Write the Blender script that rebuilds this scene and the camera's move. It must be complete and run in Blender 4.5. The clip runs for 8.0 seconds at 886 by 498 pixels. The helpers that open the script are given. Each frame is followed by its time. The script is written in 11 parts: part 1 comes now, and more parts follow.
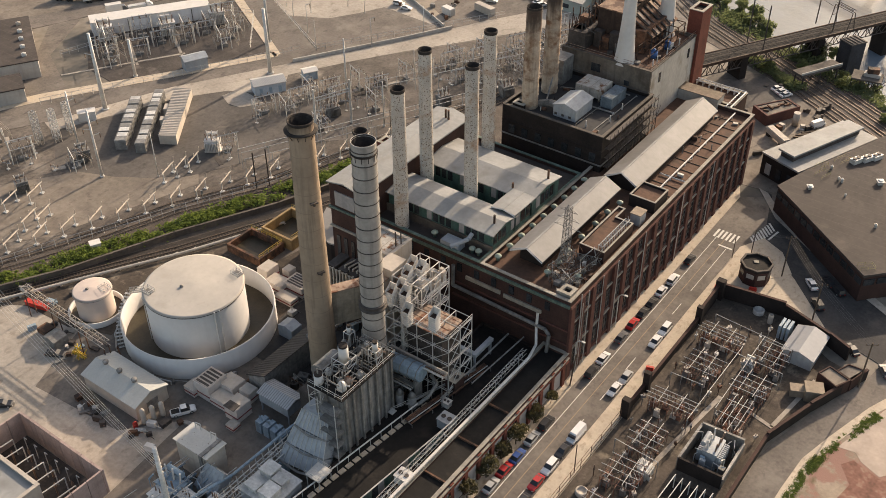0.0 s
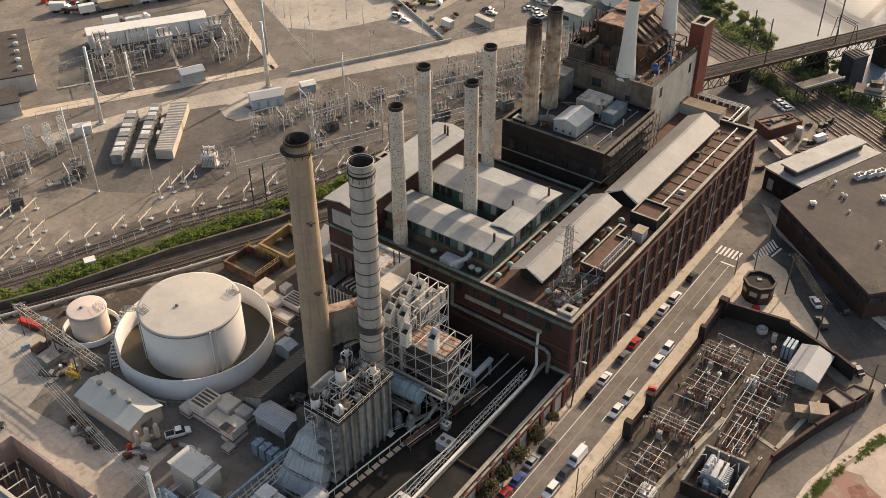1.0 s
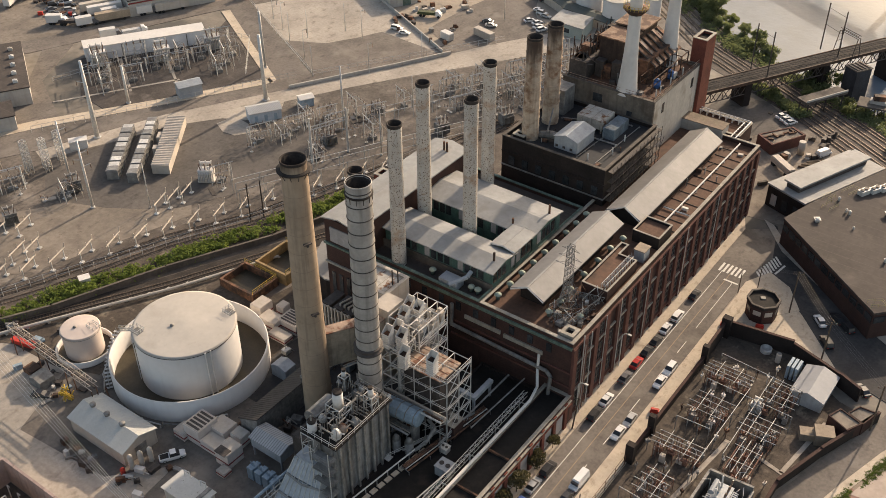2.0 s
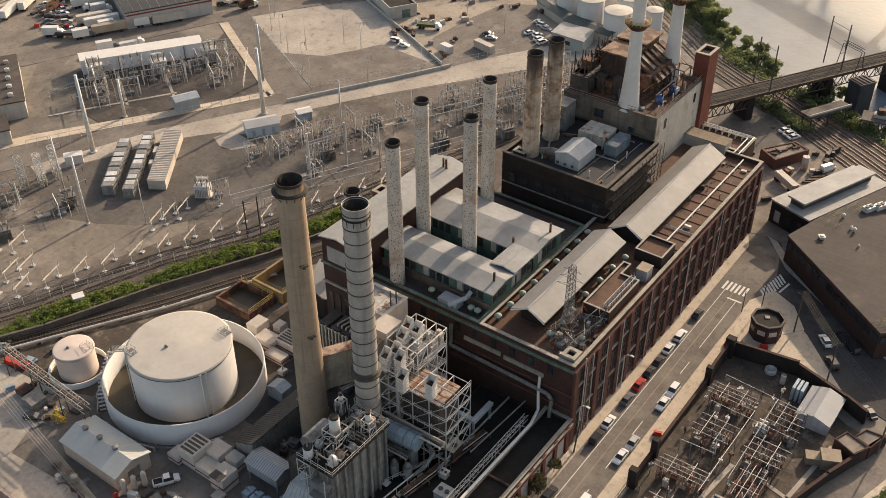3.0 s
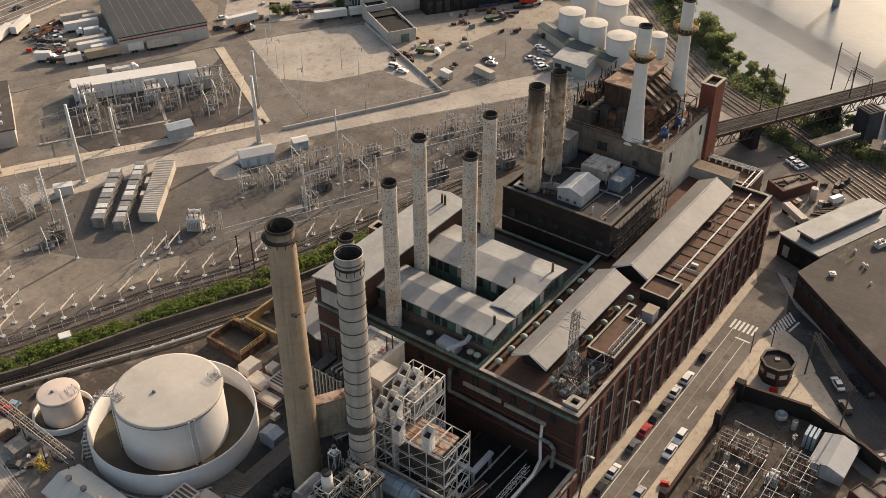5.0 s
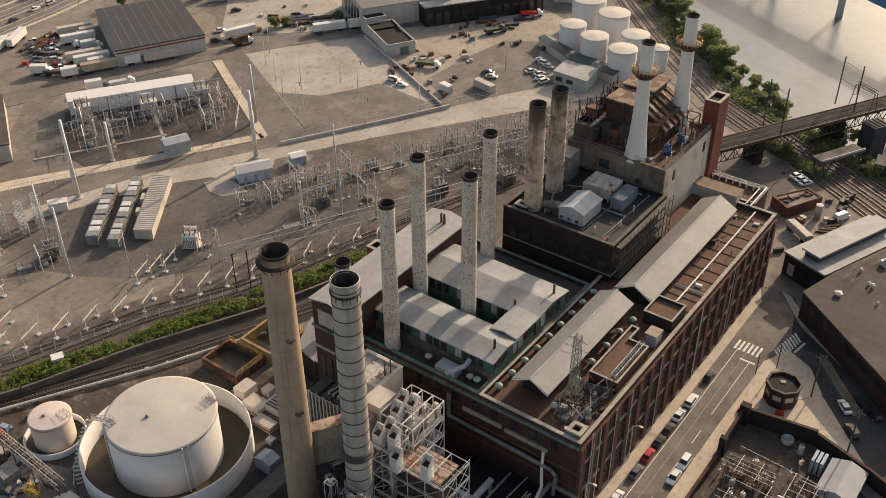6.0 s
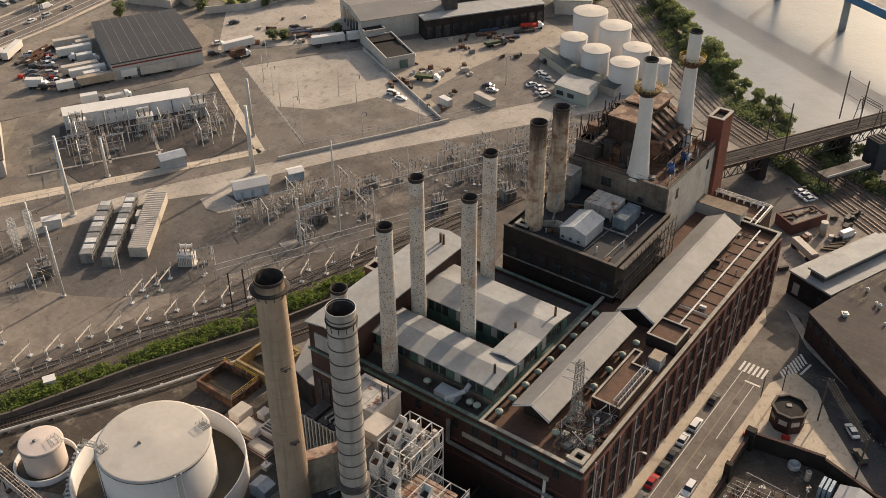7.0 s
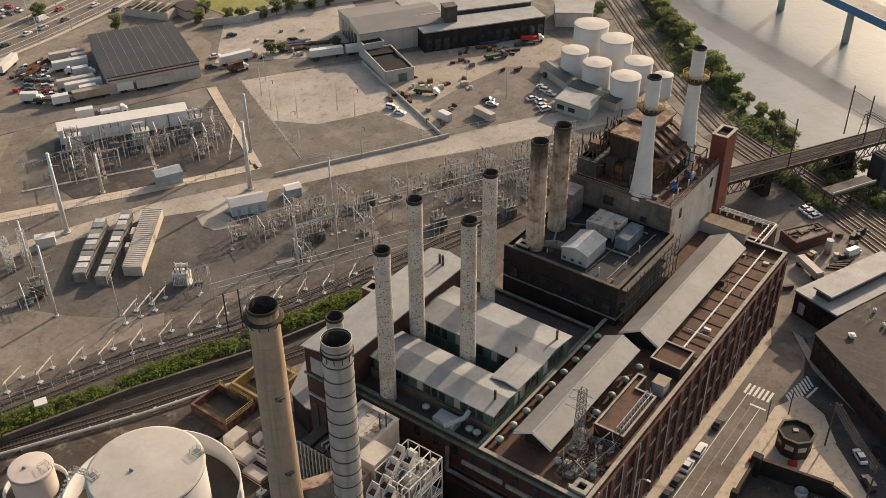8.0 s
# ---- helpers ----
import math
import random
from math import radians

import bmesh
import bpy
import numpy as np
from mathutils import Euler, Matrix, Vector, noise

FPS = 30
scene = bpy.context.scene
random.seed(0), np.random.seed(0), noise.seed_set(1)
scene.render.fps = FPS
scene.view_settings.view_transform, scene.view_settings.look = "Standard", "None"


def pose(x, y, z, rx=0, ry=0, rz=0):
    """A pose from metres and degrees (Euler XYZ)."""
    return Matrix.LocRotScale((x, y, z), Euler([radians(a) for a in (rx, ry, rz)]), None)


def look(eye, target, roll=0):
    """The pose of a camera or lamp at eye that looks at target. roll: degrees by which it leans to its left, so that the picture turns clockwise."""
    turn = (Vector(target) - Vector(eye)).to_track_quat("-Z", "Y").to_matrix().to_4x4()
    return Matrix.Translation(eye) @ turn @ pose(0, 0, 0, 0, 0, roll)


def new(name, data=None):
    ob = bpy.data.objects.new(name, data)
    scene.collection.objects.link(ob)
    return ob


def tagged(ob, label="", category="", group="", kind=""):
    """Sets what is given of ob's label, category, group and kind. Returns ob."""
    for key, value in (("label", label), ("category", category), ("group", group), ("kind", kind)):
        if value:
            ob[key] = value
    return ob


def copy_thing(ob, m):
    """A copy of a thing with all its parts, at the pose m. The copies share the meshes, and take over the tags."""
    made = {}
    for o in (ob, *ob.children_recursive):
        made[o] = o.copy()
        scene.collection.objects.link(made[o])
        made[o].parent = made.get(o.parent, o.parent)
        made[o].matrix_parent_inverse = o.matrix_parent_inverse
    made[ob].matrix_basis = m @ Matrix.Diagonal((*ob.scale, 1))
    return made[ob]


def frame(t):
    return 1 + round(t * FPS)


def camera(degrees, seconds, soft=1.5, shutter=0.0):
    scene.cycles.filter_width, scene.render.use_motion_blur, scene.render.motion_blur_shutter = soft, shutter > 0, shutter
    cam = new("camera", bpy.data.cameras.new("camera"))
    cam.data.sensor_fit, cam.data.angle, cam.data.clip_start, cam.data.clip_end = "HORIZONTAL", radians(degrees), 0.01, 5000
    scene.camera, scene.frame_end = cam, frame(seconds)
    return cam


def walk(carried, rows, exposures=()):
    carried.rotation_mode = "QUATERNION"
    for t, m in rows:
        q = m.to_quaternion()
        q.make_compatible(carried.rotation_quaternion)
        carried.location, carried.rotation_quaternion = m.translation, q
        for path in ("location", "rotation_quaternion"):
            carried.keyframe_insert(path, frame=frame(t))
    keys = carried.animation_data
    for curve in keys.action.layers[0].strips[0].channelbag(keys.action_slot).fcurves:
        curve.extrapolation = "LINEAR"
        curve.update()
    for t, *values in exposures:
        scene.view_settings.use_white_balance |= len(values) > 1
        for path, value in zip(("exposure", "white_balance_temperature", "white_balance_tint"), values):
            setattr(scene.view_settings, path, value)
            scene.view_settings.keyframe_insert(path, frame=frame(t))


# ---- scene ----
cam = camera(47.29, 8.0, soft=0.8)
PATH = [
    (0, (0.325, 0.060, 151.574), (-47.060, 64.216, 91.252), -0.329),
    (0.5, (-0.765, 1.600, 151.635), (-48.251, 65.949, 91.599), -0.321),
    (1, (-1.886, 3.214, 151.695), (-49.477, 67.745, 91.940), -0.314),
    (1.5, (-3.036, 4.897, 151.754), (-50.738, 69.601, 92.275), -0.309),
    (3, (-6.655, 10.312, 151.929), (-54.712, 75.488, 93.255), -0.300),
    (3.5, (-7.913, 12.222, 151.986), (-56.094, 77.544, 93.576), -0.300),
    (4, (-9.196, 14.177, 152.043), (-57.503, 79.641, 93.897), -0.301),
    (4.5, (-10.503, 16.171, 152.098), (-58.937, 81.775, 94.217), -0.303),
    (6, (-14.554, 22.341, 152.262), (-63.372, 88.363, 95.185), -0.317),
    (6.5, (-15.945, 24.443, 152.316), (-64.889, 90.609, 95.513), -0.325),
    (7, (-17.354, 26.560, 152.369), (-66.423, 92.873, 95.846), -0.333),
    (7.5, (-18.781, 28.687, 152.421), (-67.973, 95.152, 96.184), -0.343),
    (8, (-20.225, 30.818, 152.472), (-69.536, 97.441, 96.528), -0.354),
]
walk(cam, [(t, look(eye, target, roll)) for t, eye, target, roll in PATH], [(0, 0.86, 8300, 12), (8, 0.58, 8300, 12)])

# ---- world, sun, exposure ----
SUN_DIR = Vector((0.02, 1.0, 0.43)).normalized()  # towards the sun
world = bpy.data.worlds.new("world")
scene.world = world
world.use_nodes = True
sky = world.node_tree.nodes.new("ShaderNodeTexSky")
sky.sky_type = "NISHITA"
sky.sun_disc = False
sky.sun_elevation = math.asin(SUN_DIR.z)
sky.sun_rotation = math.atan2(SUN_DIR.x, SUN_DIR.y)
sky.air_density, sky.dust_density, sky.ozone_density = 0.9, 2.4, 0.8
background = world.node_tree.nodes["Background"]
background.inputs["Strength"].default_value = 0.15
world.node_tree.links.new(sky.outputs[0], background.inputs["Color"])
sun_data = bpy.data.lights.new("sun", "SUN")
sun_data.energy, sun_data.angle, sun_data.color = 3.15, radians(0.6), (1.0, 0.915, 0.85)
sun = new("sun", sun_data)
sun.matrix_world = look(SUN_DIR * 500, (0, 0, 0))


# ---- materials ----
def mat(name, col, rough=0.85, metal=0.0, var=0.25, scale=0.15, fine=2.5, stain=None, streak=0.0, streak_col=(0.05, 0.04, 0.035),
        bump=0.0, bump_scale=6.0, ribs=None, rib_depth=0.0, per=0.0, spec=0.3, lines=None, soot=None, stain2=None):
    """A weathered surface: colour varied at two scales in metres, stains, runs down the face, ribs along an axis."""
    m = bpy.data.materials.new(name)
    m.use_nodes = True
    nt = m.node_tree
    nodes, links = nt.nodes, nt.links
    bsdf = nodes["Principled BSDF"]
    bsdf.inputs["Roughness"].default_value = rough
    bsdf.inputs["Metallic"].default_value = metal
    bsdf.inputs["Specular IOR Level"].default_value = spec
    geo = nodes.new("ShaderNodeNewGeometry")

    def noise_at(sc, detail=4.0, squash=(1, 1, 1), rough_=0.6):
        mp = nodes.new("ShaderNodeMapping")
        mp.inputs["Scale"].default_value = squash
        links.new(geo.outputs["Position"], mp.inputs["Vector"])
        n = nodes.new("ShaderNodeTexNoise")
        n.inputs["Scale"].default_value, n.inputs["Detail"].default_value, n.inputs["Roughness"].default_value = sc, detail, rough_
        links.new(mp.outputs[0], n.inputs["Vector"])
        return n.outputs["Fac"]

    def ramp(fac, lo, hi, a=0.0, b=1.0):
        r = nodes.new("ShaderNodeMapRange")
        r.inputs["From Min"].default_value, r.inputs["From Max"].default_value = lo, hi
        r.inputs["To Min"].default_value, r.inputs["To Max"].default_value = a, b
        links.new(fac, r.inputs["Value"])
        return r.outputs[0]

    def mix(fac, a, b, mode="MIX"):
        x = nodes.new("ShaderNodeMix")
        x.data_type, x.blend_type = "RGBA", mode
        if isinstance(fac, float):
            x.inputs["Factor"].default_value = fac
        else:
            links.new(fac, x.inputs["Factor"])
        for sock, v in ((x.inputs[6], a), (x.inputs[7], b)):
            if isinstance(v, tuple):
                sock.default_value = (*v, 1)
            else:
                links.new(v, sock)
        return x.outputs[2]

    lo, hi = tuple(c * (1 - var) for c in col), tuple(min(1, c * (1 + var)) for c in col)
    c = mix(ramp(noise_at(scale), 0.3, 0.7), lo, hi)
    g = ramp(noise_at(fine, 3.0), 0.3, 0.7, 1 - var * 0.6, 1 + var * 0.6)
    gc = nodes.new("ShaderNodeCombineColor")
    for i in range(3):
        links.new(g, gc.inputs[i])
    c = mix(1.0, c, gc.outputs[0], "MULTIPLY")
    if stain:
        scol, ssc, t0, t1 = stain
        c = mix(ramp(noise_at(ssc, 6.0), t0, t1), c, scol)
    if stain2:
        scol, ssc, t0, t1 = stain2
        c = mix(ramp(noise_at(ssc, 5.0, (1, 0.6, 1)), t0, t1, 0.0, 0.8), c, scol)
    if streak:
        c = mix(ramp(noise_at(0.9, 4.0, (1, 1, 0.06)), 0.5, 0.75, 0.0, streak), c, streak_col)
    if lines:
        axis, step, width, lcol = lines
        sep = nodes.new("ShaderNodeSeparateXYZ")
        links.new(geo.outputs["Position"], sep.inputs[0])
        md = nodes.new("ShaderNodeMath")
        md.operation = "PINGPONG"
        links.new(sep.outputs[axis], md.inputs[0])
        md.inputs[1].default_value = step / 2
        c = mix(ramp(md.outputs[0], width * 0.5, width, 0.75, 0.0), c, lcol)
    if soot:
        z_lo, z_hi, soot_col = soot
        sp = nodes.new("ShaderNodeSeparateXYZ")
        links.new(geo.outputs["Position"], sp.inputs[0])
        up = ramp(sp.outputs[2], z_lo, z_hi, -0.35, 0.75)
        ad = nodes.new("ShaderNodeMath")
        ad.operation = "ADD"
        links.new(up, ad.inputs[0])
        links.new(noise_at(0.7, 5.0, (1, 1, 0.12)), ad.inputs[1])
        c = mix(ramp(ad.outputs[0], 0.5, 0.85, 0.0, 0.92), c, soot_col)
    if per:
        info = nodes.new("ShaderNodeObjectInfo")
        r = ramp(info.outputs["Random"], 0, 1, 1 - per, 1 + per)
        rc = nodes.new("ShaderNodeCombineColor")
        for i in range(3):
            links.new(r, rc.inputs[i])
        c = mix(1.0, c, rc.outputs[0], "MULTIPLY")
    links.new(c, bsdf.inputs["Base Color"])
    height = None
    if ribs:
        axis, step = ribs
        sep = nodes.new("ShaderNodeSeparateXYZ")
        links.new(geo.outputs["Position"], sep.inputs[0])
        md = nodes.new("ShaderNodeMath")
        md.operation = "PINGPONG"
        links.new(sep.outputs[axis], md.inputs[0])
        md.inputs[1].default_value = step / 2
        height, depth = ramp(md.outputs[0], 0, step / 2), rib_depth
    elif bump:
        height, depth = noise_at(bump_scale, 4.0), bump
    if height is not None:
        bp = nodes.new("ShaderNodeBump")
        bp.inputs["Strength"].default_value, bp.inputs["Distance"].default_value = 1.0, depth
        links.new(height, bp.inputs["Height"])
        links.new(bp.outputs[0], bsdf.inputs["Normal"])
    return m


RUST = (0.16, 0.065, 0.03)
ASPHALT = mat("asphalt", stain2=((0.085, 0.073, 0.064), 0.45, 0.56, 0.7), col=(0.145, 0.125, 0.108), rough=0.9, var=0.28, scale=0.08, fine=1.2, stain=((0.21, 0.185, 0.16), 0.12, 0.52, 0.72))
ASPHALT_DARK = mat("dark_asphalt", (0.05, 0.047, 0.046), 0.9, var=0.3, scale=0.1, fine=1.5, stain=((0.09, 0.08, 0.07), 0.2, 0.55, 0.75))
YARD_ASPHALT = mat("worn_yard_asphalt", stain2=((0.05, 0.044, 0.04), 0.45, 0.56, 0.7), col=(0.098, 0.087, 0.078), rough=0.9, var=0.28, scale=0.06, fine=0.9, stain=((0.15, 0.13, 0.112), 0.09, 0.56, 0.7), bump=0.03, bump_scale=4)
CONCRETE = mat("concrete_paving", stain2=((0.19, 0.16, 0.13), 0.45, 0.56, 0.7), col=(0.34, 0.30, 0.255), rough=0.9, var=0.22, scale=0.06, fine=1.1, stain=((0.2, 0.175, 0.15), 0.15, 0.58, 0.78))
PAVEMENT = mat("pavement_slabs", stain2=((0.27, 0.215, 0.16), 0.9, 0.56, 0.7), col=(0.46, 0.385, 0.30), rough=0.9, var=0.12, scale=0.2, fine=2.0, stain=((0.25, 0.2, 0.15), 0.25, 0.6, 0.8))
DIRT = mat("packed_dirt", stain2=((0.095, 0.078, 0.063), 0.45, 0.56, 0.7), col=(0.20, 0.17, 0.14), rough=0.95, var=0.25, scale=0.05, fine=0.7, stain=((0.12, 0.10, 0.085), 0.11, 0.5, 0.7), bump=0.05, bump_scale=1.5)
GRAVEL = mat("yard_gravel", stain2=((0.05, 0.042, 0.036), 0.45, 0.56, 0.7), col=(0.115, 0.098, 0.084), rough=0.95, var=0.42, scale=0.09, fine=1.0, stain=((0.23, 0.20, 0.17), 0.07, 0.55, 0.64), bump=0.05, bump_scale=4)
GRAVEL_DARK = mat("dark_gravel", stain2=((0.045, 0.038, 0.034), 0.45, 0.56, 0.7), col=(0.07, 0.06, 0.054), rough=0.95, var=0.3, scale=0.1, fine=1.6, stain=((0.15, 0.13, 0.115), 0.15, 0.55, 0.72), bump=0.05, bump_scale=4)
BALLAST = mat("rail_ballast", (0.10, 0.083, 0.07), 0.95, var=0.35, scale=0.2, fine=3.0, bump=0.06, bump_scale=5)
SOIL = mat("oily_soil", stain2=((0.03, 0.025, 0.022), 0.45, 0.56, 0.7), col=(0.075, 0.06, 0.048), rough=0.95, var=0.35, scale=0.12, fine=1.4, stain=((0.20, 0.165, 0.125), 0.22, 0.55, 0.68), bump=0.06, bump_scale=3)
LOT_RED = mat("broken_red_slab", (0.27, 0.215, 0.165), 0.95, stain2=((0.12, 0.10, 0.055), 0.16, 0.54, 0.62), var=0.25, scale=0.12, fine=1.0, stain=((0.26, 0.15, 0.12), 0.09, 0.53, 0.57), bump=0.04)
SAND = mat("tan_yard_sand", stain2=((0.16, 0.135, 0.11), 0.35, 0.55, 0.7), col=(0.30, 0.255, 0.205), rough=0.95, var=0.2, scale=0.05, fine=0.7, bump=0.04, bump_scale=2)
BANK_GRAVEL = mat("grey_bank_gravel", (0.20, 0.175, 0.15), 0.95, var=0.3, scale=0.15, fine=1.5, stain=((0.11, 0.095, 0.08), 0.12, 0.5, 0.68))
LAND = mat("distant_land", (0.20, 0.175, 0.145), 0.95, var=0.35, scale=0.02, fine=0.3, stain=((0.10, 0.095, 0.085), 0.03, 0.5, 0.6))
BRICK = mat("dark_brick", (0.053, 0.027, 0.022), 0.9, var=0.3, scale=0.25, fine=3.0, streak=0.5, streak_col=(0.03, 0.02, 0.018), lines=(2, 0.6, 0.06, (0.06, 0.03, 0.025)))
BRICK_RED = mat("red_brick", (0.15, 0.047, 0.034), 0.9, var=0.25, scale=0.25, fine=3.0, streak=0.35, streak_col=(0.06, 0.03, 0.025))
BRICK_PIER = mat("pier_brick", (0.10, 0.042, 0.034), 0.9, var=0.25, scale=0.3, fine=3.0, streak=0.4)
BRICK_BLACK = mat("sooty_brick", (0.022, 0.016, 0.014), 0.9, var=0.35, scale=0.3, fine=2.5, streak=0.5, streak_col=(0.02, 0.015, 0.013))
STONE = mat("stone_coping", (0.29, 0.265, 0.225), 0.85, var=0.2, scale=0.4, fine=2.0, streak=0.3)
COPPER = mat("green_copper", (0.10, 0.145, 0.12), 0.7, var=0.3, scale=0.5, fine=2.0, streak=0.4)
ROOF_BROWN = mat("brown_roofing", (0.115, 0.062, 0.042), 0.9, var=0.3, scale=0.2, fine=1.2, stain=((0.06, 0.04, 0.03), 0.2, 0.5, 0.7))
ROOF_LIGHT = mat("light_roofing", (0.275, 0.275, 0.265), 0.7, var=0.16, scale=0.12, fine=1.0, stain=((0.19, 0.185, 0.175), 0.25, 0.55, 0.75), stain2=((0.21, 0.2, 0.185), 0.22, 0.58, 0.75))
ROOF_SHEET = mat("pale_sheet_roof", (0.205, 0.198, 0.19), 0.6, var=0.14, scale=0.15, fine=0.8, lines=(1, 5.6, 0.05, (0.165, 0.158, 0.15)))
ROOF_DARK = mat("dark_felt_roof", (0.058, 0.048, 0.043), 0.9, var=0.24, scale=0.09, fine=0.9, stain=((0.10, 0.082, 0.072), 0.12, 0.58, 0.72), lines=(1, 3.2, 0.07, (0.10, 0.082, 0.072)))
ROOF_BLACK = mat("black_roof", (0.012, 0.0105, 0.0095), 0.9, var=0.4, scale=0.2, fine=1.2, stain=((0.035, 0.027, 0.021), 0.2, 0.58, 0.75))
ROOF_BLUE = mat("wet_blue_roof", (0.026, 0.027, 0.03), 0.75, var=0.3, scale=0.2, fine=1.0, stain=((0.022, 0.022, 0.024), 0.2, 0.48, 0.62))
STACK_CONC = mat("stained_concrete", (0.33, 0.248, 0.178), 0.85, soot=(57, 66, (0.07, 0.05, 0.038)), var=0.15, scale=0.15, fine=0.7, streak=0.55, streak_col=(0.10, 0.075, 0.055), lines=(2, 4.0, 0.07, (0.23, 0.17, 0.125)))
STEEL_SHEET = mat("stack_sheet_steel", (0.34, 0.32, 0.295), 0.55, 0.15, soot=(60, 74, (0.08, 0.07, 0.06)), var=0.15, scale=0.3, fine=1.4, streak=0.55, streak_col=(0.12, 0.11, 0.10))
PEELING = mat("peeling_white_paint", (0.45, 0.42, 0.375), 0.7, var=0.15, scale=0.2, fine=1.0, stain=((0.10, 0.06, 0.04), 3.2, 0.57, 0.61), stain2=((0.30, 0.165, 0.085), 0.28, 0.54, 0.72), soot=(50, 76, (0.16, 0.115, 0.085)), streak=0.35, streak_col=(0.26, 0.19, 0.13))
STACK_SOOT = mat("sooty_stack", (0.42, 0.33, 0.25), 0.85, stain=((0.20, 0.105, 0.06), 0.4, 0.47, 0.66), soot=(43, 58, (0.055, 0.038, 0.03)), var=0.25, scale=0.15, fine=1.0, streak=0.6, streak_col=(0.13, 0.085, 0.055))
RIM_BLACK = mat("sooted_rim", (0.035, 0.028, 0.024), 0.9, var=0.4, scale=0.8)
WHITE = mat("white_paint", (0.58, 0.555, 0.52), 0.55, var=0.07, scale=0.2, fine=1.0, streak=0.12, streak_col=(0.36, 0.32, 0.27))
TANK_PEACH = mat("peach_tank_paint", (0.56, 0.47, 0.415), 0.6, var=0.06, scale=0.1, fine=0.6, streak=0.15, streak_col=(0.36, 0.27, 0.21))
# Dusty roof paint, also dimmed for sun; shell paint raised for shade.
TANK_ROOF = mat("dusty_dimmed_tank_roof", (0.43, 0.395, 0.35), 0.7, var=0.07, scale=0.15, fine=0.7, stain=((0.37, 0.335, 0.29), 0.2, 0.55, 0.75), stain2=((0.36, 0.32, 0.27), 0.8, 0.6, 0.75))
TANK_WHITE = mat("tank_paint", (0.58, 0.56, 0.535), 0.6, var=0.05, scale=0.1, fine=0.6, stain=((0.52, 0.48, 0.43), 0.25, 0.62, 0.85), streak=0.12, streak_col=(0.35, 0.3, 0.24))
CHILLER_WHITE = mat("chiller_paint", (0.60, 0.54, 0.49), 0.6, var=0.06, scale=0.3, fine=1.2, streak=0.15, streak_col=(0.4, 0.3, 0.24))
MAROON = mat("maroon_stripe", (0.22, 0.03, 0.03), 0.6, var=0.1)
OFFWHITE = mat("cream_panel", (0.43, 0.38, 0.325), 0.7, var=0.1, scale=0.25, fine=1.2, streak=0.25, streak_col=(0.25, 0.19, 0.14))
GREYWALL = mat("pale_render", (0.40, 0.375, 0.34), 0.85, var=0.12, scale=0.15, fine=1.0, streak=0.3, streak_col=(0.2, 0.17, 0.14))
GALV = mat("galvanised_steel", (0.50, 0.49, 0.465), 0.5, 0.2, var=0.18, scale=0.5, fine=2.0, per=0.15)
DARKSTEEL = mat("dark_steel", (0.07, 0.06, 0.055), 0.7, 0.2, var=0.35, scale=0.4, fine=2.0)
GREYSTEEL = mat("grey_plant_steel", (0.20, 0.195, 0.185), 0.65, 0.2, var=0.3, scale=0.3, fine=1.2, streak=0.4, streak_col=(0.07, 0.055, 0.045), per=0.12)
BOILER = mat("ribbed_boiler_casing", (0.25, 0.245, 0.235), 0.6, 0.2, var=0.3, scale=0.2, fine=1.0, streak=0.85, streak_col=(0.045, 0.036, 0.03), ribs=(1, 0.9), rib_depth=0.06)
SHEET_BLUE = mat("blue_grey_sheet", (0.33, 0.355, 0.375), 0.6, 0.15, var=0.15, scale=0.25, fine=1.2, streak=0.3, streak_col=(0.17, 0.16, 0.15))
RUSTY = mat("rusted_sheet", (0.15, 0.075, 0.046), 0.85, var=0.4, scale=0.3, fine=1.2, stain=((0.045, 0.03, 0.024), 0.35, 0.46, 0.58), streak=0.4)
ROOF_SLATE = mat("dark_grey_sheet_roof", (0.034, 0.033, 0.034), 0.6, var=0.12, scale=0.1, fine=0.6, stain=((0.055, 0.052, 0.05), 0.1, 0.6, 0.8))
CONC_DARK = mat("sooty_concrete", (0.10, 0.085, 0.072), 0.9, var=0.3, scale=0.2, fine=1.2, streak=0.3)
RUST_PATCH = mat("patchy_rusted_sheet", (0.40, 0.375, 0.335), 0.75, var=0.2, scale=0.3, fine=1.5, lines=(0, 2.4, 0.08, (0.16, 0.12, 0.09)), stain=(RUST, 0.5, 0.55, 0.64), streak=0.3)
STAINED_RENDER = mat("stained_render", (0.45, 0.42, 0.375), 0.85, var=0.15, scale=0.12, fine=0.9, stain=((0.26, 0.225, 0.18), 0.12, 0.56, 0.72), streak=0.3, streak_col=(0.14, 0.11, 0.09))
RAIL_YELLOW = mat("faded_yellow_rail", (0.42, 0.36, 0.18), 0.6, var=0.2, scale=0.8)
RUST_STEEL = mat("rust_brown_steelwork", (0.20, 0.105, 0.075), 0.75, 0.1, var=0.35, scale=0.5, fine=2.0, per=0.25)
HOUSE_BLUE = mat("pale_blue_house_paint", (0.42, 0.47, 0.51), 0.6, var=0.1, scale=0.3, fine=1.2, streak=0.2)
TAN_CABIN = mat("tan_cabin_roof", (0.27, 0.215, 0.16), 0.8, var=0.15, scale=0.4, fine=1.5, streak=0.3)
RUST_PALE = mat("pale_rusty_roof", (0.32, 0.235, 0.18), 0.8, var=0.25, scale=0.3, fine=1.5, stain=((0.17, 0.08, 0.052), 0.5, 0.5, 0.6))
SHEET_DULL = mat("dull_grey_sheet", (0.20, 0.20, 0.195), 0.65, 0.1, var=0.2, scale=0.3, fine=1.2, streak=0.4, streak_col=(0.08, 0.065, 0.055))
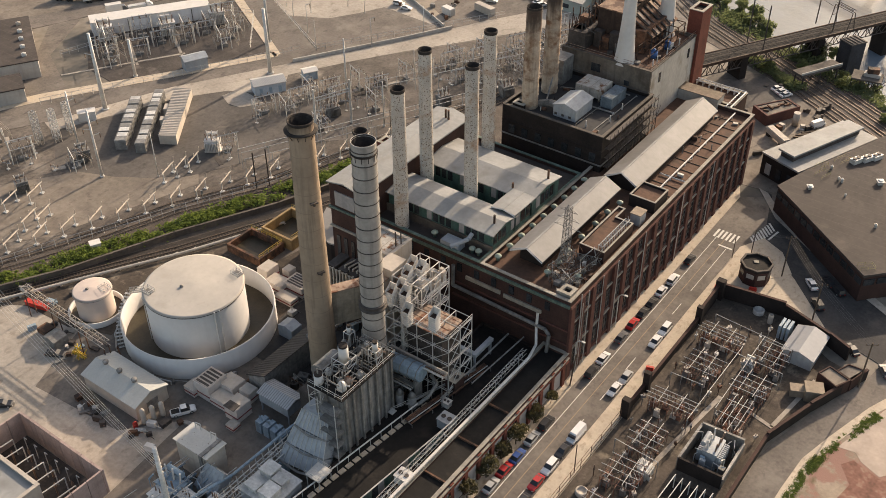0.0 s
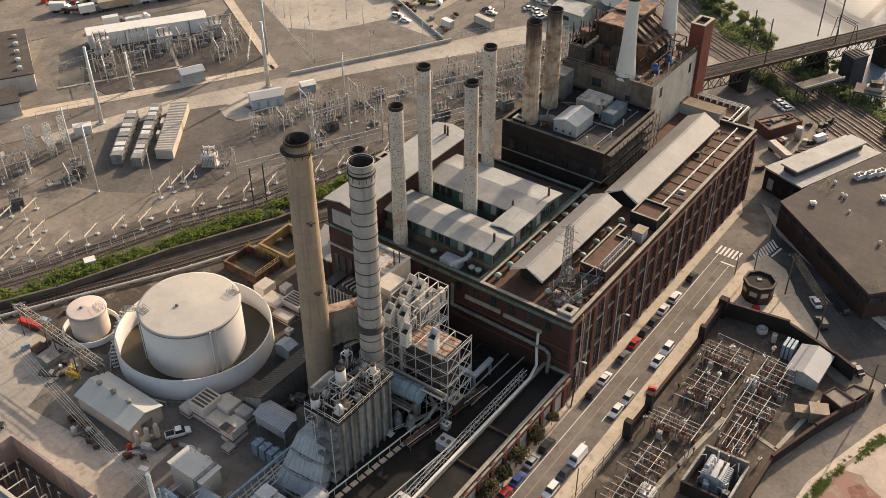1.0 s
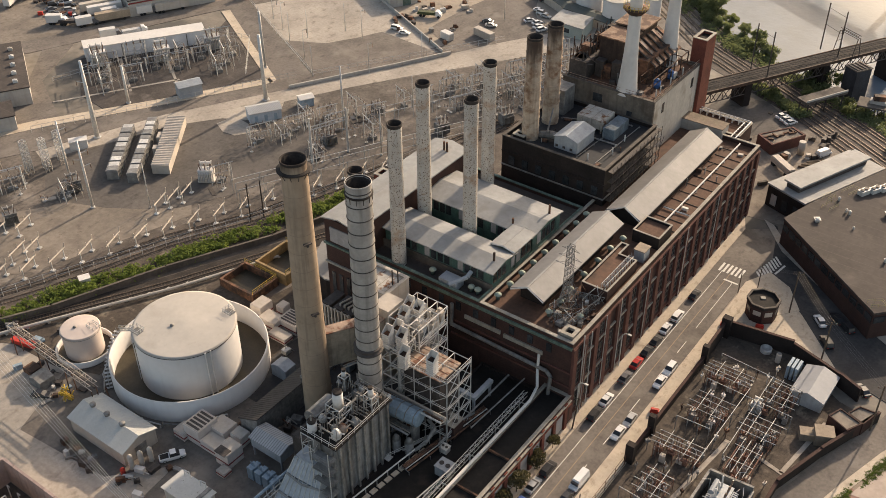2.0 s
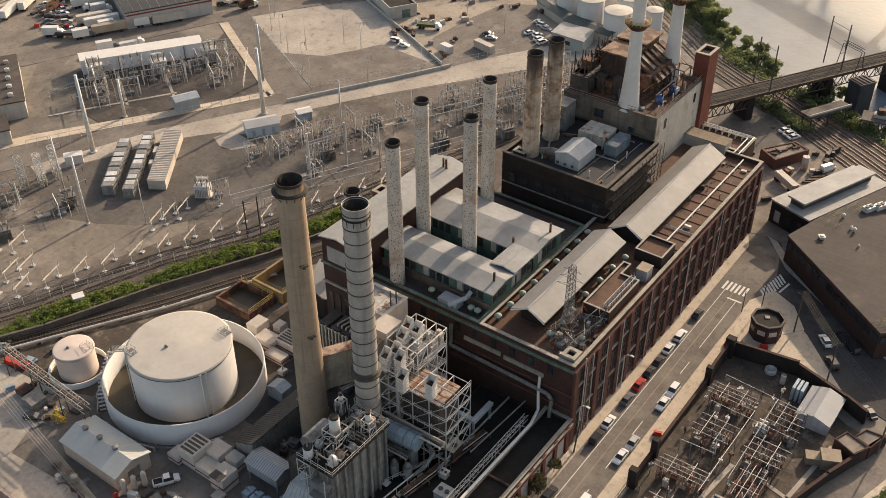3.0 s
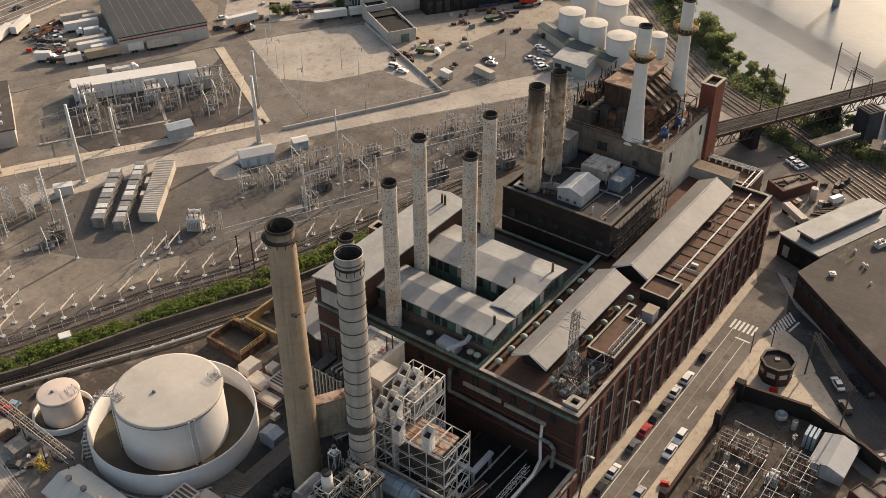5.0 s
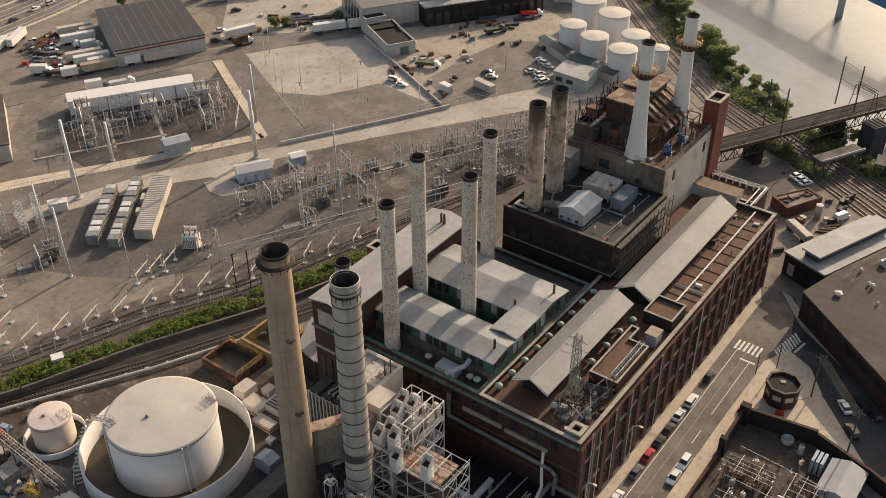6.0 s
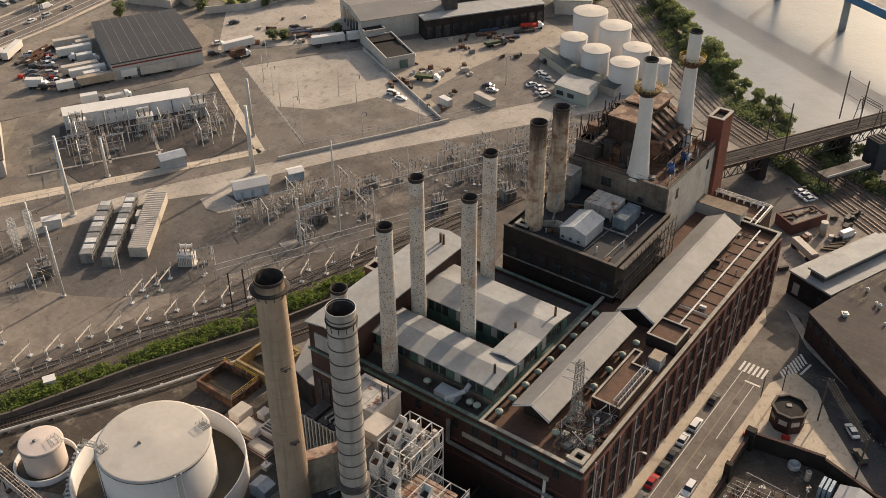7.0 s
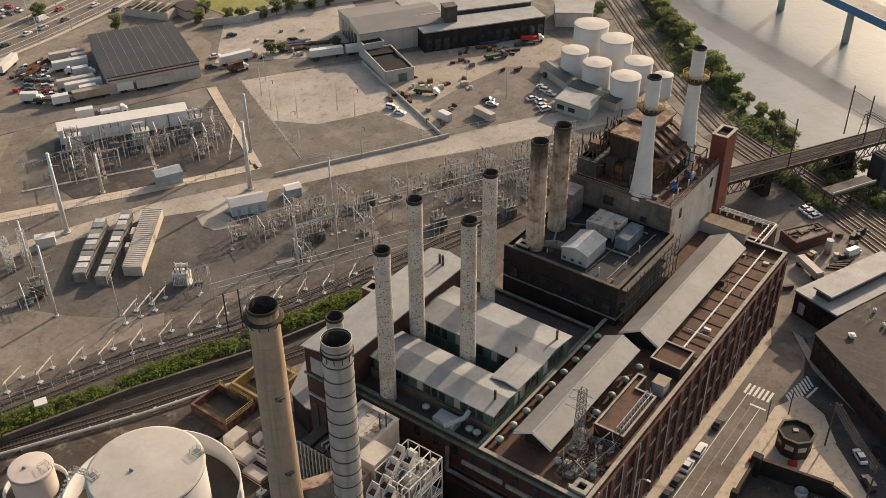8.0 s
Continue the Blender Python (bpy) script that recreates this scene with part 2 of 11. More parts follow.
BLUE_DULL = mat("weathered_blue_sheet", (0.12, 0.155, 0.18), 0.7, var=0.3, scale=0.5, streak=0.6, streak_col=(0.05, 0.04, 0.035))
YELLOW = mat("yellow_paint", (0.50, 0.34, 0.06), 0.6, var=0.2, scale=0.8)
BLUE = mat("blue_paint", (0.05, 0.13, 0.32), 0.5, var=0.2, scale=0.8)
BLUE_PALE = mat("pale_blue_steel", (0.24, 0.32, 0.38), 0.6, var=0.2, scale=0.5, streak=0.3)
RED = mat("red_paint", (0.50, 0.045, 0.03), 0.5, var=0.15, scale=0.8)
RUST_CASING = mat("rust_streaked_casing", (0.036, 0.024, 0.02), 0.85, var=0.35, scale=0.3, fine=1.2, stain=((0.05, 0.034, 0.027), 0.3, 0.5, 0.62), streak=0.5, streak_col=(0.10, 0.07, 0.055))
RUST_HOOD = mat("rust_bleached_hood", (0.24, 0.15, 0.10), 0.8, stain2=((0.33, 0.255, 0.19), 0.3, 0.56, 0.66), var=0.3, scale=0.4, fine=1.5, stain=((0.085, 0.042, 0.028), 0.4, 0.46, 0.56), lines=(1, 3.0, 0.12, (0.10, 0.055, 0.038)))
BREECH = mat("sooted_beige_flue", (0.32, 0.275, 0.215), 0.75, var=0.2, scale=0.3, fine=1.2, streak=0.55, streak_col=(0.08, 0.065, 0.05))
DARK_RENDER = mat("dark_stained_render", (0.16, 0.135, 0.11), 0.88, var=0.3, scale=0.15, fine=1.0, stain=((0.075, 0.058, 0.047), 0.12, 0.5, 0.66), streak=0.55, streak_col=(0.05, 0.04, 0.033))
TEAL = mat("teal_window_wall", (0.05, 0.105, 0.09), 0.6, var=0.3, scale=0.6, streak=0.4)
GLASS = mat("dark_window_glass", (0.03, 0.033, 0.036), 0.2, var=0.4, scale=0.8, per=0.4, spec=0.4)
PANEL_GREY = mat("grey_infill_panel", (0.30, 0.29, 0.285), 0.6, var=0.12, scale=0.5, streak=0.25, per=0.12)
WOOD = mat("weathered_pole_wood", (0.10, 0.075, 0.055), 0.9, var=0.3, scale=0.8, per=0.2)
TIE = mat("rail_sleeper", (0.07, 0.055, 0.045), 0.95, var=0.3, scale=0.6, per=0.3)
RAIL = mat("rail_steel", (0.22, 0.17, 0.13), 0.5, 0.5, var=0.2, scale=1.0)
TYRE = mat("black_rubber", (0.02, 0.02, 0.02), 0.8, var=0.2)
PAINT_LINE = mat("road_marking", (0.62, 0.60, 0.55), 0.8, var=0.15, scale=0.8, fine=3.0)
PAINT_YELLOW = mat("yellow_road_marking", (0.30, 0.22, 0.145), 0.8, var=0.15, scale=0.8, fine=3.0)


def leaf_mat(name, col, glow, var=0.45, scale=0.5):
    """Foliage: the sun shines partly through the leaves."""
    m = mat(name, col, 0.75, var=var, scale=scale, fine=3.0, per=0.2)
    nodes, links = m.node_tree.nodes, m.node_tree.links
    tr = nodes.new("ShaderNodeBsdfTranslucent")
    tr.inputs["Color"].default_value = (*glow, 1)
    mx = nodes.new("ShaderNodeMixShader")
    mx.inputs[0].default_value = 0.45
    links.new(nodes["Principled BSDF"].outputs[0], mx.inputs[1])
    links.new(tr.outputs[0], mx.inputs[2])
    links.new(mx.outputs[0], nodes["Material Output"].inputs["Surface"])
    return m


LEAF = leaf_mat("leaves", (0.125, 0.15, 0.075), (0.24, 0.28, 0.12))
LEAF_BRIGHT = leaf_mat("sunlit_scrub", (0.095, 0.13, 0.04), (0.18, 0.24, 0.06), 0.6, 0.25)
LEAF_DRY = leaf_mat("olive_leaves", (0.085, 0.075, 0.04), (0.10, 0.09, 0.04), 0.4, 0.6)
BARK = mat("bark", (0.09, 0.065, 0.045), 0.95, var=0.3, scale=1.0)
MUD = mat("brown_water_sludge", (0.055, 0.044, 0.028), 0.5, var=0.3, scale=0.2)
CERAMIC = mat("brown_insulator", (0.18, 0.12, 0.09), 0.35, var=0.2, scale=1.0)

WATER = mat("river_water", (0.115, 0.15, 0.185), 0.3, var=0.12, scale=0.012, fine=0.08, bump=0.06, bump_scale=0.5, spec=0.16,
            stain=((0.085, 0.112, 0.138), 0.018, 0.57, 0.68))


# ---- geometry helpers ----
def gz(x, y):
    """Height of the ground: the site falls gently towards the river."""
    return 0.0


def box(bm, x0, y0, z0, x1, y1, z1):
    v = [bm.verts.new(p) for p in ((x0, y0, z0), (x1, y0, z0), (x1, y1, z0), (x0, y1, z0), (x0, y0, z1), (x1, y0, z1), (x1, y1, z1), (x0, y1, z1))]
    for f in ((3, 2, 1, 0), (4, 5, 6, 7), (0, 1, 5, 4), (1, 2, 6, 5), (2, 3, 7, 6), (3, 0, 4, 7)):
        bm.faces.new([v[i] for i in f])
    return v


def obox(bm, cx, cy, z0, lx, ly, h, deg=0.0, z1=None):
    """A box of size lx, ly, h round cx, cy, turned by deg."""
    v = box(bm, -lx / 2, -ly / 2, z0, lx / 2, ly / 2, z0 + h)
    c, s = math.cos(radians(deg)), math.sin(radians(deg))
    for p in v:
        p.co = Vector((cx + p.co.x * c - p.co.y * s, cy + p.co.x * s + p.co.y * c, p.co.z))
    return v


def prism(bm, pts, z0, z1):
    """A standing prism over the polygon pts (counter-clockwise); z0 and z1 are heights or functions of x, y."""
    f0 = z0 if callable(z0) else (lambda x, y: z0)
    f1 = z1 if callable(z1) else (lambda x, y: z1)
    lo = [bm.verts.new((x, y, f0(x, y))) for x, y in pts]
    hi = [bm.verts.new((x, y, f1(x, y))) for x, y in pts]
    n = len(pts)
    bm.faces.new(hi)
    bm.faces.new(lo[::-1])
    for i in range(n):
        j = (i + 1) % n
        bm.faces.new((lo[i], lo[j], hi[j], hi[i]))


def cyl(bm, x, y, z0, z1, r0, r1=None, n=20, cap=True):
    r1 = r0 if r1 is None else r1
    a = [2 * math.pi * i / n for i in range(n)]
    lo = [bm.verts.new((x + r0 * math.cos(t), y + r0 * math.sin(t), z0)) for t in a]
    hi = [bm.verts.new((x + r1 * math.cos(t), y + r1 * math.sin(t), z1)) for t in a]
    for i in range(n):
        j = (i + 1) % n
        bm.faces.new((lo[i], lo[j], hi[j], hi[i])).smooth = n > 10
    if cap:
        bm.faces.new(hi)
        bm.faces.new(lo[::-1])


def lathe(bm, x, y, profile, n=32):
    """Turns the profile of (radius, height) pairs round a standing axis."""
    rings = []
    for r, z in profile:
        rings.append([bm.verts.new((x + r * math.cos(2 * math.pi * i / n), y + r * math.sin(2 * math.pi * i / n), z)) for i in range(n)])
    for a, b in zip(rings, rings[1:]):
        for i in range(n):
            j = (i + 1) % n
            bm.faces.new((a[i], a[j], b[j], b[i])).smooth = True


def bar(bm, p, q, r=0.1, n=4):
    """A bar from p to q."""
    p, q = Vector(p), Vector(q)
    d = q - p
    if d.length < 1e-4:
        return
    d.normalize()
    u = d.orthogonal().normalized()
    w = d.cross(u)
    rings = [[bm.verts.new(c + (u * math.cos(2 * math.pi * i / n + 0.785) + w * math.sin(2 * math.pi * i / n + 0.785)) * r) for i in range(n)] for c in (p, q)]
    for i in range(n):
        j = (i + 1) % n
        bm.faces.new((rings[0][i], rings[0][j], rings[1][j], rings[1][i]))
    bm.faces.new(rings[1])
    bm.faces.new(rings[0][::-1])


def pipe(bm, pts, r=0.3, n=8):
    for a, b in zip(pts, pts[1:]):
        bar(bm, a, b, r, n)


def gable(bm, x0, y0, x1, y1, ze, zr, along="y", t=0.25, over=0.4):
    """A pitched roof slab over the rectangle; ze and zr are the heights of eaves and ridge."""
    if along == "y":
        xm = (x0 + x1) / 2
        sec = [(x0 - over, ze), (xm, zr), (x1 + over, ze), (x1 + over, ze - t), (xm, zr - t), (x0 - over, ze - t)]
        ends = [[bm.verts.new((a, y, z)) for a, z in sec] for y in (y0 - over, y1 + over)]
    else:
        ym = (y0 + y1) / 2
        sec = [(y0 - over, ze), (ym, zr), (y1 + over, ze), (y1 + over, ze - t), (ym, zr - t), (y0 - over, ze - t)]
        ends = [[bm.verts.new((x, a, z)) for a, z in sec] for x in (x0 - over, x1 + over)]
    n = 6
    for i in range(n):
        j = (i + 1) % n
        bm.faces.new((ends[0][i], ends[0][j], ends[1][j], ends[1][i]))
    for e in ends:
        bm.faces.new((e[0], e[1], e[4], e[5]))
        bm.faces.new((e[1], e[2], e[3], e[4]))


def gable_walls(bm, x0, y0, x1, y1, z0, ze, zr, along="y"):
    """The body of a house under a pitched roof."""
    if along == "y":
        xm = (x0 + x1) / 2
        sec = [(x0, z0), (x1, z0), (x1, ze), (xm, zr), (x0, ze)]
        ends = [[bm.verts.new((a, y, z)) for a, z in sec] for y in (y0, y1)]
    else:
        ym = (y0 + y1) / 2
        sec = [(y0, z0), (y1, z0), (y1, ze), (ym, zr), (y0, ze)]
        ends = [[bm.verts.new((x, a, z)) for a, z in sec] for x in (x0, x1)]
    for i in range(5):
        j = (i + 1) % 5
        bm.faces.new((ends[0][i], ends[0][j], ends[1][j], ends[1][i]))
    bm.faces.new(ends[0][::-1])
    bm.faces.new(ends[1])


def mesh_of(name, bm, material):
    bmesh.ops.recalc_face_normals(bm, faces=bm.faces)
    me = bpy.data.meshes.new(name)
    bm.to_mesh(me)
    bm.free()
    me.materials.append(material)
    return me


def thing(name, x, y, z, label, category, group="", kind="", deg=0.0):
    """An empty at the base of a thing, under which its parts hang."""
    ob = new(name)
    ob.empty_display_size = 0.5
    ob.matrix_basis = pose(x, y, z, 0, 0, deg)
    return tagged(ob, label, category, group, kind)


def part(name, bm, material, parent, label=""):
    """One mesh under a thing or a part; the bmesh is in the place's own coordinates."""
    ob = new(name, mesh_of(name, bm, material) if isinstance(bm, bmesh.types.BMesh) else bm)
    ob.parent = parent
    top = parent
    while top.parent:
        top = top.parent
    if parent is top:
        ob.matrix_parent_inverse = top.matrix_basis.inverted()
    return tagged(ob, label)


def lpart(name, bm, material, parent, label=""):
    """One mesh under a thing or a part; the bmesh is in the thing's coordinates."""
    ob = new(name, mesh_of(name, bm, material) if isinstance(bm, bmesh.types.BMesh) else bm)
    ob.parent = parent
    return tagged(ob, label)


def solid(name, bm, material, label, category, group="", kind=""):
    return tagged(new(name, mesh_of(name, bm, material)), label, category, group, kind)


def sheet(name, pts, h, material, label, category="ground", thick=0.6):
    """A flat slab that lies on the sloping ground, its top h above it."""
    bm = bmesh.new()
    prism(bm, pts, lambda x, y: gz(x, y) + h - thick, lambda x, y: gz(x, y) + h)
    return solid(name, bm, material, label, category, kind="structure")


def ribbon(pts, a, b):
    """The polygon between the offsets a and b to the left of the line pts."""
    out = []
    for k, side in ((a, 1), (b, -1)):
        row = []
        for i, (x, y) in enumerate(pts):
            x0, y0 = pts[max(0, i - 1)]
            x1, y1 = pts[min(len(pts) - 1, i + 1)]
            l = math.hypot(x1 - x0, y1 - y0)
            row.append((x - k * (y1 - y0) / l, y + k * (x1 - x0) / l))
        out += row[::side]
    return out if a < b else out[::-1]


rnd = random.Random(7)

# ---- the ground: one sheet, falling to the river bed beyond the bank ----
BANK = [(-560, 1000), (-330, 640), (-250, 512), (-195, 424), (-170, 393), (-137, 358), (-122, 344), (-98, 329), (-52, 303), (0, 268), (120, 180), (400, -40)]


def past_bank(x, y):
    """Metres beyond the line of the bank, towards the river."""
    best, side = 1e9, 1
    for (x0, y0), (x1, y1) in zip(BANK, BANK[1:]):
        dx, dy = x1 - x0, y1 - y0
        k = max(0, min(1, ((x - x0) * dx + (y - y0) * dy) / (dx * dx + dy * dy)))
        d = math.hypot(x - x0 - k * dx, y - y0 - k * dy)
        if d < best:
            best, side = d, 1 if dx * (y - y0) - dy * (x - x0) > 0 else -1
    return best * side


def build_ground():
    xs = sorted(set([-1600, -1200, -900, -700, -560] + list(range(-460, 60, 6)) + [80, 120, 200, 320, 500, 800, 1200, 1600]))
    ys = sorted(set([-900, -500, -250, -100] + list(range(-40, 560, 6)) + [600, 680, 800, 1000, 1300, 1800]))
    verts, faces = [], []
    for y in ys:
        for x in xs:
            d = past_bank(x, y)
            s = max(0.0, min(1.0, (d + 5) / 9))
            s = s * s * (3 - 2 * s)
            verts.append((x, y, -9 * s - 0.02))
    n = len(xs)
    for j in range(len(ys) - 1):
        for i in range(n - 1):
            faces.append((j * n + i, j * n + i + 1, (j + 1) * n + i + 1, (j + 1) * n + i))
    me = bpy.data.meshes.new("ground")
    me.from_pydata(verts, [], faces)
    me.materials.append(LAND)
    tagged(new("ground", me), "worn grey-brown industrial ground of dirt and old paving", "ground", kind="structure")


build_ground()
bm = bmesh.new()
prism(bm, [(400, -40), (1500, -40), (1500, 1700), (-560, 1700), (-560, 1000), (-330, 640), (-250, 512), (-195, 424), (-170, 393), (-137, 358), (-122, 344), (-98, 329), (-52, 303), (0, 268), (120, 180)], -8.0, -4.6)
solid("water", bm, WATER, "wide pale river with small ripples and dark streaks", "river", kind="structure")

# plant yard, street and the land about it
sheet("yard_paving", [(-196, 40), (-71, 40), (-71, 262), (-150, 262), (-160, 180), (-171, 125)], 0.03, ASPHALT, "patched grey asphalt yard of the power plant", "yard")
sheet("yard_apron", [(-196, 40), (-122, 40), (-127, 84), (-136, 74), (-160, 72), (-172, 100), (-186, 92)], 0.06, CONCRETE, "pale concrete apron beside the storage tanks", "yard")
# Dark oily soil that also carries the shade round the conveyor.
sheet("trackside_ground", [(-196, 80), (-184, 87), (-170, 88), (-160, 92), (-160, 112), (-150, 124), (-152, 138), (-160, 142), (-171, 120), (-184, 96)], 0.09, SOIL, "oily ground beside the sunken track, shade painted into its black", "yard")
sheet("basin_yard", [(-153, 122), (-141, 116), (-133, 112), (-134, 128), (-122, 139.3), (-132, 146), (-147, 141), (-149, 132)], 0.09, SOIL, "oil-stained dark yard round the chillers and basins", "yard")
sheet("plant_ground", [(-136, 106), (-93, 106), (-93, 139.4), (-121, 139.4), (-133, 128)], 0.07, ASPHALT_DARK, "dark patchy asphalt ground round the tall chimneys", "yard")
sheet("road", [(-68.3, 20), (-59.4, 20), (-59.4, 205), (-56, 213), (-50, 209), (-60, 232), (-68.3, 226)], 0.07, ASPHALT, "two-lane asphalt street with parking lanes", "road")
sheet("pavement_west", [(-71, 20), (-68.3, 20), (-68.3, 226), (-71, 232)], 0.2, PAVEMENT, "broad sunlit pavement of worn slabs", "pavement")
sheet("pavement_east", [(-59.4, 20), (-55.6, 20), (-55.6, 184), (-54, 190), (-45, 202), (-50, 209), (-56, 212), (-59.4, 205)], 0.2, PAVEMENT, "sunlit pavement along the substation wall", "pavement")
sheet("corner_plaza", [(-55.9, 184.4), (-41, 186.4), (-29.5, 182.4), (-31.1, 186.9), (-43.8, 200.6), (-49.5, 205.6), (-55.4, 204.4)], 0.12, PAVEMENT, "bare concrete corner beside the octagonal booth", "yard")
sheet("side_road", [(-62, 232), (-55, 209), (-49.5, 205.4), (-43.9, 200.4), (-31.2, 186.7), (-14.5, 182), (20, 160), (24, 172), (-10, 192), (-22, 200), (-37.9, 209), (-57, 222), (-66, 233)], 0.09, ASPHALT_DARK, "asphalt side road along the dark-roofed warehouse", "road")
sheet("side_pavement", [(-66, 233), (-57, 222), (-37.9, 209), (-22, 200), (-10, 192), (0, 186), (2, 190), (-24, 203.5), (-52, 220), (-63, 232)], 0.18, CONCRETE, "narrow pavement in front of the warehouse", "pavement")
sheet("back_road", [(-29.4, 100), (-22, 100), (-21.7, 141.4), (-21.2, 148), (-19.2, 155.4), (-15.2, 168.2), (-12, 180), (-17.5, 186), (-19.2, 175.6), (-24.0, 163.2), (-28.2, 149.4), (-29.2, 143)], 0.1, ASPHALT, "narrow grey asphalt road behind the brick-walled substation", "road")
sheet("lot_pavement", [(-23.4, 100), (-21.0, 100), (-20.6, 138), (-20.2, 147.4), (-18.2, 155.2), (-14.2, 168.2), (-9, 180), (-10.6, 181.4), (-16, 168.8), (-20, 155.8), (-22.2, 147.6), (-22.8, 138)], 0.2, PAVEMENT, "pale kerbed pavement along the vacant lot", "pavement")
sheet("vacant_lot", [(-21, 90), (40, 90), (40, 165), (-10, 178), (-14.2, 168.2), (-18.2, 155.2), (-20.2, 147.4), (-20.6, 138)], 0.12, LOT_RED, "cracked vacant lot of pale and red slabs", "lot")
sheet("lot_slab", [(-17.6, 154.6), (-14.3, 155.2), (-12.6, 153.4), (-8.6, 151.7), (-4, 158), (-8, 172), (-13.0, 170.6)], 0.15, mat("pale_pink_slab", (0.40, 0.325, 0.27), 0.9, var=0.12, scale=0.25, fine=1.2, stain=((0.27, 0.2, 0.16), 0.3, 0.6, 0.75)), "pale worn slab in the vacant lot", "slab")
sheet("lot_red_earth", [(-15.6, 150.6), (-14.0, 153.0), (-8.6, 151.3), (-4, 152), (-2, 146), (-8, 139), (-14.0, 139.0), (-12.6, 146.6)], 0.14, mat("red_brick_earth", (0.20, 0.10, 0.075), 0.95, var=0.3, scale=0.4, fine=1.5, stain=((0.28, 0.2, 0.15), 0.4, 0.56, 0.66)), "red earth of crushed brick in the vacant lot", "lot")
sheet("substation_soil", [(-55.7, 60), (-29, 60), (-29.5, 132), (-29.4, 148), (-20.0, 176.5), (-27.5, 178), (-41, 186.2), (-55.9, 184), (-55.6, 147)], 0.08, SOIL, "oil-stained soil of the street-side substation", "yard")
sheet("rear_yard", [(-91, 244), (-71, 232), (-62, 233), (-40, 255), (-60, 285), (-88, 296), (-108, 282)], 0.05, DIRT, "dusty brown yard behind the power station", "yard")

sheet("switchyard_asphalt", [(-245, 140), (-231, 176), (-222, 187.5), (-206, 195), (-173, 206), (-168, 192), (-183.1, 176), (-187.8, 160.6), (-195, 146.8), (-203, 140), (-212, 134.5), (-228, 128)], 0.075, YARD_ASPHALT, "dark worn asphalt round the radiator banks", "yard")
# rail corridor
RAIL_NEAR = [(-208, 55), (-184.7, 97.5), (-171.2, 121.9), (-159.6, 146.5), (-147, 175), (-136, 204)]
RAIL_FAR = [(-215, 62), (-195.6, 104.8), (-186, 134), (-175, 155), (-166.5, 180), (-158, 206), (-148, 240)]
sheet("rail_bed", [(-205, 50), (-183, 95), (-169, 120), (-157.5, 145), (-145, 174), (-134, 204), (-142, 245), (-153, 243), (-163, 208), (-172, 181), (-180.5, 157), (-191.5, 136), (-201, 106), (-222, 60)], 0.05, BALLAST, "dark stained rail ballast", "railway")
sheet("verge_soil", [(-198, 78), (-187.6, 99.4), (-178, 126), (-165.7, 150.7), (-158, 180), (-164, 184), (-171, 156), (-183.2, 131.8), (-192.9, 103), (-203, 82)], 0.3, SOIL, "soil bank between the tracks", "verge")

# Ballast near black: the retaining wall's shade is put into its colour.
sheet("cutting_bed", ribbon(RAIL_NEAR, -2.2, 4.2), 0.1, mat("black_ballast", (0.035, 0.029, 0.025), 0.95, var=0.4, scale=0.2, fine=3.0, bump=0.06, bump_scale=5), "dark ballast of the sunken track with retaining wall shade painted in", "railway")

# western substation, roads and lots
sheet("substation_gravel", [(-222, 60), (-201, 106), (-191.5, 136), (-180.5, 157), (-172, 181), (-163, 208), (-148, 262), (-140, 290), (-162, 290), (-177, 266), (-194, 241), (-204, 226), (-218, 203), (-238, 178), (-252, 142), (-275, 100), (-280, 60)], 0.04, GRAVEL, "grey-brown gravel of the large switchyard", "yard")
sheet("switchyard_strip", [(-226, 80), (-203, 106), (-193, 136), (-190, 146), (-203, 158), (-226, 124), (-246, 96)], 0.07, DIRT, "pale dusty strip of the switchyard", "yard")
sheet("control_house_apron", [(-221, 184.6), (-216, 182.2), (-211.2, 182.6), (-207.2, 188.8), (-213.6, 190.2), (-219.8, 191.0)], 0.12, CONCRETE, "pale concrete apron beside the control house", "yard")
sheet("service_apron", [(-252, 142), (-238.2, 179.3), (-218, 215.6), (-199.9, 248.8), (-185.5, 278.3), (-160, 322), (-148, 314), (-162.4, 290), (-177.4, 266.4), (-194.2, 241.7), (-203.7, 226.2), (-214, 207), (-207, 196), (-222, 188), (-231, 176), (-246, 140)], 0.07, CONCRETE, "pale concrete service apron beside the switchyard", "yard")
sheet("access_road", [(-275, 100), (-252, 142.4), (-238.2, 179.3), (-217.6, 216.2), (-199.9, 248.8), (-185.5, 278.3), (-160, 322), (-164.5, 327), (-190.1, 285.1), (-204.6, 254.8), (-222.5, 221.3), (-243.2, 183.5), (-263.3, 149.9), (-285, 105)], 0.1, ASPHALT, "grey asphalt access road", "road")
sheet("access_pavement", [(-285, 105), (-263.3, 149.9), (-243.2, 183.5), (-225.7, 214.7), (-229, 216), (-246.5, 186), (-267.5, 153), (-290, 106)], 0.2, PAVEMENT, "pale pavement along the access road", "pavement")
sheet("depot_apron", [(-262, 140), (-261.8, 158), (-288.6, 171), (-306, 199), (-311, 188), (-275, 150), (-266, 132)], 0.06, ASPHALT, "worn grey apron of the depot", "yard")
sheet("cross_road", [(-226.4, 214.2), (-217.6, 224.9), (-281, 258.9), (-290, 252), (-279.6, 245.2)], 0.11, ASPHALT, "straight asphalt side road between the lots", "road")
sheet("cross_pavement", [(-226.4, 213.4), (-226.4, 216.4), (-280.5, 248), (-282, 245)], 0.2, PAVEMENT, "pale strip of pavement", "pavement")
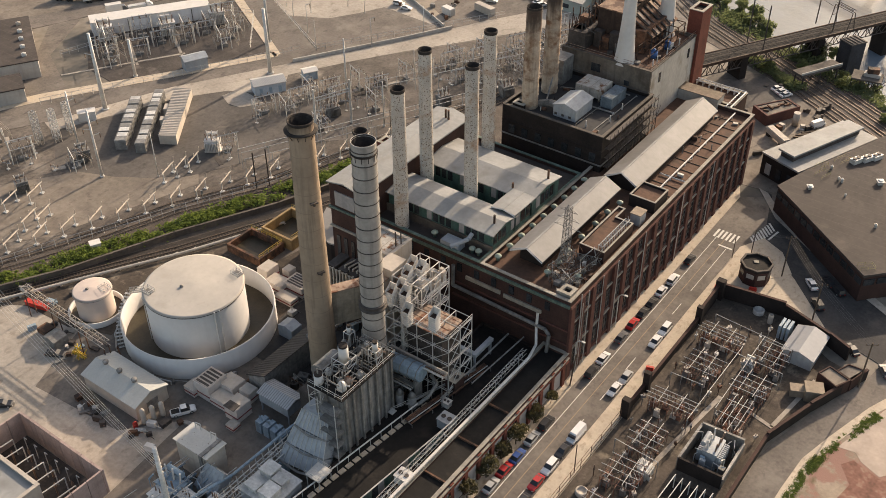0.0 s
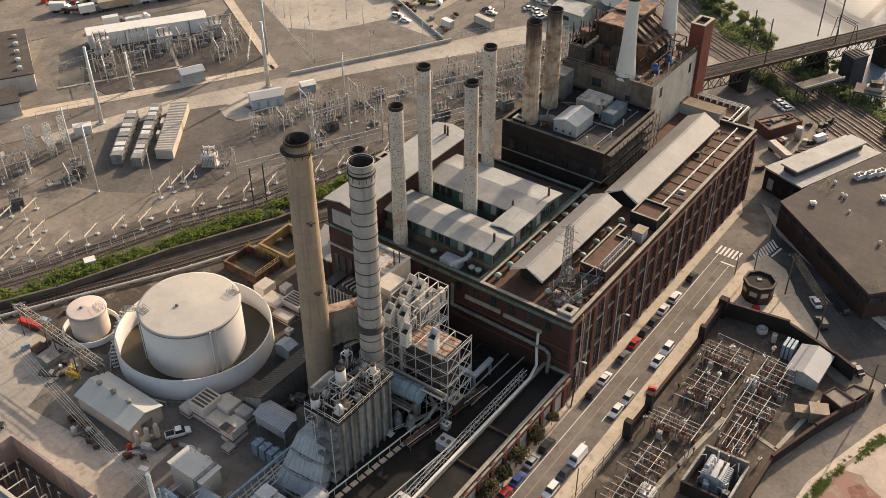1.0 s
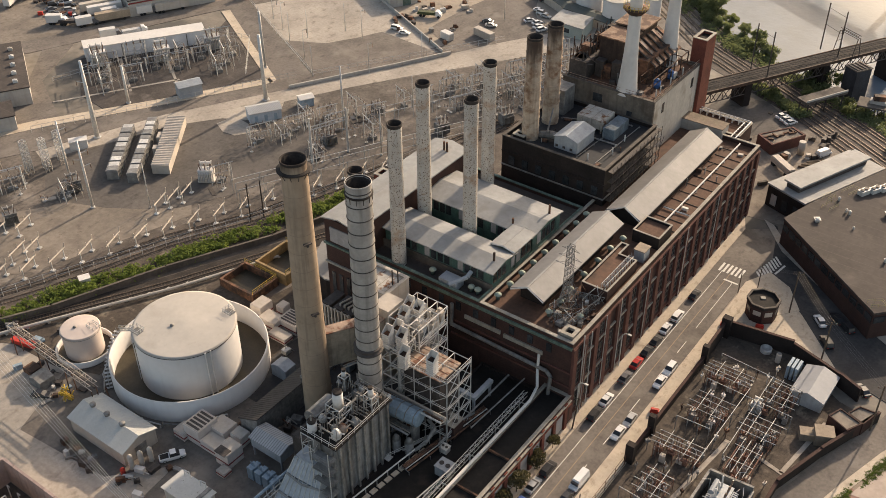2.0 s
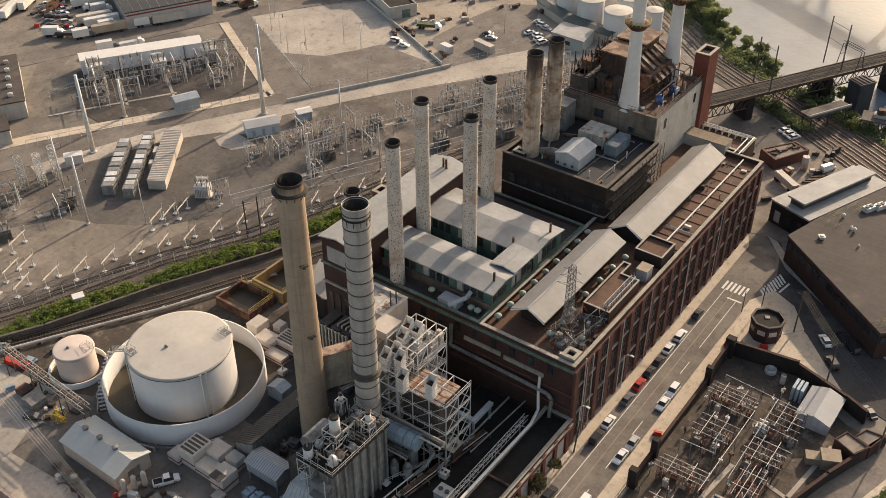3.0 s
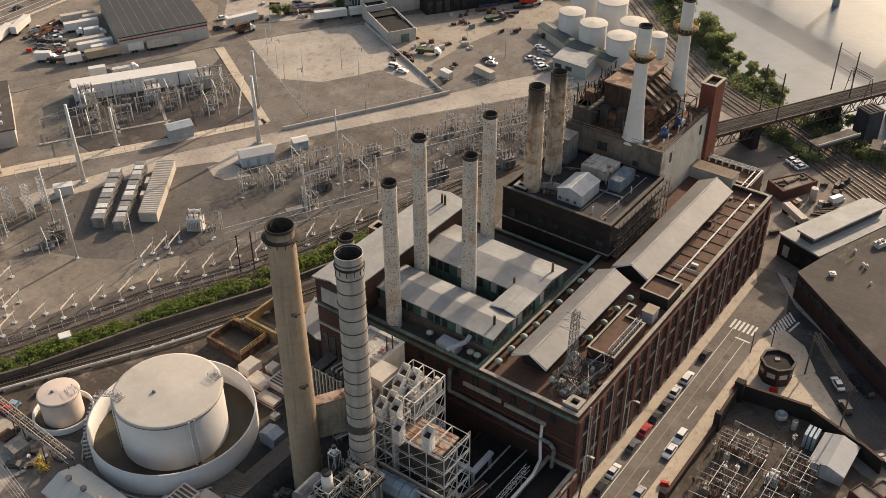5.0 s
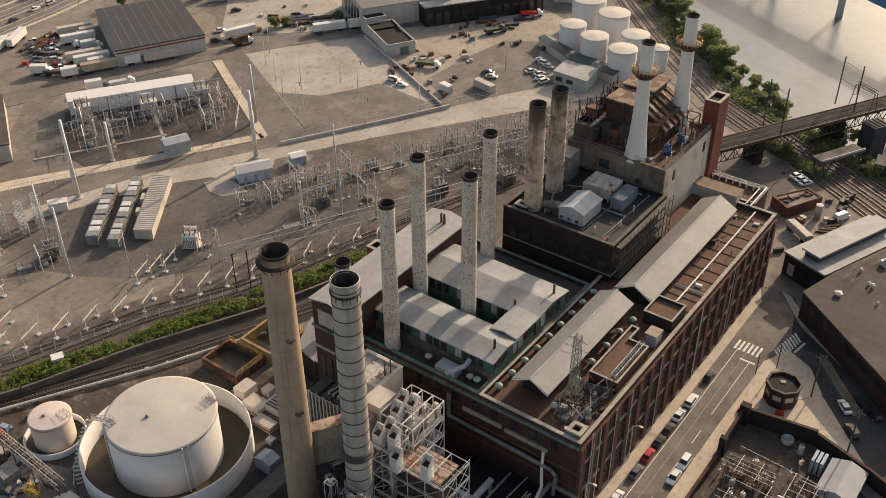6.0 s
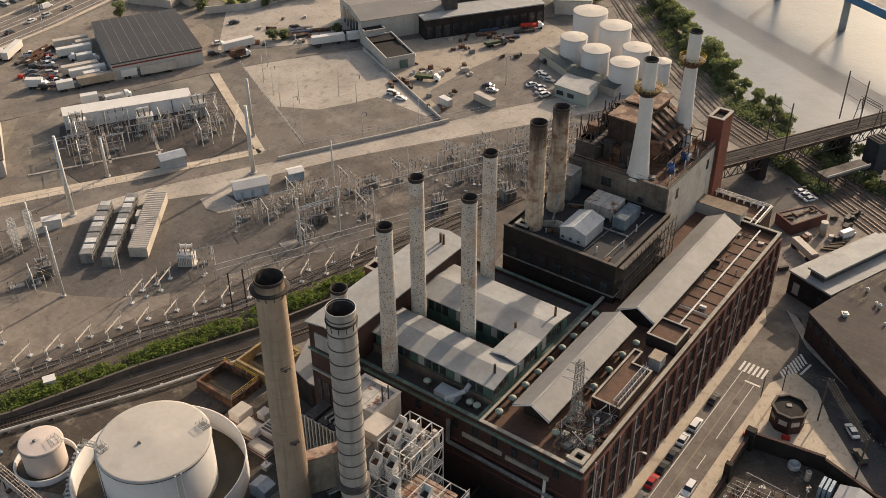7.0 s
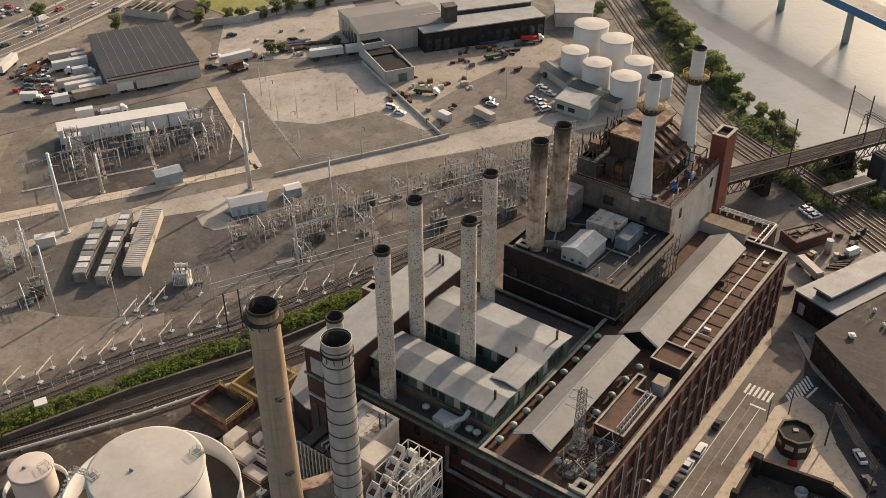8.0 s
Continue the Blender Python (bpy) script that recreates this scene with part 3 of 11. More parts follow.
sheet("north_road", [(-342, 130), (-310.1, 181.2), (-283.8, 245.1), (-258, 290), (-213, 360), (-190, 400), (-196, 405), (-219, 365), (-264, 296), (-290, 252), (-319.1, 187.2), (-352, 134)], 0.12, ASPHALT, "asphalt road past the truck yard", "road")
sheet("truck_yard", [(-340, 145), (-319, 187), (-290, 252), (-312, 275), (-362, 285), (-363, 217), (-357, 160)], 0.08, DIRT, "worn truck yard of grey-brown dirt", "yard")
sheet("west_apron", [(-412, 150), (-393, 150), (-400, 236), (-420, 300), (-460, 300), (-440, 150)], 0.06, ASPHALT, "wide car park beyond the highway", "parking lot")
sheet("highway", [(-384, 150), (-391, 236), (-401, 269), (-413, 310), (-440, 400), (-400, 400), (-379, 330), (-371.5, 292), (-366.8, 257.6), (-364.7, 217.6), (-358, 150)], 0.14, ASPHALT, "multi-lane highway", "road")
sheet("highway_strip", [(-371.5, 160), (-378.5, 240), (-384.6, 276), (-396, 330), (-397.2, 329.7), (-385.8, 276), (-379.7, 240), (-372.7, 160)], 0.3, CONCRETE, "raised concrete median", "median")
sheet("parking_lot", [(-218.3, 226), (-194, 264.8), (-251.9, 293.9), (-266, 275), (-279.2, 257.6)], 0.06, CONCRETE, "large empty pale concrete parking lot", "parking lot")
sheet("parking_asphalt", [(-218.8, 226.6), (-195.2, 264), (-222, 266), (-226, 257), (-232, 247), (-245, 240.6)], 0.135, ASPHALT, "darker asphalt end of the parking lot", "parking lot")
sheet("contractor_yard", [(-194, 264.8), (-182, 285), (-160, 322), (-175, 345), (-213, 358), (-254, 296)], 0.05, SAND, "dusty tan contractor yard", "yard")
sheet("contractor_asphalt", [(-210.0, 277.3), (-210.3, 286.5), (-209.6, 302.8), (-207.0, 322.3), (-194.8, 329.3), (-187.1, 313.0), (-174.6, 299.1), (-188.0, 276.3), (-193.0, 268.2)], 0.08, ASPHALT, "asphalt part of the contractor yard", "yard")
sheet("pipe_yard", [(-270, 288), (-296, 262), (-330, 300), (-303, 345), (-262, 316)], 0.05, CONCRETE, "pale yard with stacked pipes", "yard")
sheet("switchyard_dark", [(-292, 189), (-268.5, 227), (-276, 243), (-252, 235), (-226, 213.4), (-240, 190), (-254, 170), (-270, 172)], 0.085, GRAVEL_DARK, "dark gravel of the fenced switchyard", "yard")
sheet("field", [(-352, 300), (-325, 298), (-322, 318), (-360, 330)], 0.1, mat("mown_grass", (0.20, 0.20, 0.06), 0.9, var=0.25, scale=0.1, fine=1.0), "yellow-green mown field", "field")
sheet("tank_compound", [(-197, 332), (-172, 312), (-146, 318), (-140, 336), (-190, 366), (-200, 350)], 0.06, CONCRETE, "pale bunded compound of the tank farm", "yard")
sheet("bank_tracks_bed", [(-209, 427), (-188, 398), (-152, 358), (-117, 333), (-125, 313), (-162, 343), (-214, 408)], 0.09, BANK_GRAVEL, "grey rail ballast along the river bank", "railway")
# This half takes the darker ballast to paint in the tree shade.
sheet("bank_tracks_bed", [(-117, 333), (-95, 318), (-52, 296), (0, 262), (-10, 246), (-44, 268), (-86, 294), (-125, 313)], 0.086, BALLAST, "rail ballast behind the station, darkened for tree shade", "railway")


HIGHWAY = [(-371.5, 160), (-378.5, 240), (-384.6, 276), (-396, 330)]
for o, w, m, nm in ((-13.6, 1.8, PAVEMENT, "highway_pavement"), (12.2, 1.6, PAVEMENT, "highway_pavement")):
    sheet(nm, ribbon(HIGHWAY, o, o + w), 0.26, m, "pale kerbed pavement along the highway", "pavement")
for o in (-9.6, -5.4, 4.0, 8.2):
    sheet("lane_line", ribbon(HIGHWAY, o, o + 0.22), 0.155, PAINT_LINE, "worn white lane line of the highway", "road marking")


def tracks(line, offsets, name, label):
    """Sleepers and pairs of rails along a line."""
    for off in offsets:
        pts = []
        for i, (x, y) in enumerate(line):
            x0, y0 = line[max(0, i - 1)]
            x1, y1 = line[min(len(line) - 1, i + 1)]
            l = math.hypot(x1 - x0, y1 - y0)
            pts.append(Vector((x - off * (y1 - y0) / l, y + off * (x1 - x0) / l, 0)))
        base = thing(name, pts[0].x, pts[0].y, 0, label, "railway track", "tracks", "structure")
        bt, br = bmesh.new(), bmesh.new()
        for a, b in zip(pts, pts[1:]):
            d = b - a
            l = d.length
            d.normalize()
            side = Vector((-d.y, d.x, 0))
            k = 0.0
            while k < l:
                c = a + d * k
                obox(bt, c.x, c.y, 0.0, 0.25, 2.6, 0.15, math.degrees(math.atan2(d.y, d.x)))
                k += 0.75
            for s in (-0.72, 0.72):
                obox(br, (a.x + b.x) / 2 + side.x * s, (a.y + b.y) / 2 + side.y * s, 0.22, l + 0.1, 0.12, 0.16, math.degrees(math.atan2(d.y, d.x)))
        tagged(part("sleepers", bt, TIE, base), kind="stuff")
        part("rails", br, RAIL, base)


tracks(RAIL_FAR, (-1.6, 2.2), "railway_track", "old railway track on dark ballast")
tracks(RAIL_NEAR, (1.2,), "railway_track", "sunken railway track beside the tank yard")
BANK_LINE = [(-209, 414), (-182, 384), (-150, 351), (-120, 324.5), (-90, 307), (-60, 288.5), (-6, 253)]
tracks(BANK_LINE, (-7.4, -3.7, 0.0, 3.7, 7.4), "railway_track", "riverside railway track")

# street markings
for x0, x1, y0, y1, m in ((-66.0, -65.86, 20, 206, PAINT_LINE), (-63.85, -63.7, 20, 206, PAINT_YELLOW)):
    bm = bmesh.new()
    box(bm, x0, y0, 0.0, x1, y1, 0.082)
    solid("road_line", bm, m, "worn painted line along the street", "road marking", kind="structure")
bm = bmesh.new()
box(bm, -61.97, 182.2, 0.0, -61.83, 202.4, 0.082)
solid("road_line", bm, PAINT_LINE, "solid white lane line before the junction", "road marking", kind="structure")
for x, y, l, d, a in ((-62.4, 202.9, 3.6, 0.5, 0), (-54.5, 214.4, 0.5, 4.8, -9)):
    bm = bmesh.new()
    obox(bm, x, y, 0.0, l, d, 0.112 if a else 0.084, a)
    solid("stop_line", bm, PAINT_LINE, "worn white stop line at the crossing", "road marking", "stop lines", "structure")
for i in range(11):
    bm = bmesh.new()
    box(bm, -61.75, 60 + i * 11.2, 0.0, -61.6, 64.6 + i * 11.2, 0.082)
    solid("lane_dash", bm, PAINT_LINE, "white lane dash on the street", "road marking", "lane dashes", "structure")
for i in range(6):
    bm = bmesh.new()
    box(bm, -66.9 + i * 1.05, 205.6, 0.0, -66.35 + i * 1.05, 209.3, 0.085)
    solid("crosswalk_bar", bm, PAINT_LINE, "white bar of a zebra crossing", "road marking", "crosswalk bars", "structure")
for i in range(9):
    bm = bmesh.new()
    k = i / 8
    obox(bm, -57.7 + 1.5 * k, 209.2 + 8.5 * k, 0.0, 3.5, 0.5, 0.115, -47)
    solid("crosswalk_bar", bm, PAINT_LINE, "white bar of a zebra crossing", "road marking", "crosswalk bars", "structure")

# ---- power station ----
def coping(x0, y0, x1, y1, z, t=0.65, h=0.18, out=0.12):
    bm = bmesh.new()
    for a in ((x0 - out, y0 - out, x1 + out, y0 + t), (x0 - out, y1 - t, x1 + out, y1 + out), (x0 - out, y0 + t, x0 + t, y1 - t), (x1 - t, y0 + t, x1 + out, y1 - t)):
        box(bm, a[0], a[1], z, a[2], a[3], z + h)
    return bm


def deck(x0, y0, x1, y1, z, t=0.5):
    bm = bmesh.new()
    box(bm, x0 + t, y0 + t, z - 0.1, x1 - t, y1 - t, z)
    return bm


def block(name, x0, y0, x1, y1, z0, z1, wall, roof, cop, label, parapet=0.9):
    th = thing(name, (x0 + x1) / 2, (y0 + y1) / 2, z0, label, "building")
    # one wall to each side: -y, +y, -x, +x
    for k, (a0, b0, a1, b1) in enumerate(((x0, y0, x1, y0 + 0.6), (x0, y1 - 0.6, x1, y1), (x0, y0 + 0.6, x0 + 0.6, y1 - 0.6), (x1 - 0.6, y0 + 0.6, x1, y1 - 0.6))):
        bm = bmesh.new()
        box(bm, a0, b0, z0, a1, b1, z1)
        part("wall", bm, wall[k] if isinstance(wall, tuple) else wall, th)
    part("roof", deck(x0, y0, x1, y1, z1 - parapet + 0.02), roof, th)
    if cop:
        part("coping", coping(x0, y0, x1, y1, z1), cop, th)
    return th


# turbine hall along the street
hall = block("turbine_hall", -93, 139.5, -71, 232.5, 0, 21, BRICK, ROOF_BROWN, STONE, "long dark-red brick turbine hall with piers and brown roof", 1.0)
boiler_house = block("boiler_house", -131.5, 139.5, -93.05, 182, 0, 21, BRICK, ROOF_DARK, COPPER, "dark brick boiler house with green copper-edged parapet", 0.8)
west_wing = thing("west_wing", -126.5, 155, 0, "tall brick west wing under a long pale roof", "building")
bm = bmesh.new()
box(bm, -131, 135.6, 0, -122, 176, 29)
part("wall", bm, BRICK, west_wing)
bm = bmesh.new()
gable(bm, -131, 135.6, -122, 176, 29.2, 30.2, "y", 0.3, 0.5)
part("roof", bm, ROOF_LIGHT, west_wing)


def roof_monitor(name, x0, y0, x1, y1, z0, z1, pitch, along, wall, label, roof=ROOF_LIGHT, inset=0.0):
    """Walls, a pitched roof with barge boards at its ends, and a ridge cap."""
    th = thing(name, (x0 + x1) / 2, (y0 + y1) / 2, z0, label, "roof monitor")
    bm = bmesh.new()
    gable_walls(bm, x0 + inset * 0.4, y0 + inset, x1 - inset * 0.4, y1 - inset, z0, z1 - 0.3, z1 + pitch - 0.35, along)
    part("wall", bm, wall, th)
    bm = bmesh.new()
    gable(bm, x0, y0, x1, y1, z1, z1 + pitch, along, 0.25, 0.5)
    part("roof", bm, roof, th)
    if along == "y":
        xm = (x0 + x1) / 2
        for y in (y0 - 0.52, y1 + 0.52):
            for xa in (x0 - 0.45, x1 + 0.45):
                bm = bmesh.new()
                drop = pitch * 0.45 / (xm - x0)
                bar(bm, (xa, y, z1 - drop - 0.1), (xm, y, z1 + pitch - 0.1), 0.17)
                part("barge_board", bm, WHITE, th)
        bm = bmesh.new()
        prism(bm, [(xm - 0.2, y0 - 0.5), (xm + 0.2, y0 - 0.5), (xm + 0.2, y1 + 0.5), (xm - 0.2, y1 + 0.5)], z1 + pitch - 0.05, z1 + pitch + 0.05)
        part("ridge_cap", bm, ROOF_LIGHT, th)
    return th


m1 = roof_monitor("roof_monitor", -121.5, 144.6, -93.4, 153.4, 20, 25.2, 0.9, "x", TEAL, "long pale low-pitched roof with teal window band")
m2 = roof_monitor("roof_monitor", -122, 159.6, -93.4, 171.6, 20, 25.6, 1.0, "x", TEAL, "long pale low-pitched roof with teal window band")
m3 = roof_monitor("roof_monitor", -98.6, 152.8, -93.4, 160.2, 20, 25.9, 0.5, "y", TEAL, "pale roof joining two roof monitors")
# Near-black walls under n1 and n2 paint in the shade below the overhang.
n1 = roof_monitor("roof_monitor", -88.6, 145.3, -81.6, 178.2, 20, 23.3, 1.9, "y", BRICK_BLACK, "long pale pitched sheet-metal roof monitor", ROOF_SHEET, 1.8)
n2 = roof_monitor("roof_monitor", -87.2, 183, -79.2, 226.3, 20, 22.4, 2.4, "y", BRICK_BLACK, "long pale pitched sheet-metal roof monitor", ROOF_SHEET, 0.4)


def roof_house(name, pts, z0, z1, wall, roof, label, lip=0.55, t=0.34):
    """A flat-roofed house over the polygon pts (counter-clockwise, square corners) with a thin coping on its parapet."""
    n = len(pts)
    th = thing(name, sum(p[0] for p in pts) / n, sum(p[1] for p in pts) / n, z0, label, "building")
    inner = []
    for i in range(n):
        p, q, r = Vector(pts[i - 1]), Vector(pts[i]), Vector(pts[(i + 1) % n])
        d0, d1 = (q - p).normalized(), (r - q).normalized()
        inner.append(q + Vector((-d0.y - d1.y, d0.x + d1.x)) * t)
    for i in range(n):
        j = (i + 1) % n
        ring = [pts[i], pts[j], tuple(inner[j]), tuple(inner[i])]
        bm = bmesh.new()
        prism(bm, ring, z0, z1)
        part("wall", bm, wall, th)
        bm = bmesh.new()
        out = [(2.2 * a[0] - 1.2 * b[0], 2.2 * a[1] - 1.2 * b[1]) for a, b in ((pts[i], inner[i]), (pts[j], inner[j]))]
        out = [(a[0] + (b[0] - a[0]) * 0.85, a[1] + (b[1] - a[1]) * 0.85) for a, b in zip(out, (pts[i], pts[j]))]
        prism(bm, [out[0], out[1], tuple(inner[j]), tuple(inner[i])], z1, z1 + 0.13)
        part("coping", bm, STONE, th)
    bm = bmesh.new()
    prism(bm, [tuple(v) for v in inner], z0, z1 - lip)
    part("roof", bm, roof, th)
    return th


penthouse = roof_house("penthouse", [(-78.6, 178.2), (-72.2, 178.2), (-72.2, 184.8), (-78.6, 184.8)], 20, 23, BRICK_BLACK, ROOF_BROWN, "square brick roof penthouse with pale coping")
plant_room = roof_house("roof_plant_room", [(-78.4, 155.4), (-72.5, 155.4), (-72.5, 168.5), (-76.6, 168.5), (-76.6, 172.5), (-78.4, 172.5)], 20, 23, BRICK, ROOF_BROWN, "angled low brick roof block with brown felt and pale coping", 0.4)
end_block = block("end_block", -92, 233.7, -77, 242.5, 0, 21, BRICK, ROOF_BROWN, STONE, "brick end block with pipes on its brown roof", 0.7)
dark_block = block("coal_bunker_block", -118.6, 186.2, -90.6, 212, 0, 29.7, BRICK_BLACK, ROOF_BLUE, CONC_DARK, "soot-dark brick block with a wet blue-grey roof", 0.9)
# Three walls take the dark render, the +x wall the pale one.
upper_block = block("upper_boiler_block", -117.5, 212.05, -92, 238, 0, 35.4, (DARK_RENDER, DARK_RENDER, DARK_RENDER, STAINED_RENDER), ROOF_BROWN, CONC_DARK, "tall block with dark and pale rendered walls and rusty roof", 0.6)
red_tower = block("brick_tower", -95, 238.1, -91.2, 244, 0, 42, BRICK_RED, ROOF_BLACK, STONE, "narrow red brick tower at the end of the pale wall", 0.6)


def stack(name, x, y, z0, z1, r0, r1, material, label, rim=0.25, rimh=1.0, n=40, bands=0, rim_mat=None, flare=None):
    th = thing(name, x, y, z0, label, "chimney")
    bm = bmesh.new()
    lower = [(r0 + (r1 - r0) * f, z0 + (z1 - z0) * k) for k, f in (flare or ((0, 0), (0.5, 0.5)))]
    lathe(bm, x, y, lower + [(r1, z1)], n)
    part("shaft", bm, material, th)
    bm = bmesh.new()
    lathe(bm, x, y, [(r1, z1), (r1 - 0.12, z1 + 0.02), (r1 - 0.16, z1 - 7), (0.01, z1 - 7)], n)
    part("flue_lining", bm, RIM_BLACK, th)
    bm = bmesh.new()
    lathe(bm, x, y, [(r1 + 0.02, z1 - rimh), (r1 + rim, z1 - rimh * 0.7), (r1 + rim, z1 + 0.05), (r1 - 0.05, z1 + 0.08), (r1 - 0.14, z1 - 0.3)], n)
    part("rim", bm, rim_mat or RIM_BLACK, th)
    for i in range(bands):
        k = (i + 0.5) / bands
        rr = r0 + (r1 - r0) * k + 0.02
        bm = bmesh.new()
        zz = z0 + (z1 - z0) * k
        lathe(bm, x, y, [(rr - 0.1, zz - 0.1), (rr + 0.07, zz - 0.08), (rr + 0.07, zz + 0.08), (rr - 0.1, zz + 0.1)], n)
        part("band", bm, material if material is not STEEL_SHEET else DARKSTEEL, th)
    return th


S1 = stack("concrete_chimney", -112.2, 110.3, 0, 62.6, 2.95, 2.3, STACK_CONC, "tall tapering stained concrete chimney with black rim", 0.06, 0.5)
S2 = stack("steel_chimney", -97.8, 110.4, 0, 63.3, 2.25, 2.2, STEEL_SHEET, "tall ribbed grey steel chimney with dark bands", 0.05, 0.35, bands=24, rim_mat=STEEL_SHEET)
for th, x, y, z, r, w in ((S1, -112.2, 110.3, 60.7, 2.33, 0.75), (S2, -97.8, 110.4, 61.3, 2.2, 0.22)):
    bm = bmesh.new()
    lathe(bm, x, y, [(r - 0.05, z - 0.45), (r + w, z - 0.12), (r + w, z + 0.06), (r - 0.05, z + 0.1)], 40)
    part("flange", bm, RIM_BLACK, th)
    for k in range(12):
        a = 2 * math.pi * k / 12
        bm = bmesh.new()
        bar(bm, (x + (r + w - 0.05) * math.cos(a), y + (r + w - 0.05) * math.sin(a), z), (x + (r + 0.03) * math.cos(a), y + (r + 0.03) * math.sin(a), z - 1.3), 0.07)
        part("bracket", bm, RIM_BLACK, th)
bm = bmesh.new()
lathe(bm, -97.8, 110.4, [(2.2, 27.0), (2.75, 27.05), (2.75, 27.3), (2.45, 27.35), (2.45, 28.0), (2.7, 28.05), (2.7, 28.25), (2.2, 28.3)], 32)
part("flange_ring", bm, DARKSTEEL, S2)
S3 = stack("small_steel_chimney", -104.8, 117.6, 0, 59.4, 1.3, 1.3, STEEL_SHEET, "slim dark-topped steel chimney", 0.12, 0.5)
for x, y, zt in ((-115.2, 141.3, 54.4), (-119.2, 155.8, 56.1), (-107.1, 156.1, 55.9), (-114.4, 173.7, 55.0)):
    stack("white_chimney", x, y, 19.9, zt, 1.6, 1.45, PEELING, "white-painted steel chimney with peeling rusty paint", 0.08, 0.7)
for x, y, zt in ((-113.5, 190.5, 54.9), (-113.7, 200.1, 54.5)):
    stack("sooty_chimney", x, y, 28.6, zt, 2.05, 1.8, STACK_SOOT, "sooty cream chimney blackened towards its top", 0.06, 0.5, bands=11)
for x, y, zt, zb in ((-100.8, 214.6, 63.6, 34.7), (-99.9, 235.2, 63.3, 34.7)):
    stack("flared_white_chimney", x, y, zb, zt, 2.55, 1.5, WHITE, "white steel chimney flaring at its foot with a yellow gallery", 0.05, 0.3, flare=((0, -0.25), (0.03, 0.0), (0.09, 0.18), (0.2, 0.45), (0.34, 0.72), (0.5, 0.92), (0.68, 1.0)))

# low range along the street and its sunken roofs
low = block("street_range", -76.5, 30, -70.4, 139.4, 0, 7.6, BRICK, ROOF_BLACK, STONE, "low brick range along the street with grey infill panels", 0.6)
court = block("coal_store", -92, 30, -76.55, 139.4, 0, 5.4, BRICK_BLACK, ROOF_BLACK, None, "low black-roofed store beside the boilers", 0.4)

# tanks
def tank(name, x, y, r, z0, z1, ring_r, ring_h, label, paint_=None):
    paint_ = paint_ or TANK_WHITE
    th = thing(name, x, y, z0, label, "storage tank")
    bm = bmesh.new()
    lathe(bm, x, y, [(r, z0), (r, z1 - 0.1), (r * 0.99, z1)], 64)
    part("shell", bm, paint_, th)
    bm = bmesh.new()
    lathe(bm, x, y, [(r + 0.12, z1 - 0.12), (r + 0.12, z1 + 0.05), (r * 0.97, z1 + 0.08), (0.01, z1 + 0.55)], 64)
    part("roof", bm, TANK_ROOF if paint_ is TANK_WHITE else paint_, th)
    bm = bmesh.new()
    lathe(bm, x, y, [(r + 0.1, z1 - 0.5), (r + 0.16, z1 - 0.5), (r + 0.16, z1 - 0.38), (r + 0.1, z1 - 0.38)], 64)
    part("top_angle", bm, DARKSTEEL if ring_r else paint_, th)
    if ring_r:
        bm = bmesh.new()
        lathe(bm, x, y, [(ring_r, z0), (ring_r, ring_h), (ring_r - 0.35, ring_h), (ring_r - 0.35, z0)], 72)
        part("bund_wall", bm, TANK_WHITE, th)
    return th


big_tank = tank("oil_tank", -145.8, 106.0, 10.85, 0, 12.1, 17.0, 5.4, "huge cream-white oil tank inside a round bund wall")
small_tank = tank("small_oil_tank", -169.0, 95.5, 4.2, 0, 6.6, 6.3, 1.5, "small peach-white tank inside a low round bund", TANK_PEACH)
for x, y, r, z in ((-188.4, 351.7, 6.4, 11.4), (-174.5, 345.5, 5.8, 11.0), (-182.5, 329.5, 4.8, 10.1), (-171.4, 325.7, 4.9, 9.6), (-160.0, 334.5, 5.0, 9.9), (-157.6, 320.6, 5.0, 10.0), (-149.5, 333, 3.2, 8.0)):
    tank("farm_tank", x, y, r, 0, z, 0, 0, "white cylindrical tank of a riverside tank farm")

# right-hand buildings
warehouse = thing("felt_roof_warehouse", -28, 230, 0, "large low warehouse with a dark brown felt roof", "building")
WH = [(-29.3, 201.2), (-2, 232), (-20, 262), (-44.6, 265.4), (-55.6, 236.6), (-58.9, 225.1)]
bm = bmesh.new()
prism(bm, WH, 0, 7.2)
part("wall", bm, BRICK, warehouse)
bm = bmesh.new()
prism(bm, [(x + (x + 36) * 0.012, y + (y - 232) * 0.012) for x, y in WH], 7.2, 7.8)
part("roof", bm, ROOF_DARK, warehouse)

# far blocks
far1 = thing("dark_roof_shed", -305, 240, 0, "big shed with a dark grey ribbed roof and pale walls", "building")
P1 = [(-305.5, 221.9), (-291.0, 250.6), (-328.0, 270.2), (-343.1, 242.5)]
bm = bmesh.new()
prism(bm, P1, 0, 6.1)
part("wall", bm, GREYWALL, far1)
bm = bmesh.new()
prism(bm, [(x + (x + 317) * 0.012, y + (y - 246) * 0.012) for x, y in P1], 6.1, 6.5)
part("roof", bm, ROOF_SLATE, far1)
far2 = thing("long_white_shed", -272, 205, 0, "long white flat-roofed shed beside the switchyard", "building")
P2 = [(-288.0, 188.6), (-266.2, 222.8), (-271.6, 226.2), (-293.6, 191.8)]
bm = bmesh.new()
prism(bm, P2, 0, 4.9)
part("wall", bm, mat("bluish_white_sheet", (0.66, 0.67, 0.68), 0.6, var=0.06, scale=0.2, streak=0.12), far2)


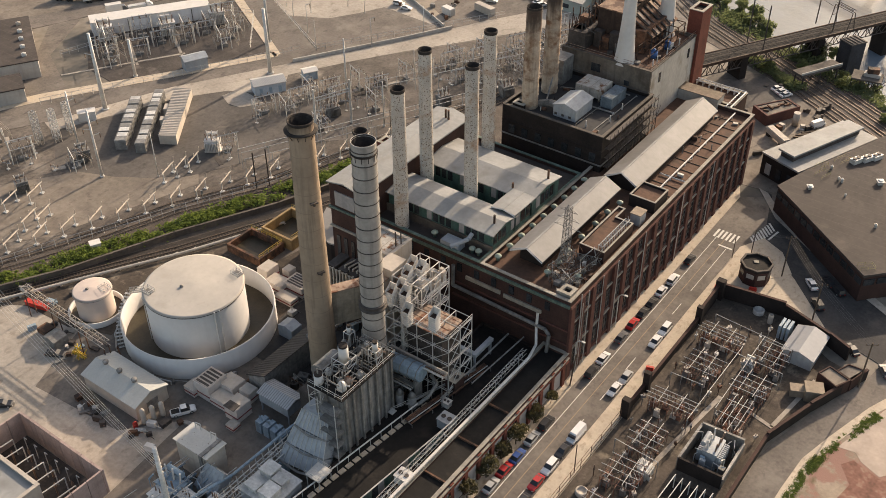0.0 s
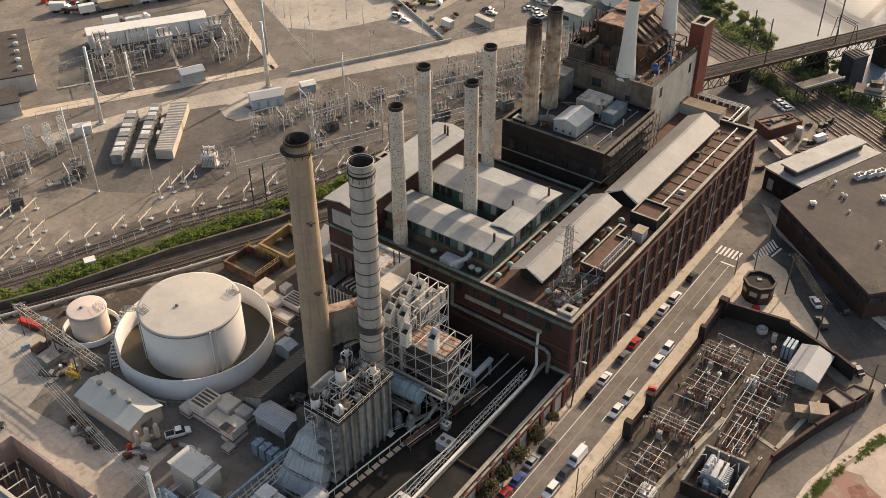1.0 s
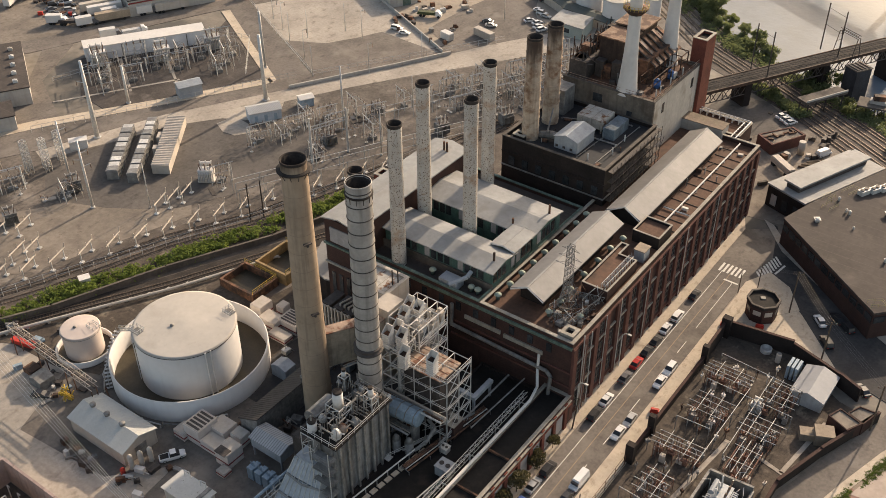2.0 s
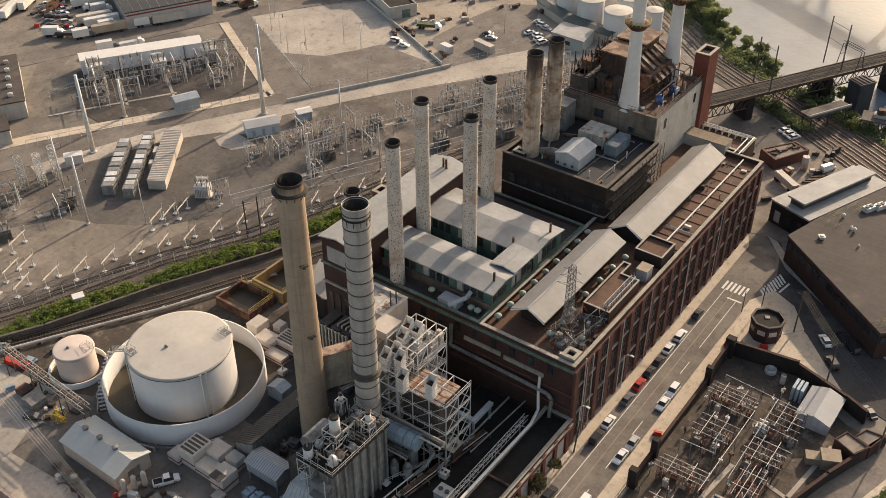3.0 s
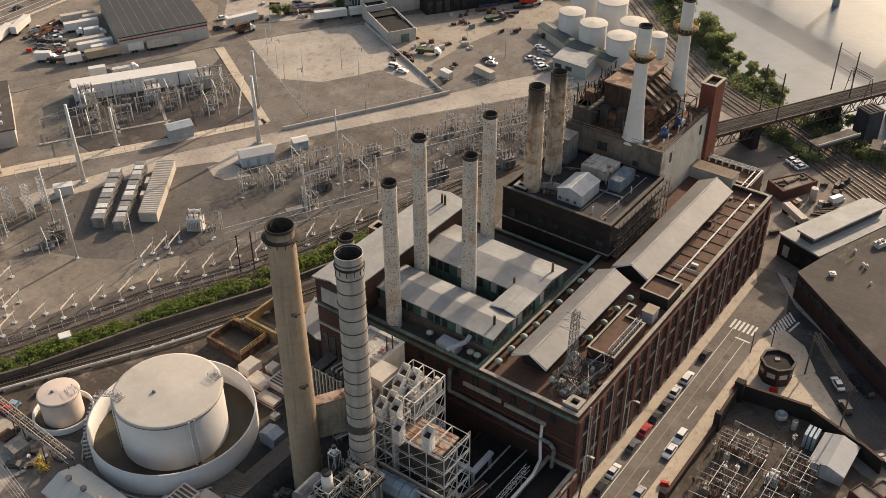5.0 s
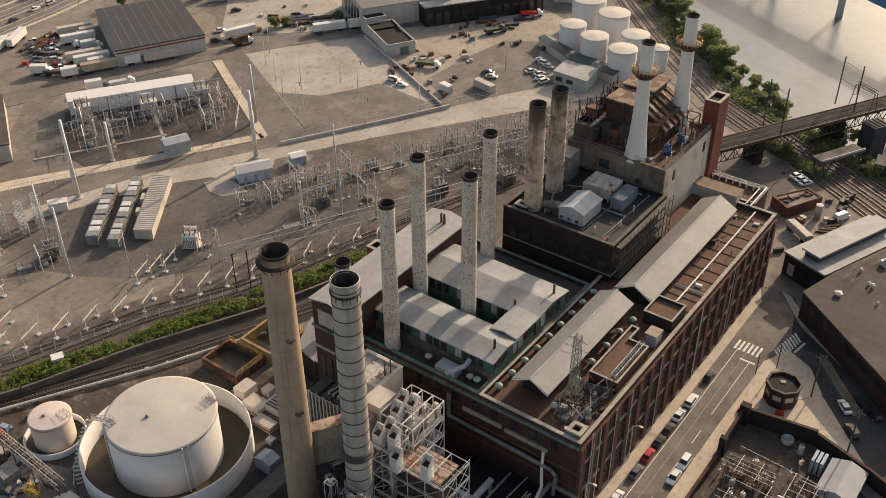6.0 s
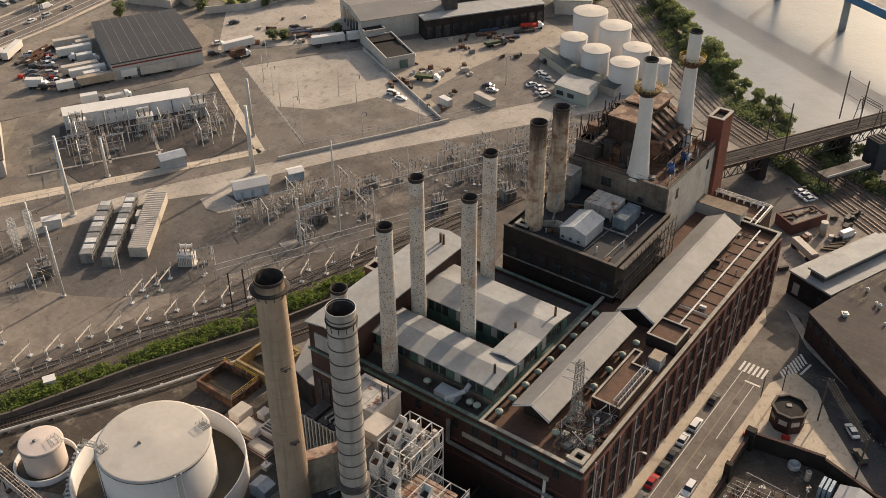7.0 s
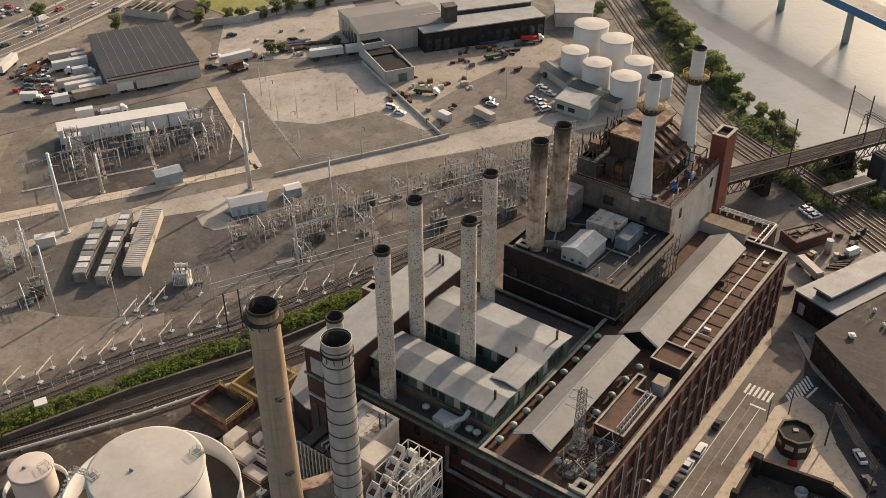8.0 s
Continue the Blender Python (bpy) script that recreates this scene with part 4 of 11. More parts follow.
# ---- details of the turbine hall ----
def grid_frame(bm, ys, zs, depth):
    """One frame with glazing bars in the plane of x: odd cells in both directions stay open."""
    def solid_cell(i, j):
        return 0 <= i < len(ys) - 1 and 0 <= j < len(zs) - 1 and not (i % 2 and j % 2)
    v = {}
    for i, y in enumerate(ys):
        for j, z in enumerate(zs):
            for k, x in enumerate((0.0, depth)):
                v[i, j, k] = bm.verts.new((x, y, z))
    for i in range(len(ys) - 1):
        for j in range(len(zs) - 1):
            if not solid_cell(i, j):
                continue
            for k in (0, 1):
                bm.faces.new([v[i, j, k], v[i + 1, j, k], v[i + 1, j + 1, k], v[i, j + 1, k]])
            for di, dj, a, b in ((-1, 0, (i, j), (i, j + 1)), (1, 0, (i + 1, j), (i + 1, j + 1)), (0, -1, (i, j), (i + 1, j)), (0, 1, (i, j + 1), (i + 1, j + 1))):
                if not solid_cell(i + di, j + dj):
                    bm.faces.new([v[(*a, 0)], v[(*b, 0)], v[(*b, 1)], v[(*a, 1)]])


def bay_windows():
    """Piers, belt courses and three storeys of windows on the street front."""
    for k, (z0, h) in enumerate(((1.2, 0.5), (7.4, 0.35), (14.6, 0.35), (19.2, 0.5))):
        bm = bmesh.new()
        box(bm, -70.99, 139.5, z0, -70.62 if k else -70.55, 232.5, z0 + h)
        part("belt_course", bm, STONE if k in (1, 2) else BRICK_PIER, hall)
    nb = 20
    step = (232.5 - 139.5) / nb
    pier = bmesh.new()
    box(pier, -0.01, -0.75, 0, 0.55, 0.75, 19.6)
    pier_me = mesh_of("pier", pier, BRICK_PIER)
    fr = bmesh.new()
    grid_frame(fr, (-1.15, -1.0, -0.08, 0.08, 1.0, 1.15), (0, 0.15, 1.5, 1.65, 3.05, 3.2, 4.45, 4.6), 0.16)
    frame_me = mesh_of("window_frame", fr, mat("grey_window_frame", (0.07, 0.062, 0.058), 0.6, var=0.2, scale=0.8))
    pn = bmesh.new()
    box(pn, 0.0, -1.0, 0.1, 0.06, 1.0, 4.5)
    pane_me = mesh_of("pane", pn, GLASS)
    sl = bmesh.new()
    box(sl, 0.0, -1.3, -0.25, 0.3, 1.3, 0.0)
    sill_me = mesh_of("window_sill", sl, BRICK_PIER)
    for i in range(nb + 1):
        ob = new("pier", pier_me)
        ob.parent, ob.matrix_parent_inverse = hall, hall.matrix_basis.inverted()
        ob.matrix_basis = pose(-71, 139.5 + step * i + (0.6 if i == 0 else -0.6 if i == nb else 0), 0)
        if i == nb:
            break
        for z in (2.3, 8.6, 15.6):
            if z > 15 and i % 4 == 3:
                continue
            win = new("window", frame_me)
            win.parent, win.matrix_parent_inverse = hall, hall.matrix_basis.inverted()
            win.matrix_basis = pose(-71 + 0.01, 139.5 + step * (i + 0.5), z) @ Matrix.Diagonal((1, 1, 0.78 if z > 15 else 1, 1))
            for nm, me in (("pane", pane_me), ("window_sill", sill_me)):
                o = new(nm, me)
                o.parent = win


bay_windows()
# front wall: belts, pale panels, pipes
for z0, h, m, x0, x1 in ((19.4, 0.7, COPPER, -131.4, -71), (13.2, 0.35, BRICK_PIER, -117, -71), (15.3, 0.9, STONE, -96.5, -87.6), (15.0, 0.9, STONE, -86.8, -77.5), (9.5, 0.4, BRICK_PIER, -100, -71)):
    bm = bmesh.new()
    box(bm, x0, 139.15, z0, x1, 139.49, z0 + h)
    part("belt_course", bm, m, hall if x0 > -98 else boiler_house)
for i in range(9):
    bm = bmesh.new()
    x = -112 + i * 4.4
    box(bm, x, 139.3, 16.6, x + 1.2, 139.52, 18.6)
    part("window", bm, GLASS, boiler_house if x < -94 else hall)
bm = bmesh.new()
pipe(bm, [(-99.5, 138.9, 18), (-99.5, 138.7, 12.6), (-76, 138.7, 12.0), (-74.8, 138.4, 11.2), (-74.8, 137.6, 5.6)], 0.42, 8)
solid("steam_pipe", bm, GREYSTEEL, "grey lagged pipe running along the dark brick front", "pipe")
bm = bmesh.new()
pipe(bm, [(-70.2, 142.6, 21.5), (-70.2, 142.6, 0.19)], 0.12, 6)
pipe(bm, [(-70.2, 143.5, 18.5), (-70.2, 143.5, 0.19)], 0.08, 6)
solid("downpipe", bm, GALV, "galvanised downpipes at the corner of the hall", "downpipe")
for y in (146, 152, 158.5, 171, 190, 207):
    bm = bmesh.new()
    pipe(bm, [(-70.3, y, 20.2), (-70.3, y, 0.19)], 0.09, 6)
    solid("downpipe", bm, GALV, "thin galvanised downpipe on the brick front", "downpipe", "street front downpipes")

# white street lamp arms on the front
def wall_lamp(y, z):
    th = thing("wall_lamp", -70.6, y, 0.2, "pale bracket lamp standing against the brick front", "street lamp", "wall lamps")
    bm = bmesh.new()
    pipe(bm, [(-70.2, y, 0.2), (-70.2, y, z), (-69.6, y, z + 0.7), (-68.8, y, z + 0.9)], 0.12, 6)
    part("pole", bm, GALV, th)
    bm = bmesh.new()
    box(bm, -68.9, y - 0.2, z + 0.8, -68.1, y + 0.2, z + 1.0)
    part("lamp_head", bm, WHITE, th)


for y, z in ((142.0, 9.0), (160.5, 9.0)):
    wall_lamp(y, z)


# mushroom vents
def vent_mesh():
    th = thing("roof_vent", 0, 0, 0, "round green-grey mushroom ventilator on the flat roof", "roof vent", "roof vents")
    bm = bmesh.new()
    cyl(bm, 0, 0, 0, 1.2, 0.42, 0.36, 14)
    lpart("stem", bm, COPPER, th)
    bm = bmesh.new()
    lathe(bm, 0, 0, [(0.36, 1.0), (0.78, 1.08), (0.78, 1.28), (0.45, 1.6), (0.01, 1.72)], 16)
    lpart("cowl", bm, mat("vent_cowl", (0.27, 0.315, 0.26), 0.7, var=0.2, scale=0.5), th)
    return th


vents = [(-91.2, 143.6 + 4.55 * i) for i in range(9)] + [(-79.9, 145.2), (-79.8, 149.4), (-79.9, 176.4), (-80.2, 154), (-80.4, 160), (-80.4, 166), (-80.4, 171.5), (-74.2, 147.6)]
vent = None
for x, y in vents:
    if vent is None:
        vent = vent_mesh()
        vent.matrix_basis = pose(x, y, 20.02)
    else:
        copy_thing(vent, pose(x, y, 20.02))

# small rusty roof pipes
for x, y, z in ((-95.0, 147.6, 25.3), (-94.6, 168.8, 25.8), (-125.6, 172, 29.7), (-124.8, 172, 29.7), (-99.2, 161.2, 24.6)):
    bm = bmesh.new()
    cyl(bm, x, y, z - 0.4, z + 2.6, 0.26, 0.26, 10)
    cyl(bm, x, y, z - 0.4, z + 0.35, 0.42, 0.3, 10)
    solid("roof_flue", bm, RUSTY, "short rusty flue pipe on the pale roof", "flue", "roof flues")


# lattice mast standing on the roof
def lattice_bars(x, y, z0, z1, w0, w1, n, r):
    """The legs and braces of a square tapering lattice, as (kind, end, end, radius)."""
    def corner(i, k):
        w = w0 + (w1 - w0) * k
        sx, sy = ((-1, -1), (1, -1), (1, 1), (-1, 1))[i % 4]
        return (x + sx * w / 2, y + sy * w / 2, z0 + (z1 - z0) * k)
    for i in range(4):
        yield "leg", corner(i, 0), corner(i, 1), r * 1.3
        for j in range(n):
            a, b = j / n, (j + 1) / n
            yield "brace", corner(i, a), corner(i + 1, b), r
            yield "brace", corner(i + 1, a), corner(i, b), r
            yield "brace", corner(i, b), corner(i + 1, b), r


def lattice(bm, *shape):
    for kind, p, q, r in lattice_bars(*shape):
        bar(bm, p, q, r)


mast = thing("roof_lattice_mast", -76.8, 150, 20, "grey steel lattice mast with a wide braced foot on the roof", "mast")
for kind, p, q, r in lattice_bars(-78.2, 149.0, 20, 25, 3.6, 1.5, 3, 0.06):
    bm = bmesh.new()
    bar(bm, p, q, r)
    part(kind, bm, GREYSTEEL, mast)
bm = bmesh.new()
lattice(bm, -78.2, 149.0, 25, 36, 1.5, 1.1, 9, 0.045)
part("shaft", bm, GREYSTEEL, mast)
for z, l in ((31, 3.2), (33, 2.6), (35, 2.0)):
    bm = bmesh.new()
    bar(bm, (-78.2 - l, 149.0, z), (-78.2 + l, 149.0, z), 0.06)
    bar(bm, (-78.2 - l, 149.0, z), (-78.2, 149.0, z + 0.9), 0.04)
    bar(bm, (-78.2 + l, 149.0, z), (-78.2, 149.0, z + 0.9), 0.04)
    part("crossarm", bm, GREYSTEEL, mast)
for j, (x0, y0, x1, y1) in enumerate(((-79, 144, -72.4, 146.5), (-79.6, 152.6, -72.4, 154.4), (-74.6, 143.6, -73.2, 154.0), (-80.4, 146, -78.6, 154.2), (-77.6, 144.2, -72.6, 152.0))):
    th = thing("roof_truss", x0, y0, 20, "tangled grey steel truss lying over the roof" if j < 4 else "rusty steel truss lying over the roof", "truss", "roof trusses")
    for k in range(7):
        a, b = k / 7, (k + 1) / 7
        p, q = (x0 + (x1 - x0) * a, y0 + (y1 - y0) * a), (x0 + (x1 - x0) * b, y0 + (y1 - y0) * b)
        for nm, u, v, r in (("brace", (*p, 20.5), (*q, 22.2), 0.07), ("brace", (*p, 22.2), (*q, 20.5), 0.07), ("chord", (*p, 22.2), (*q, 22.2), 0.08), ("strut", (*p, 20.05), (*p, 22.2), 0.08)):
            bm = bmesh.new()
            bar(bm, u, v, r)
            part(nm, bm, RUSTY if j == 4 else GREYSTEEL, th)
tangle = thing("roof_steel_tangle", -76, 149, 20, "heap of crossed grey and rusty steel members on the roof", "scrap steel")
rt = random.Random(41)
for k in range(46):
    p = Vector((rt.uniform(-79.5, -72.6), rt.uniform(144.5, 154.2), rt.uniform(20.1, 22.5)))
    d = Vector((rt.uniform(-1, 1), rt.uniform(-1, 1), rt.uniform(-0.2, 1.0))).normalized() * rt.uniform(2.0, 4.6)
    q = p + d
    q.x, q.y = max(-79.8, min(-72.3, q.x)), max(144.0, min(154.6, q.y))
    bm = bmesh.new()
    bar(bm, p, q, rt.choice([0.05, 0.07, 0.09]))
    part("member", bm, rt.choice([GREYSTEEL, DARKSTEEL, RUSTY, GALV]), tangle)
# pale climbing ladder frame on the plant room
bm = bmesh.new()
for k in range(12):
    y = 155.9 + k * 1.08
    bar(bm, (-73.2, y, 22.62), (-73.2, y, 24.1), 0.07)
    bar(bm, (-74.2, y, 22.62), (-74.2, y, 24.1), 0.07)
    bar(bm, (-73.2, y, 24.1), (-74.2, y, 24.1), 0.07)
    bar(bm, (-73.2, y, 22.62), (-74.2, y + 1.2, 24.1), 0.05)
for x in (-73.2, -74.2):
    bar(bm, (x, 155.9, 24.1), (x, 167.9, 24.1), 0.08)
solid("cable_tray", bm, GALV, "pale steel cable tray on the brown roof", "cable tray")
bm = bmesh.new()
box(bm, -75.0, 172.0, 19.9, -72.6, 174.8, 22.8)
ah = thing("roof_unit", -73.8, 173.4, 20, "blue-grey air-handling unit with a tan lid", "air handler")
part("casing", bm, SHEET_BLUE, ah)
bm = bmesh.new()
box(bm, -75.15, 171.85, 22.8, -72.45, 174.95, 23.0)
part("lid", bm, TAN_CABIN, ah)
hatch = block("roof_hatch", -74.6, 140.6, -71.8, 143.4, 20, 21.6, STONE, ROOF_BLACK, STONE, "square framed roof hatch at the corner", 0.5)
# pipe along the far brown roof
bm = bmesh.new()
pipe(bm, [(-75.6, 183.6, 20.7), (-75.6, 231, 20.7)], 0.2, 6)
for k in range(12):
    y = 185 + k * 4
    box(bm, -75.8, y, 20.0, -75.4, y + 0.3, 20.6)
solid("roof_pipe", bm, WHITE, "white pipe on small supports along the brown roof", "pipe")
bm = bmesh.new()
pipe(bm, [(-78.6, 194, 20.4), (-71.6, 194, 20.4)], 0.18, 6)
solid("roof_pipe", bm, WHITE, "white cross pipe on the brown roof", "pipe")
for k in range(11):
    bm = bmesh.new()
    box(bm, -79.0, 186.5 + k * 4.1, 20.03, -71.6, 186.7 + k * 4.1, 20.14)
    part("roof_seam", bm, ROOF_BLACK, hall)
hut = thing("duct_housing", -86.4, 233.2, 20, "long grey-sided flue housing with a flat tan top", "duct")
bm = bmesh.new()
box(bm, -92.0, 231.0, 20.0, -80.7, 235.2, 22.9)
part("casing", bm, GREYWALL, hut)
bm = bmesh.new()
box(bm, -92.1, 230.85, 22.9, -80.55, 235.35, 23.05)
part("lid", bm, mat("dusty_tan_sheet", (0.15, 0.115, 0.085), 0.85, var=0.25, scale=0.3, fine=1.2), hut)
for dx, dz in ((0.0, 21.5), (1.25, 21.45)):
    bm = bmesh.new()
    pipe(bm, [(-91.6, 242 - dx, dz), (-77.3 - dx, 242 - dx, dz), (-77.3 - dx, 231.5, dz)], 0.2, 8)
    for k in range(8):
        box(bm, -91 + k * 1.8, 241.8 - dx, 20.2, -90.7 + k * 1.8, 242.1 - dx, dz)
    solid("roof_pipe", bm, WHITE, "thick pale pipe on saddles round the end block", "pipe", "end block pipes")
bm = bmesh.new()
for k in range(11):
    bar(bm, (-90.6 + k * 1.25, 242, 21.6), (-90.6 + k * 1.25, 240.8, 21.6), 0.09)
for k in range(8):
    bar(bm, (-78.5, 232 + k * 1.2, 21.6), (-77.3, 232 + k * 1.2, 21.6), 0.09)
solid("roof_walkway", bm, DARKSTEEL, "dark rungs of a walkway between the roof pipes", "walkway", kind="stuff")

# monitor window bands
def band(parent, x0, y0, x1, y1, z0, z1, n, face):
    for i in range(n):
        a, b = (i + 0.12) / n, (i + 0.88) / n
        bm = bmesh.new()
        if face == "-y":
            box(bm, x0 + (x1 - x0) * a, y0 - 0.06, z0, x0 + (x1 - x0) * b, y0 + 0.05, z1)
        elif face == "+x":
            box(bm, x1 - 0.05, y0 + (y1 - y0) * a, z0, x1 + 0.06, y0 + (y1 - y0) * b, z1)
        part("window", bm, (GLASS, TEAL, GLASS, PANEL_GREY, GLASS)[(i * 7 + n) % 5], parent)


band(m1, -121.4, 144.6, -93.6, 153, 22.4, 24.6, 16, "-y")
band(m2, -121.4, 159.6, -98.8, 171, 22.6, 25.0, 13, "-y")
band(m1, -121.4, 144.8, -93.4, 153.2, 22.2, 24.6, 5, "+x")
band(m2, -121.4, 159.8, -93.4, 171.4, 22.2, 24.9, 6, "+x")
band(m3, -98, 153.4, -93.4, 159.6, 22.2, 25.0, 3, "+x")
bm = bmesh.new()
box(bm, -121.9, 144.2, 20.02, -93.2, 144.55, 22.2)
part("plinth", bm, CONC_DARK, m1)
# roof clutter on the boiler house
bm = bmesh.new()
pipe(bm, [(-101, 139.9, 21.6), (-98.5, 143, 22.8), (-98.5, 144.4, 23.4)], 0.5, 8)
solid("roof_duct", bm, SHEET_BLUE, "blue-grey duct climbing from the parapet", "duct")
bm = bmesh.new()
box(bm, -104, 140.4, 20.0, -99.5, 143.2, 22.0)
solid("roof_unit", bm, SHEET_BLUE, "blue-grey flat roof unit behind the parapet", "air handler")
for x in (-107, -97.0, -95.4):
    copy_thing(vent, pose(x, 142.4, 20.2))
# west wing front: pale panel, belts, arched windows
bm = bmesh.new()
box(bm, -129.4, 135.35, 23.5, -123.8, 135.62, 27.2)
part("panel", bm, PANEL_GREY, west_wing)
for z, m in ((22.3, COPPER), (17.2, STONE)):
    bm = bmesh.new()
    box(bm, -131.3, 135.2, z, -122, 135.62, z + 0.5)
    part("belt_course", bm, m, west_wing)
for i in range(4):
    bm = bmesh.new()
    box(bm, -129.8 + i * 2.1, 135.45, 6, -128.8 + i * 2.1, 135.62, 15)
    part("window", bm, GLASS, west_wing)
bm = bmesh.new()
for k in range(9):
    box(bm, -131.35, 138 + k * 4.3, 20, -131.0, 140 + k * 4.3, 27)
part("west_piers", bm, BRICK_PIER, west_wing)
sq = block("square_hatch", -139.6, 162.6, -136.4, 166.0, 0, 23.0, BRICK_RED, ROOF_BLACK, STONE, "small brick shaft with a pale coping", 0.5)


# ---- coal bunker block ----
def cooling_unit(x, y, z, lx, ly, h, roof_m, wall_m, label, deg=0):
    th = thing("roof_plant_unit", x, y, z, label, "plant unit", "bunker roof units")
    bm = bmesh.new()
    gable_walls(bm, x - lx / 2, y - ly / 2, x + lx / 2, y + ly / 2, z, z + h * 0.72, z + h * 0.97, "y")
    part("body", bm, wall_m, th)
    bm = bmesh.new()
    gable(bm, x - lx / 2, y - ly / 2, x + lx / 2, y + ly / 2, z + h * 0.74, z + h, "y", 0.15, 0.2)
    part("roof", bm, roof_m, th)
    for i in range(3):
        bm = bmesh.new()
        box(bm, x - lx / 2 + 0.4 + i * lx / 3.2, y - ly / 2 - 0.06, z + 0.5, x - lx / 2 + 1.1 + i * lx / 3.2, y - ly / 2 + 0.04, z + 1.1)
        part("louvre", bm, DARKSTEEL, th)


cooling_unit(-103.3, 194, 28.85, 6.2, 8.2, 4.2, SHEET_BLUE, SHEET_BLUE, "pale pitched sheet-metal plant unit on the dark roof")
bm = bmesh.new()
box(bm, -107.2, 201.8, 29.8, -100.2, 208.0, 32.2)
for a, b in ((-106.8, 202.2), (-100.6, 202.2), (-106.8, 207.6), (-100.6, 207.6)):
    box(bm, a - 0.2, b - 0.2, 28.8, a + 0.2, b + 0.2, 29.8)
rx = solid("rusty_cooler", bm, RUST_PATCH, "rust-patched rectangular cooler on legs", "cooler")
bm = bmesh.new()
box(bm, -99.3, 200.5, 28.8, -96.2, 208, 31.6)
solid("blue_cooler", bm, BLUE_DULL, "weathered pale-blue cooler with rusty edges", "cooler")
bm = bmesh.new()
box(bm, -117.6, 204.5, 28.8, -112.5, 209.5, 35.5)
solid("stair_tower", bm, GREYSTEEL, "dark grey sheet-clad stair tower beside the chimneys", "tower")
fr = block("chimney_curb", -116.4, 187.4, -113.4, 189.6, 28.8, 30.2, BRICK_BLACK, ROOF_BLACK, STONE, "low framed curb beside the sooty chimneys", 0.4)
bm = bmesh.new()
pipe(bm, [(-109.5, 191.5, 30.5), (-111.2, 197, 34.5)], 0.22, 6)
pipe(bm, [(-111.5, 192, 29.5), (-108.6, 192, 30.6), (-107.0, 192, 30.6)], 0.9, 10)
solid("flue_duct", bm, GREYSTEEL, "round grey flue duct between chimneys and units", "duct")
for x, y in ((-93.5, 195), (-94, 202), (-97, 189.5)):
    bm = bmesh.new()
    cyl(bm, x, y, 28.8, 30.6, 0.15, 0.15, 8)
    solid("roof_post", bm, WHITE, "short pale vent post on the dark roof", "vent pipe", "bunker roof posts")
# string courses and windows of the dark block
for z in (25.6, 21.8):
    bm = bmesh.new()
    box(bm, -118.6, 185.95, z, -90.4, 186.18, z + 0.3)
    box(bm, -90.58, 186.2, z, -90.35, 212, z + 0.3)
    part("belt_course", bm, BRICK_BLACK if z > 23 else GREYSTEEL, dark_block)
for i in range(7):
    bm = bmesh.new()
    box(bm, -116.5 + i * 3.8, 185.98, 22.6, -114.9 + i * 3.8, 186.19, 24.8)
    part("window", bm, GLASS, dark_block)
# fire escape on the side of the dark block
escape = thing("fire_escape", -89.4, 199, 20, "rusty steel fire escape and cage along the dark wall", "fire escape")
for z in (21.5, 24.0, 26.5, 29.2):
    bm = bmesh.new()
    bar(bm, (-89.0, 187, z), (-89.0, 212, z), 0.07)
    bar(bm, (-89.0, 187, z + 1.0), (-89.0, 212, z + 1.0), 0.05)
    box(bm, -90.3, 187, z - 0.1, -89.0, 212, z)
    part("gallery", bm, DARKSTEEL, escape)
bm = bmesh.new()
for k in range(14):
    y = 187 + k * 1.9
    bar(bm, (-89.0, y, 20.0), (-89.0, y, 30.2), 0.07)
    bar(bm, (-89.0, y, 21.5 + (k % 3) * 2.5), (-89.0, y + 1.9, 24 + (k % 3) * 2.5), 0.05)
part("post", bm, DARKSTEEL, escape)

# ---- upper block: rusty steel, chimney galleries ----
for x0, y0, z0, x1, y1, z1, m, nm, lb in (
    (-112, 220, 34.8, -104.5, 229, 44.6, RUST_CASING, "rusty_casing", "tall rust-streaked steel casing"),
    (-104.4, 221, 34.8, -99, 236, 40.8, RUSTY, "rusty_casing", "stepped rusty steel casing"),
    (-117, 214, 34.8, -112.1, 236, 39.5, DARKSTEEL, "dark_casing", "dark corroded steel casing"),
):
    bm = bmesh.new()
    box(bm, x0, y0, z0, x1, y1, z1)
    solid(nm, bm, m, lb + " on the upper roof", "boiler casing", "upper roof casings")
bm = bmesh.new()
prism(bm, [(-112.3, 219.7), (-104.2, 219.7), (-104.2, 227.6), (-112.3, 227.6)], 44.6, 44.95)
solid("rusty_hood", bm, RUST_HOOD, "pale rusty flat sheet roof of the casing", "roof", "casing roofs")
bm = bmesh.new()
box(bm, -112, 229.05, 34.8, -104.5, 236.4, 45.2)
solid("rusty_casing", bm, RUST_CASING, "rear rust-streaked steel casing on the upper roof", "boiler casing", "upper roof casings")
bm = bmesh.new()
prism(bm, [(-112.3, 227.7), (-103.8, 227.7), (-103.8, 236.8), (-112.3, 236.8)], 45.2, 45.6)
solid("rusty_hood", bm, RUST_HOOD, "raised rusty flat sheet roof of the casing", "roof", "casing roofs")
